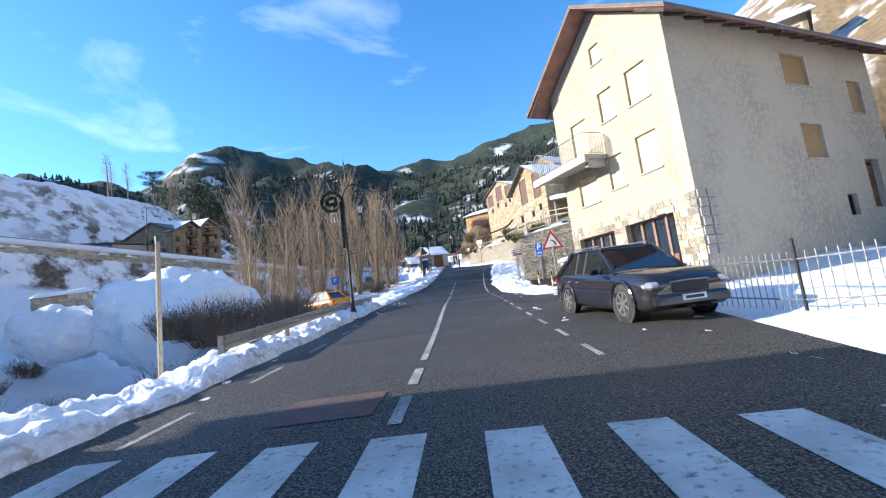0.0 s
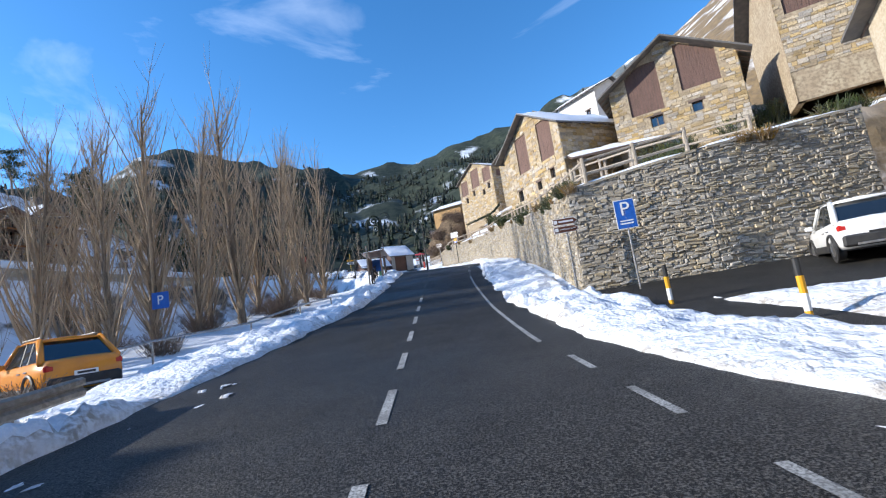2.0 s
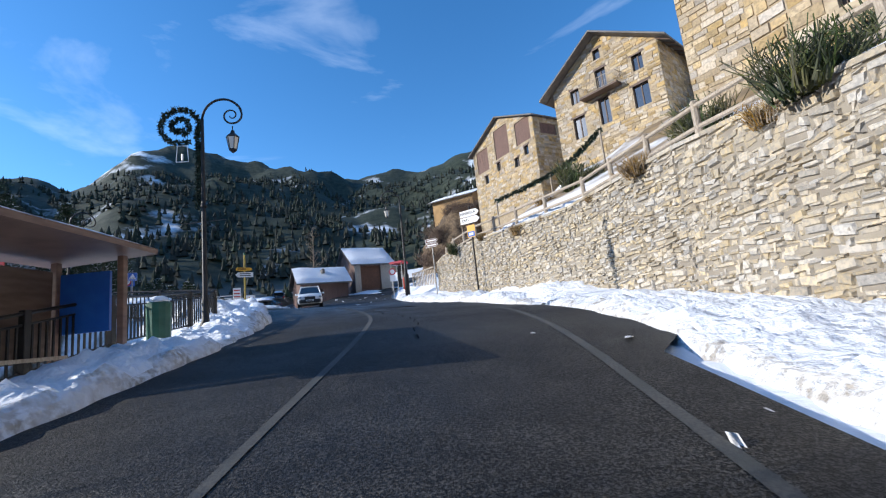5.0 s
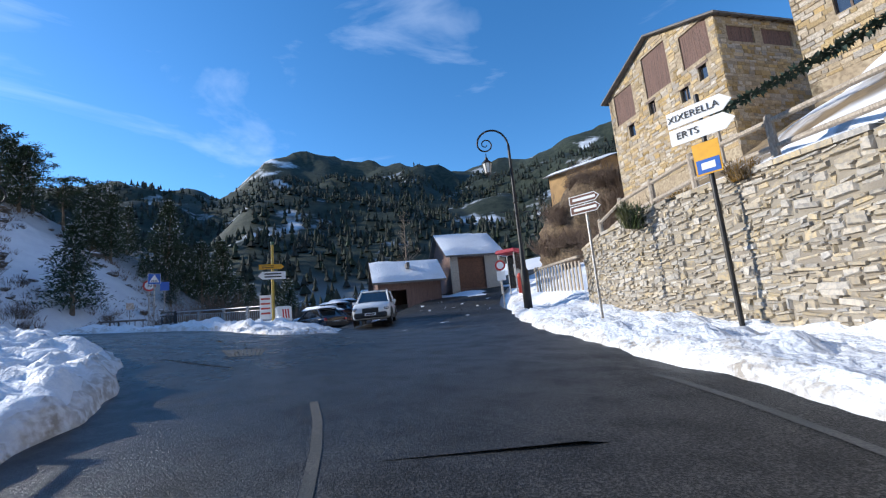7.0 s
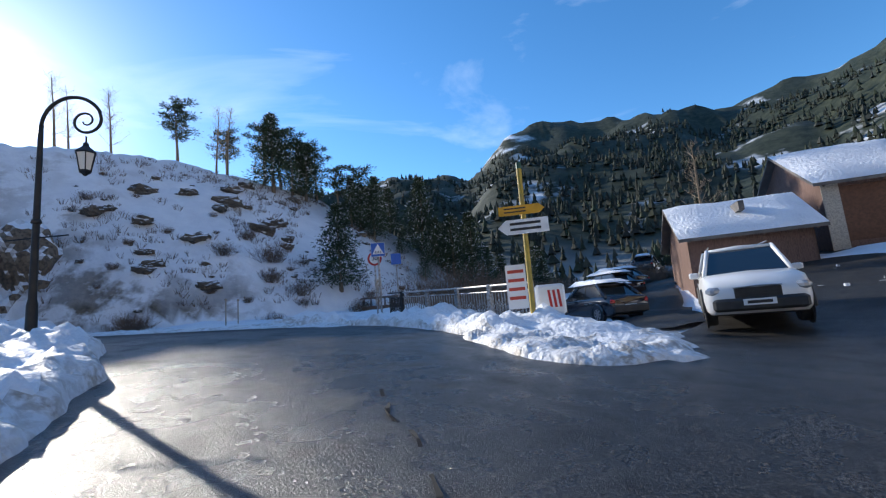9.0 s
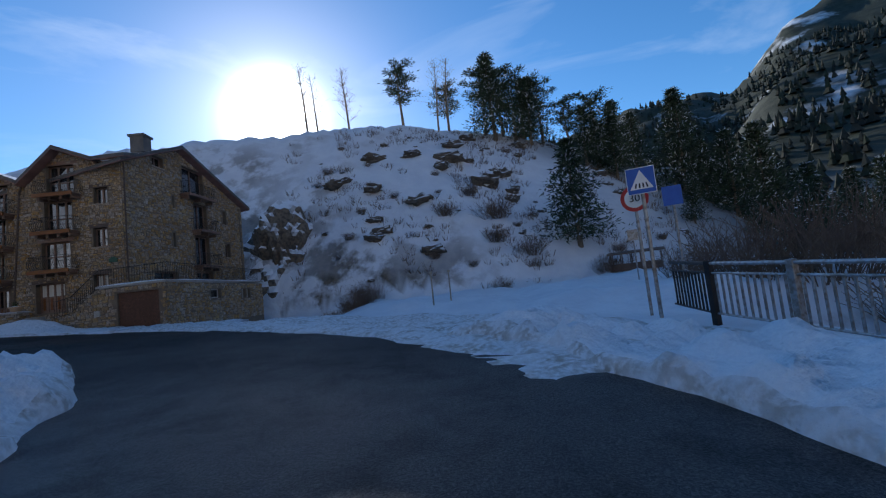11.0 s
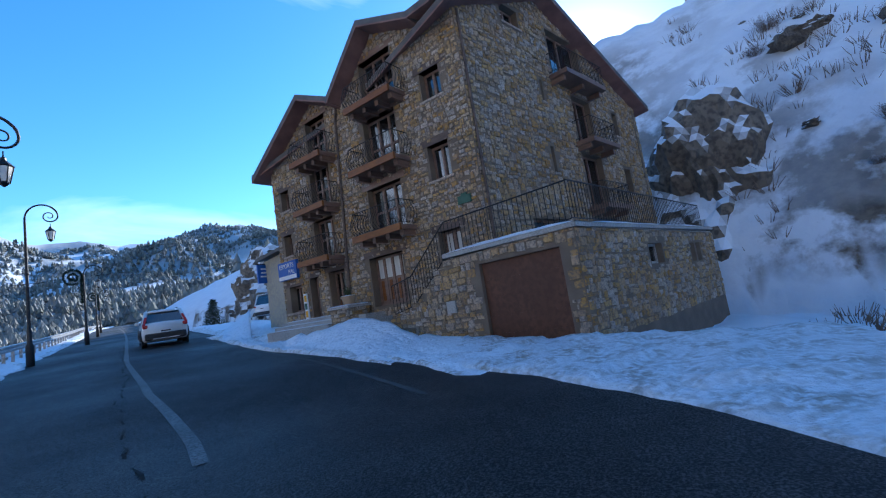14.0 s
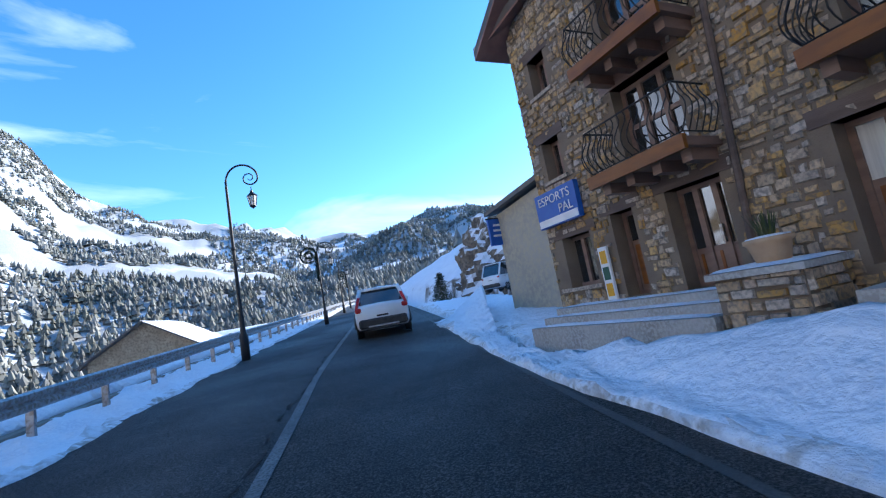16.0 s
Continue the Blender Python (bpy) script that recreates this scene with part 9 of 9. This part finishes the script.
def put(proto, spots, rs=(0.85, 1.2), tilt=0.0, seed=1, z_off=0.0, used=set()):
    """Copies of prototypes on the ground; spots: (x, y) or (x, y, scale)."""
    r = random.Random(seed)
    for i, q in enumerate(spots):
        ob = proto[i % len(proto)]
        s = (q[2] if len(q) > 2 else 1.0) * r.uniform(*rs)
        z = q[3] if len(q) > 3 else gz(q[0], q[1]) + z_off
        m = Matrix.Translation((q[0], q[1], z)) @ Matrix.Rotation(r.uniform(0, 6.28), 4, "Z") @ Matrix.Rotation(r.uniform(-tilt, tilt), 4, "X") @ Matrix.Scale(s, 4)
        if ob.name in used:
            c = copy_thing(ob, m)
        else:
            ob.matrix_basis = m
            used.add(ob.name)


rn = random.Random(21)
pops = [poplar(s, h) for s, h in ((1, 15.2), (2, 13.8), (3, 16.2))]
put(pops, [(-16.6, 43.6), (-13.6, 43.4), (-11.9, 44.2), (-15.8, 47.2), (-10.6, 46.4), (-9.0, 48.6), (-14.0, 49.6), (-12.0, 52.4), (-8.4, 51.6), (-10.4, 55.5), (-19.5, 45.0), (-8.0, 55.0, 0.85), (-17.0, 36.0), (-15.4, 38.8, 0.9), (-19.0, 39.5), (-13.4, 40.2, 0.8)], (0.85, 1.12), 0.04, 3)
firs = [conifer(s, h, "fir") for s, h in ((4, 8.5), (5, 10.0), (6, 9.2))]
pines = [conifer(s, h, "pine") for s, h in ((7, 8.5), (8, 9.5))]
put(pines, [(-65.4, 93.2, 1.0), (-62.6, 103.0, 0.95), (-61.5, 106.5, 0.95), (-62.0, 110.5, 0.95), (-60.4, 113.2, 0.9), (-58.6, 116.0, 1.0), (-64.0, 106.0, 1.0), (-66.5, 99.5, 0.8)], (0.95, 1.1), 0.05, 4)
fir_spots = [(-43.0, 101.4, 1.0), (-60.8, 103.4, 1.0), (-60.5, 108.0, 1.1), (-55.0, 111.5, 0.75), (-54.0, 114.5, 0.65), (-56.5, 114.0, 0.8), (-52.0, 117.5, 0.36), (-50.5, 121.0, 0.4), (-58.0, 118.0), (-49.5, 125.5), (-54.5, 124.0), (-46.0, 116.0, 0.4), (-44.5, 121.5, 0.45), (-50.0, 130.0), (-57.0, 130.0), (-62.0, 124.0), (-48.0, 135.0), (-54.0, 138.0), (-62.0, 136.0), (-44.0, 129.0, 0.8), (-66.0, 110.0), (-45.5, 142.0), (-51.0, 146.0), (-60.0, 145.0), (-42.0, 137.0, 0.8),
             (-63.0, 30.0, 0.5), (-66.0, 47.0, 0.55), (-69.0, 45.5, 0.5), (-33.0, 112.0, 0.6), (-38.0, 118.0, 0.65), (-35.0, 126.0, 0.65)]
put(firs, fir_spots, (0.85, 1.15), 0.04, 5)
births = [bare_tree(11, 8.0), bare_tree(12, 9.0)]
put(births, [(-66.6, 81.6, 1.15), (-66.8, 82.8, 1.0), (-66.4, 86.6, 1.0), (-65.0, 97.6, 1.1), (-64.4, 98.8, 1.0)], (0.9, 1.1), 0.08, 6)
big_bare = bare_tree(13, 11.0, "tall pale bare tree in the valley")
put([big_bare], [(-14.2, 117.0), (-19.0, 60.0, 0.7), (-24.0, 40.0, 0.6), (6.5, 108.0, 0.6), (10.5, 112.0, 0.6), (9.0, 117.0, 0.7)], (0.9, 1.1), 0.08, 7)
bushes = [bush(31, 1.6), bush(32, 1.3), bush(33, 2.0)]
spots = [(-42.6, 84.2, 0.95), (-43.8, 83.4, 0.9), (-45.0, 84.6, 0.8), (-46.5, 96.0, 1.5), (-44.5, 95.0, 1.2), (-43.0, 97.0), (-47.5, 92.0, 1.1), (-49.5, 95.0), (-41.0, 93.5, 0.7), (-40.5, 101.5), (-45.0, 90.0, 0.6)]
spots += [(rn.uniform(-60, -42), rn.uniform(82, 112), rn.uniform(0.2, 0.5)) for _ in range(26)]
spots += [(rn.uniform(-22, -9), rn.uniform(10, 34), rn.uniform(0.7, 1.5)) for _ in range(26)]
spots += [(rn.uniform(-34, -20), rn.uniform(14, 60), rn.uniform(0.4, 1.0)) for _ in range(26)]
spots += [(rn.uniform(-20, -8), rn.uniform(40, 62), rn.uniform(0.5, 1.3)) for _ in range(24)]
spots += [(rn.uniform(3, 16), rn.uniform(96, 125), rn.uniform(0.5, 1.4)) for _ in range(30)]
spots += [(rn.uniform(-30, -12), rn.uniform(94, 135), rn.uniform(0.6, 1.6)) for _ in range(36)]
put(bushes, spots, (0.85, 1.2), 0.1, 8)
# small tufts pushing through the snow of the hill
tf = Build()
for _ in range(1500):
    x, y = rn.uniform(-63, -41), rn.uniform(79, 116)
    if noise.noise(Vector((x * 0.2, y * 0.2, 5))) < -0.12:
        continue
    z, hh = gz(x, y), rn.uniform(0.12, 0.55)
    for _ in range(11):
        a = rn.uniform(0, 6.283)
        limb(tf, rn, (x + 0.2 * math.cos(a), y + 0.2 * math.sin(a), z - 0.1), (math.cos(a) * 0.5, math.sin(a) * 0.5, 1), hh + 0.15, 0.02, 2, 3, 0.25)
tagged(new("grass_tufts", tf.mesh("grass_tufts", TWIG_DARK)), "dead grass tufts poking through the hill snow", "grass", kind="stuff")
dry = [bush(41, 0.8, DRYGRASS, 170, "clump of dry yellow grass"), bush(42, 0.6, DRYGRASS, 150, "clump of dry yellow grass"), bush(43, 0.7, IVY, 190, "dark green ivy clump on the wall")]
gs_spots = []
for f in segs:
    for _ in range(int(f.length * 0.45)):
        u = rn.uniform(0, f.length)
        p = f.p(u, f.vtop(u) - rn.uniform(-0.1, 0.25), rn.uniform(-0.15, 0.12))
        gs_spots.append((p.x, p.y, rn.uniform(0.5, 1.0), p.z))
    for _ in range(int(f.length * 0.35)):
        u = rn.uniform(0, f.length)
        p = f.p(u, f.vtop(u) + 0.35, -rn.uniform(1.0, 3.5))
        gs_spots.append((p.x, p.y, rn.uniform(0.8, 1.5), gz(p.x, p.y)))
gs_spots += [(x, y, rn.uniform(0.8, 2.0), gz(x, y)) for x, y in ((rn.uniform(15, 34), rn.uniform(28, 60)) for _ in range(40))]
put(dry, gs_spots, (0.8, 1.2), 0.3, 9)
rocks = [rock(s) for s in (1, 2, 3, 4)]
rock_spots = [(-53.4, 87.0, 1.1), (-57.0, 92.0, 1.3), (-56.0, 95.5, 1.5), (-58.5, 97.0, 1.3), (-54.5, 94.0, 0.8), (-53.0, 100.0, 1.0), (-51.5, 97.5, 1.0), (-50.0, 90.5, 0.9), (-55.5, 83.5, 0.8), (-60.5, 99.5, 1.3), (-58.0, 88.0, 0.7), (-48.5, 86.0, 0.6)]
rock_spots += [(rn.uniform(-62, -44), rn.uniform(80, 118), rn.choice((0.2, 0.25, 0.35, 0.55))) for _ in range(60)]
rock_spots += [(rn.uniform(-82, -60), rn.uniform(20, 58), rn.choice((0.4, 0.7, 1.1))) for _ in range(40)]
rock_spots += [(rn.uniform(-22, -7), rn.uniform(6, 30), rn.choice((0.2, 0.3, 0.45))) for _ in range(40)]
put(rocks, rock_spots, (0.8, 1.25), 0.35, 10, -0.12)
# the crag beside the apartment house, and the one beyond it
CRAG = mat("crag_rock", (0.17, 0.135, 0.10), 0.9, vary=(0.24, 0.20, 0.155), scale=0.5, fine=(0.09, 0.075, 0.06), fine_scale=4, bump=2.0, bump_scale=4)
snow_tops(CRAG, 0.25, 0.5)


def crag(label, at, dims, rz, seed):
    bm = bmesh.new()
    bmesh.ops.create_icosphere(bm, subdivisions=5, radius=1.0)
    for v in bm.verts:
        n = v.co.normalized()
        p = Vector((n.x * dims[0], n.y * dims[1], n.z * dims[2]))
        q = p + Vector((seed * 11.0, 0, 0))
        ledge = abs(noise.noise(Vector((q.x * 0.22, q.y * 0.22, q.z * 0.55))))
        v.co = p + n * (1.3 * noise.fractal(q * 0.28, 0.9, 2.0, 5) + 1.1 * ledge + 0.4 * noise.fractal(q * 1.3, 0.8, 2.0, 4))
    me = bpy.data.meshes.new("crag")
    bm.to_mesh(me)
    bm.free()
    me.materials.append(CRAG)
    ob = tagged(new("rock_crag", me), label, "rock", "hill rocks")
    ob.matrix_basis = Matrix.Translation(at) @ Matrix.Rotation(rz, 4, "Z")
    return ob


crag("steep snow-streaked crag beside the stone house", (-53.8, 78.5, 12.0), (3.6, 3.0, 6.8), 0.5, 1)
crag("snow-streaked rock knoll by the parked vans", (-68.0, 44.0, 12.0), (5.5, 7.5, 8.5), 0.2, 2)
crag("small snowy rock outcrop above the road", (-70.0, 33.0, 15.0), (4.5, 5.0, 7.0), 0.9, 3)
# far woods
def far_woods(frosted=False):
    r = random.Random(77 + frosted)
    N = 26000 if not frosted else 44000
    xy = []
    for _ in range(N):
        rad = 150 + 640 * r.random() ** 0.75
        a = r.uniform(0, 6.283) if not frosted else radians(r.uniform(128, 215))
        if frosted:
            rad = 110 + 820 * r.random() ** 0.75
        xy.append((-15 - rad * math.sin(a), 60 + rad * math.cos(a)))
    xs, ys = np.array([p[0] for p in xy]), np.array([p[1] for p in xy])
    zs = np.concatenate([ground(xs[i:i + 4000], ys[i:i + 4000]) for i in range(0, N, 4000)])
    az = np.degrees(np.arctan2(-(xs + 15), ys - 60))
    rad = np.hypot(xs + 15, ys - 60)
    v, f = [], []
    for x, y, z, a, q in zip(xs, ys, zs, az, rad):
        if -150 < a < -22 and r.random() < 0.9:
            continue
        if abs(a) < 60 and q < 175 and abs(x) < 25:
            continue
        big = fbm(x, y, 0.0075, 6)
        patch = noise.noise(Vector((x * 0.012, y * 0.012, 3)))
        if frosted and (patch < -0.16 or q < 150 and patch < 0.25):
            continue
        if not frosted and (patch < -0.22 or abs(a) > 125):
            continue
        z += big * 30 * float(smooth01((q - 200) / 400)) + big * 4 * float(smooth01((q - 90) / 100)) * (q < 600) - 0.5
        h = r.uniform(5, 11) if not frosted else r.uniform(3, 7)
        w = h * (r.uniform(0.2, 0.32) if not frosted else r.uniform(0.3, 0.45))
        o = len(v)
        t0 = r.uniform(0, 1)
        for zz, ww in ((0.12, 1.0), (0.5, 0.62)):
            for k in range(5):
                g = t0 + 6.283 * k / 5
                rr_ = w * ww * r.uniform(0.7, 1.25)
                v.append((x + rr_ * math.cos(g), y + rr_ * math.sin(g), z + h * zz * r.uniform(0.85, 1.1)))
        v.append((x, y, z + h * 0.62))
        v.append((x, y, z + h))
        for k in range(5):
            f.append((o + k, o + (k + 1) % 5, o + 10))
            f.append((o + 5 + k, o + 5 + (k + 1) % 5, o + 11))
    me = bpy.data.meshes.new("far_woods")
    me.from_pydata(v, [], f)
    if frosted:
        me.materials.append(mat("frosted_conifers", (0.15, 0.15, 0.125), 0.9, vary=(0.24, 0.24, 0.22), scale=0.03, island=0.5))
        return tagged(new("frosted_woods", me), "grey-green conifer woods white with frost", "woods", kind="stuff")
    me.materials.append(mat("far_conifers", (0.019, 0.027, 0.017), 0.95, vary=(0.034, 0.038, 0.026), scale=0.02, island=0.4))
    return tagged(new("far_woods", me), "dense dark conifer woods on the mountain sides", "woods", kind="stuff")


far_woods()
far_woods(True)
# the retaining wall under the upper road
lw = tagged(new("lower_retaining_wall"), "grey stone retaining wall below the upper road", "wall", kind="structure")
wpts = along_road(station(-27.5, 74.5), len(RC) - 20, 5.6, 0.0, 6)
b, sts = Build(), []
for p, q in zip(wpts, wpts[1:]):
    a, c = Vector((q[0], q[1], 0)), Vector((p[0], p[1], 0))
    u = (c - a).normalized()
    n = Vector((u.y, -u.x, 0))
    if n.dot(Vector((1, -0.3, 0))) < 0:
        n = -n
    L = (c - a).length
    z0 = min(p[2], q[2]) - 3.2
    f = Face((a.x, a.y, z0), u, n, L, [(0, q[2] - z0 + 0.1), (L, p[2] - z0 + 0.1)], 0.6)
    f.wall(b, (), -2.0)
    sts += f.stones(rn, (), 0, (0.4, 0.9), (0.2, 0.4), (0.02, 0.08))
part("wall_core", b, MORTAR, lw)
lay_stones(sts, lw, lambda c: False, STONE, STONE_OBJ)
b = Build()
for p, q in zip(wpts, wpts[1:]):
    b.tube([Vector(p) + Vector((0, 0, 0.12)), Vector(q) + Vector((0, 0, 0.12))], 0.32, 6)
part("wall_snow", b, SNOW, lw, "", True)

# terrace wall and snow mound on the far bank
tw = thing("terrace_wall", "short dry-stone terrace wall under snow", "wall")
ta, tb = Vector((-27.6, 27.4, 4.9)), Vector((-25.2, 29.5, 5.2))
f = Face((ta.x, ta.y, ta.z - 1.2), Vector((*(tb - ta).xy, 0)), Vector((*(tb - ta).xy, 0)).cross(Vector((0, 0, 1))), (tb - ta).xy.length, [(0, 1.5), ((tb - ta).xy.length, 1.5 + tb.z - ta.z)], 1.4)
b = Build(); f.wall(b, (), -2.0); core = part("wall_core", b, MORTAR, tw)
lay_stones(f.stones(rn, (), -0.5, (0.2, 0.6), (0.12, 0.28), (0.02, 0.08), wobble=0.8), tw, lambda c: False, STONE, STONE_OBJ)
snow_on(f.p(-0.1, 1.51, 0.15), f.p(f.length + 0.1, 1.51 + tb.z - ta.z, 0.15), f.p(f.length + 0.1, 1.51 + tb.z - ta.z, -1.5), f.p(-0.1, 1.51, -1.5), tw, 0.35, 3.0, 16, 8, name="wall_snow")
bm = bmesh.new()
bmesh.ops.create_icosphere(bm, subdivisions=5, radius=1.0)
for v in bm.verts:
    n = v.co.normalized()
    p = Vector((n.x * 5.5, n.y * 4.0, n.z * 3.4))
    v.co = p + n * (0.9 * noise.fractal(p * 0.3, 0.9, 2.0, 4) + 0.15 * noise.fractal(p * 1.4, 0.8, 2.0, 4))
me = bpy.data.meshes.new("snow_mound")
bm.to_mesh(me)
bm.free()
me.polygons.foreach_set("use_smooth", [True] * len(me.polygons))
me.materials.append(SNOW)
mound = tagged(new("snow_mound", me), "big rounded snow mound above the stream", "snow", kind="stuff")
mound.matrix_basis = Matrix.Translation((-18.1, 28.8, 5.8 - 3.2))
low = tagged(new("snow_mound", me), "low snow drift at the foot of the terrace wall", "snow", kind="stuff")
low.matrix_basis = Matrix.Translation((-25.4, 27.3, 2.75)) @ Matrix.Diagonal((0.6, 0.45, 0.52, 1.0))
put(bushes, [(-15.1, 24.8, 1.6, 1.5), (-16.0, 24.2, 1.6, 1.7000000000000002), (-13.5, 24.5, 1.6, 1.1)], (0.9, 1.2), 0.1, 12)


# scrub-covered bank under the ochre house
bm = bmesh.new()
bmesh.ops.create_icosphere(bm, subdivisions=5, radius=1.0)
for v in bm.verts:
    n = v.co.normalized()
    p = Vector((n.x * 9.0, n.y * 6.0, n.z * 9.5))
    v.co = p + n * (1.0 * noise.fractal(p * 0.3, 0.9, 2.0, 4) + 0.3 * noise.fractal(p * 1.2, 0.8, 2.0, 4))
me = bpy.data.meshes.new("scrub_bank")
bm.to_mesh(me)
bm.free()
me.polygons.foreach_set("use_smooth", [True] * len(me.polygons))
me.materials.append(SCRUB)
bank = tagged(new("scrub_bank", me), "steep brown scrub bank below the ochre house", "slope", kind="stuff")
bank.matrix_basis = Matrix.Translation((10.0, 119.0, 14.0)) @ Matrix.Rotation(0.35, 4, "Z")
br = random.Random(77)
spots = []
for _ in range(45):
    a, e = br.uniform(math.pi * 0.95, math.pi * 1.75), br.uniform(0.1, 1.2)
    q = bank.matrix_basis @ Vector((9.0 * math.cos(a) * math.cos(e), 6.0 * math.sin(a) * math.cos(e), 9.5 * math.sin(e)))
    spots.append((q.x, q.y, br.uniform(0.9, 1.6), q.z - 0.3))
put(bushes, spots, (0.9, 1.2), 0.15, 21)
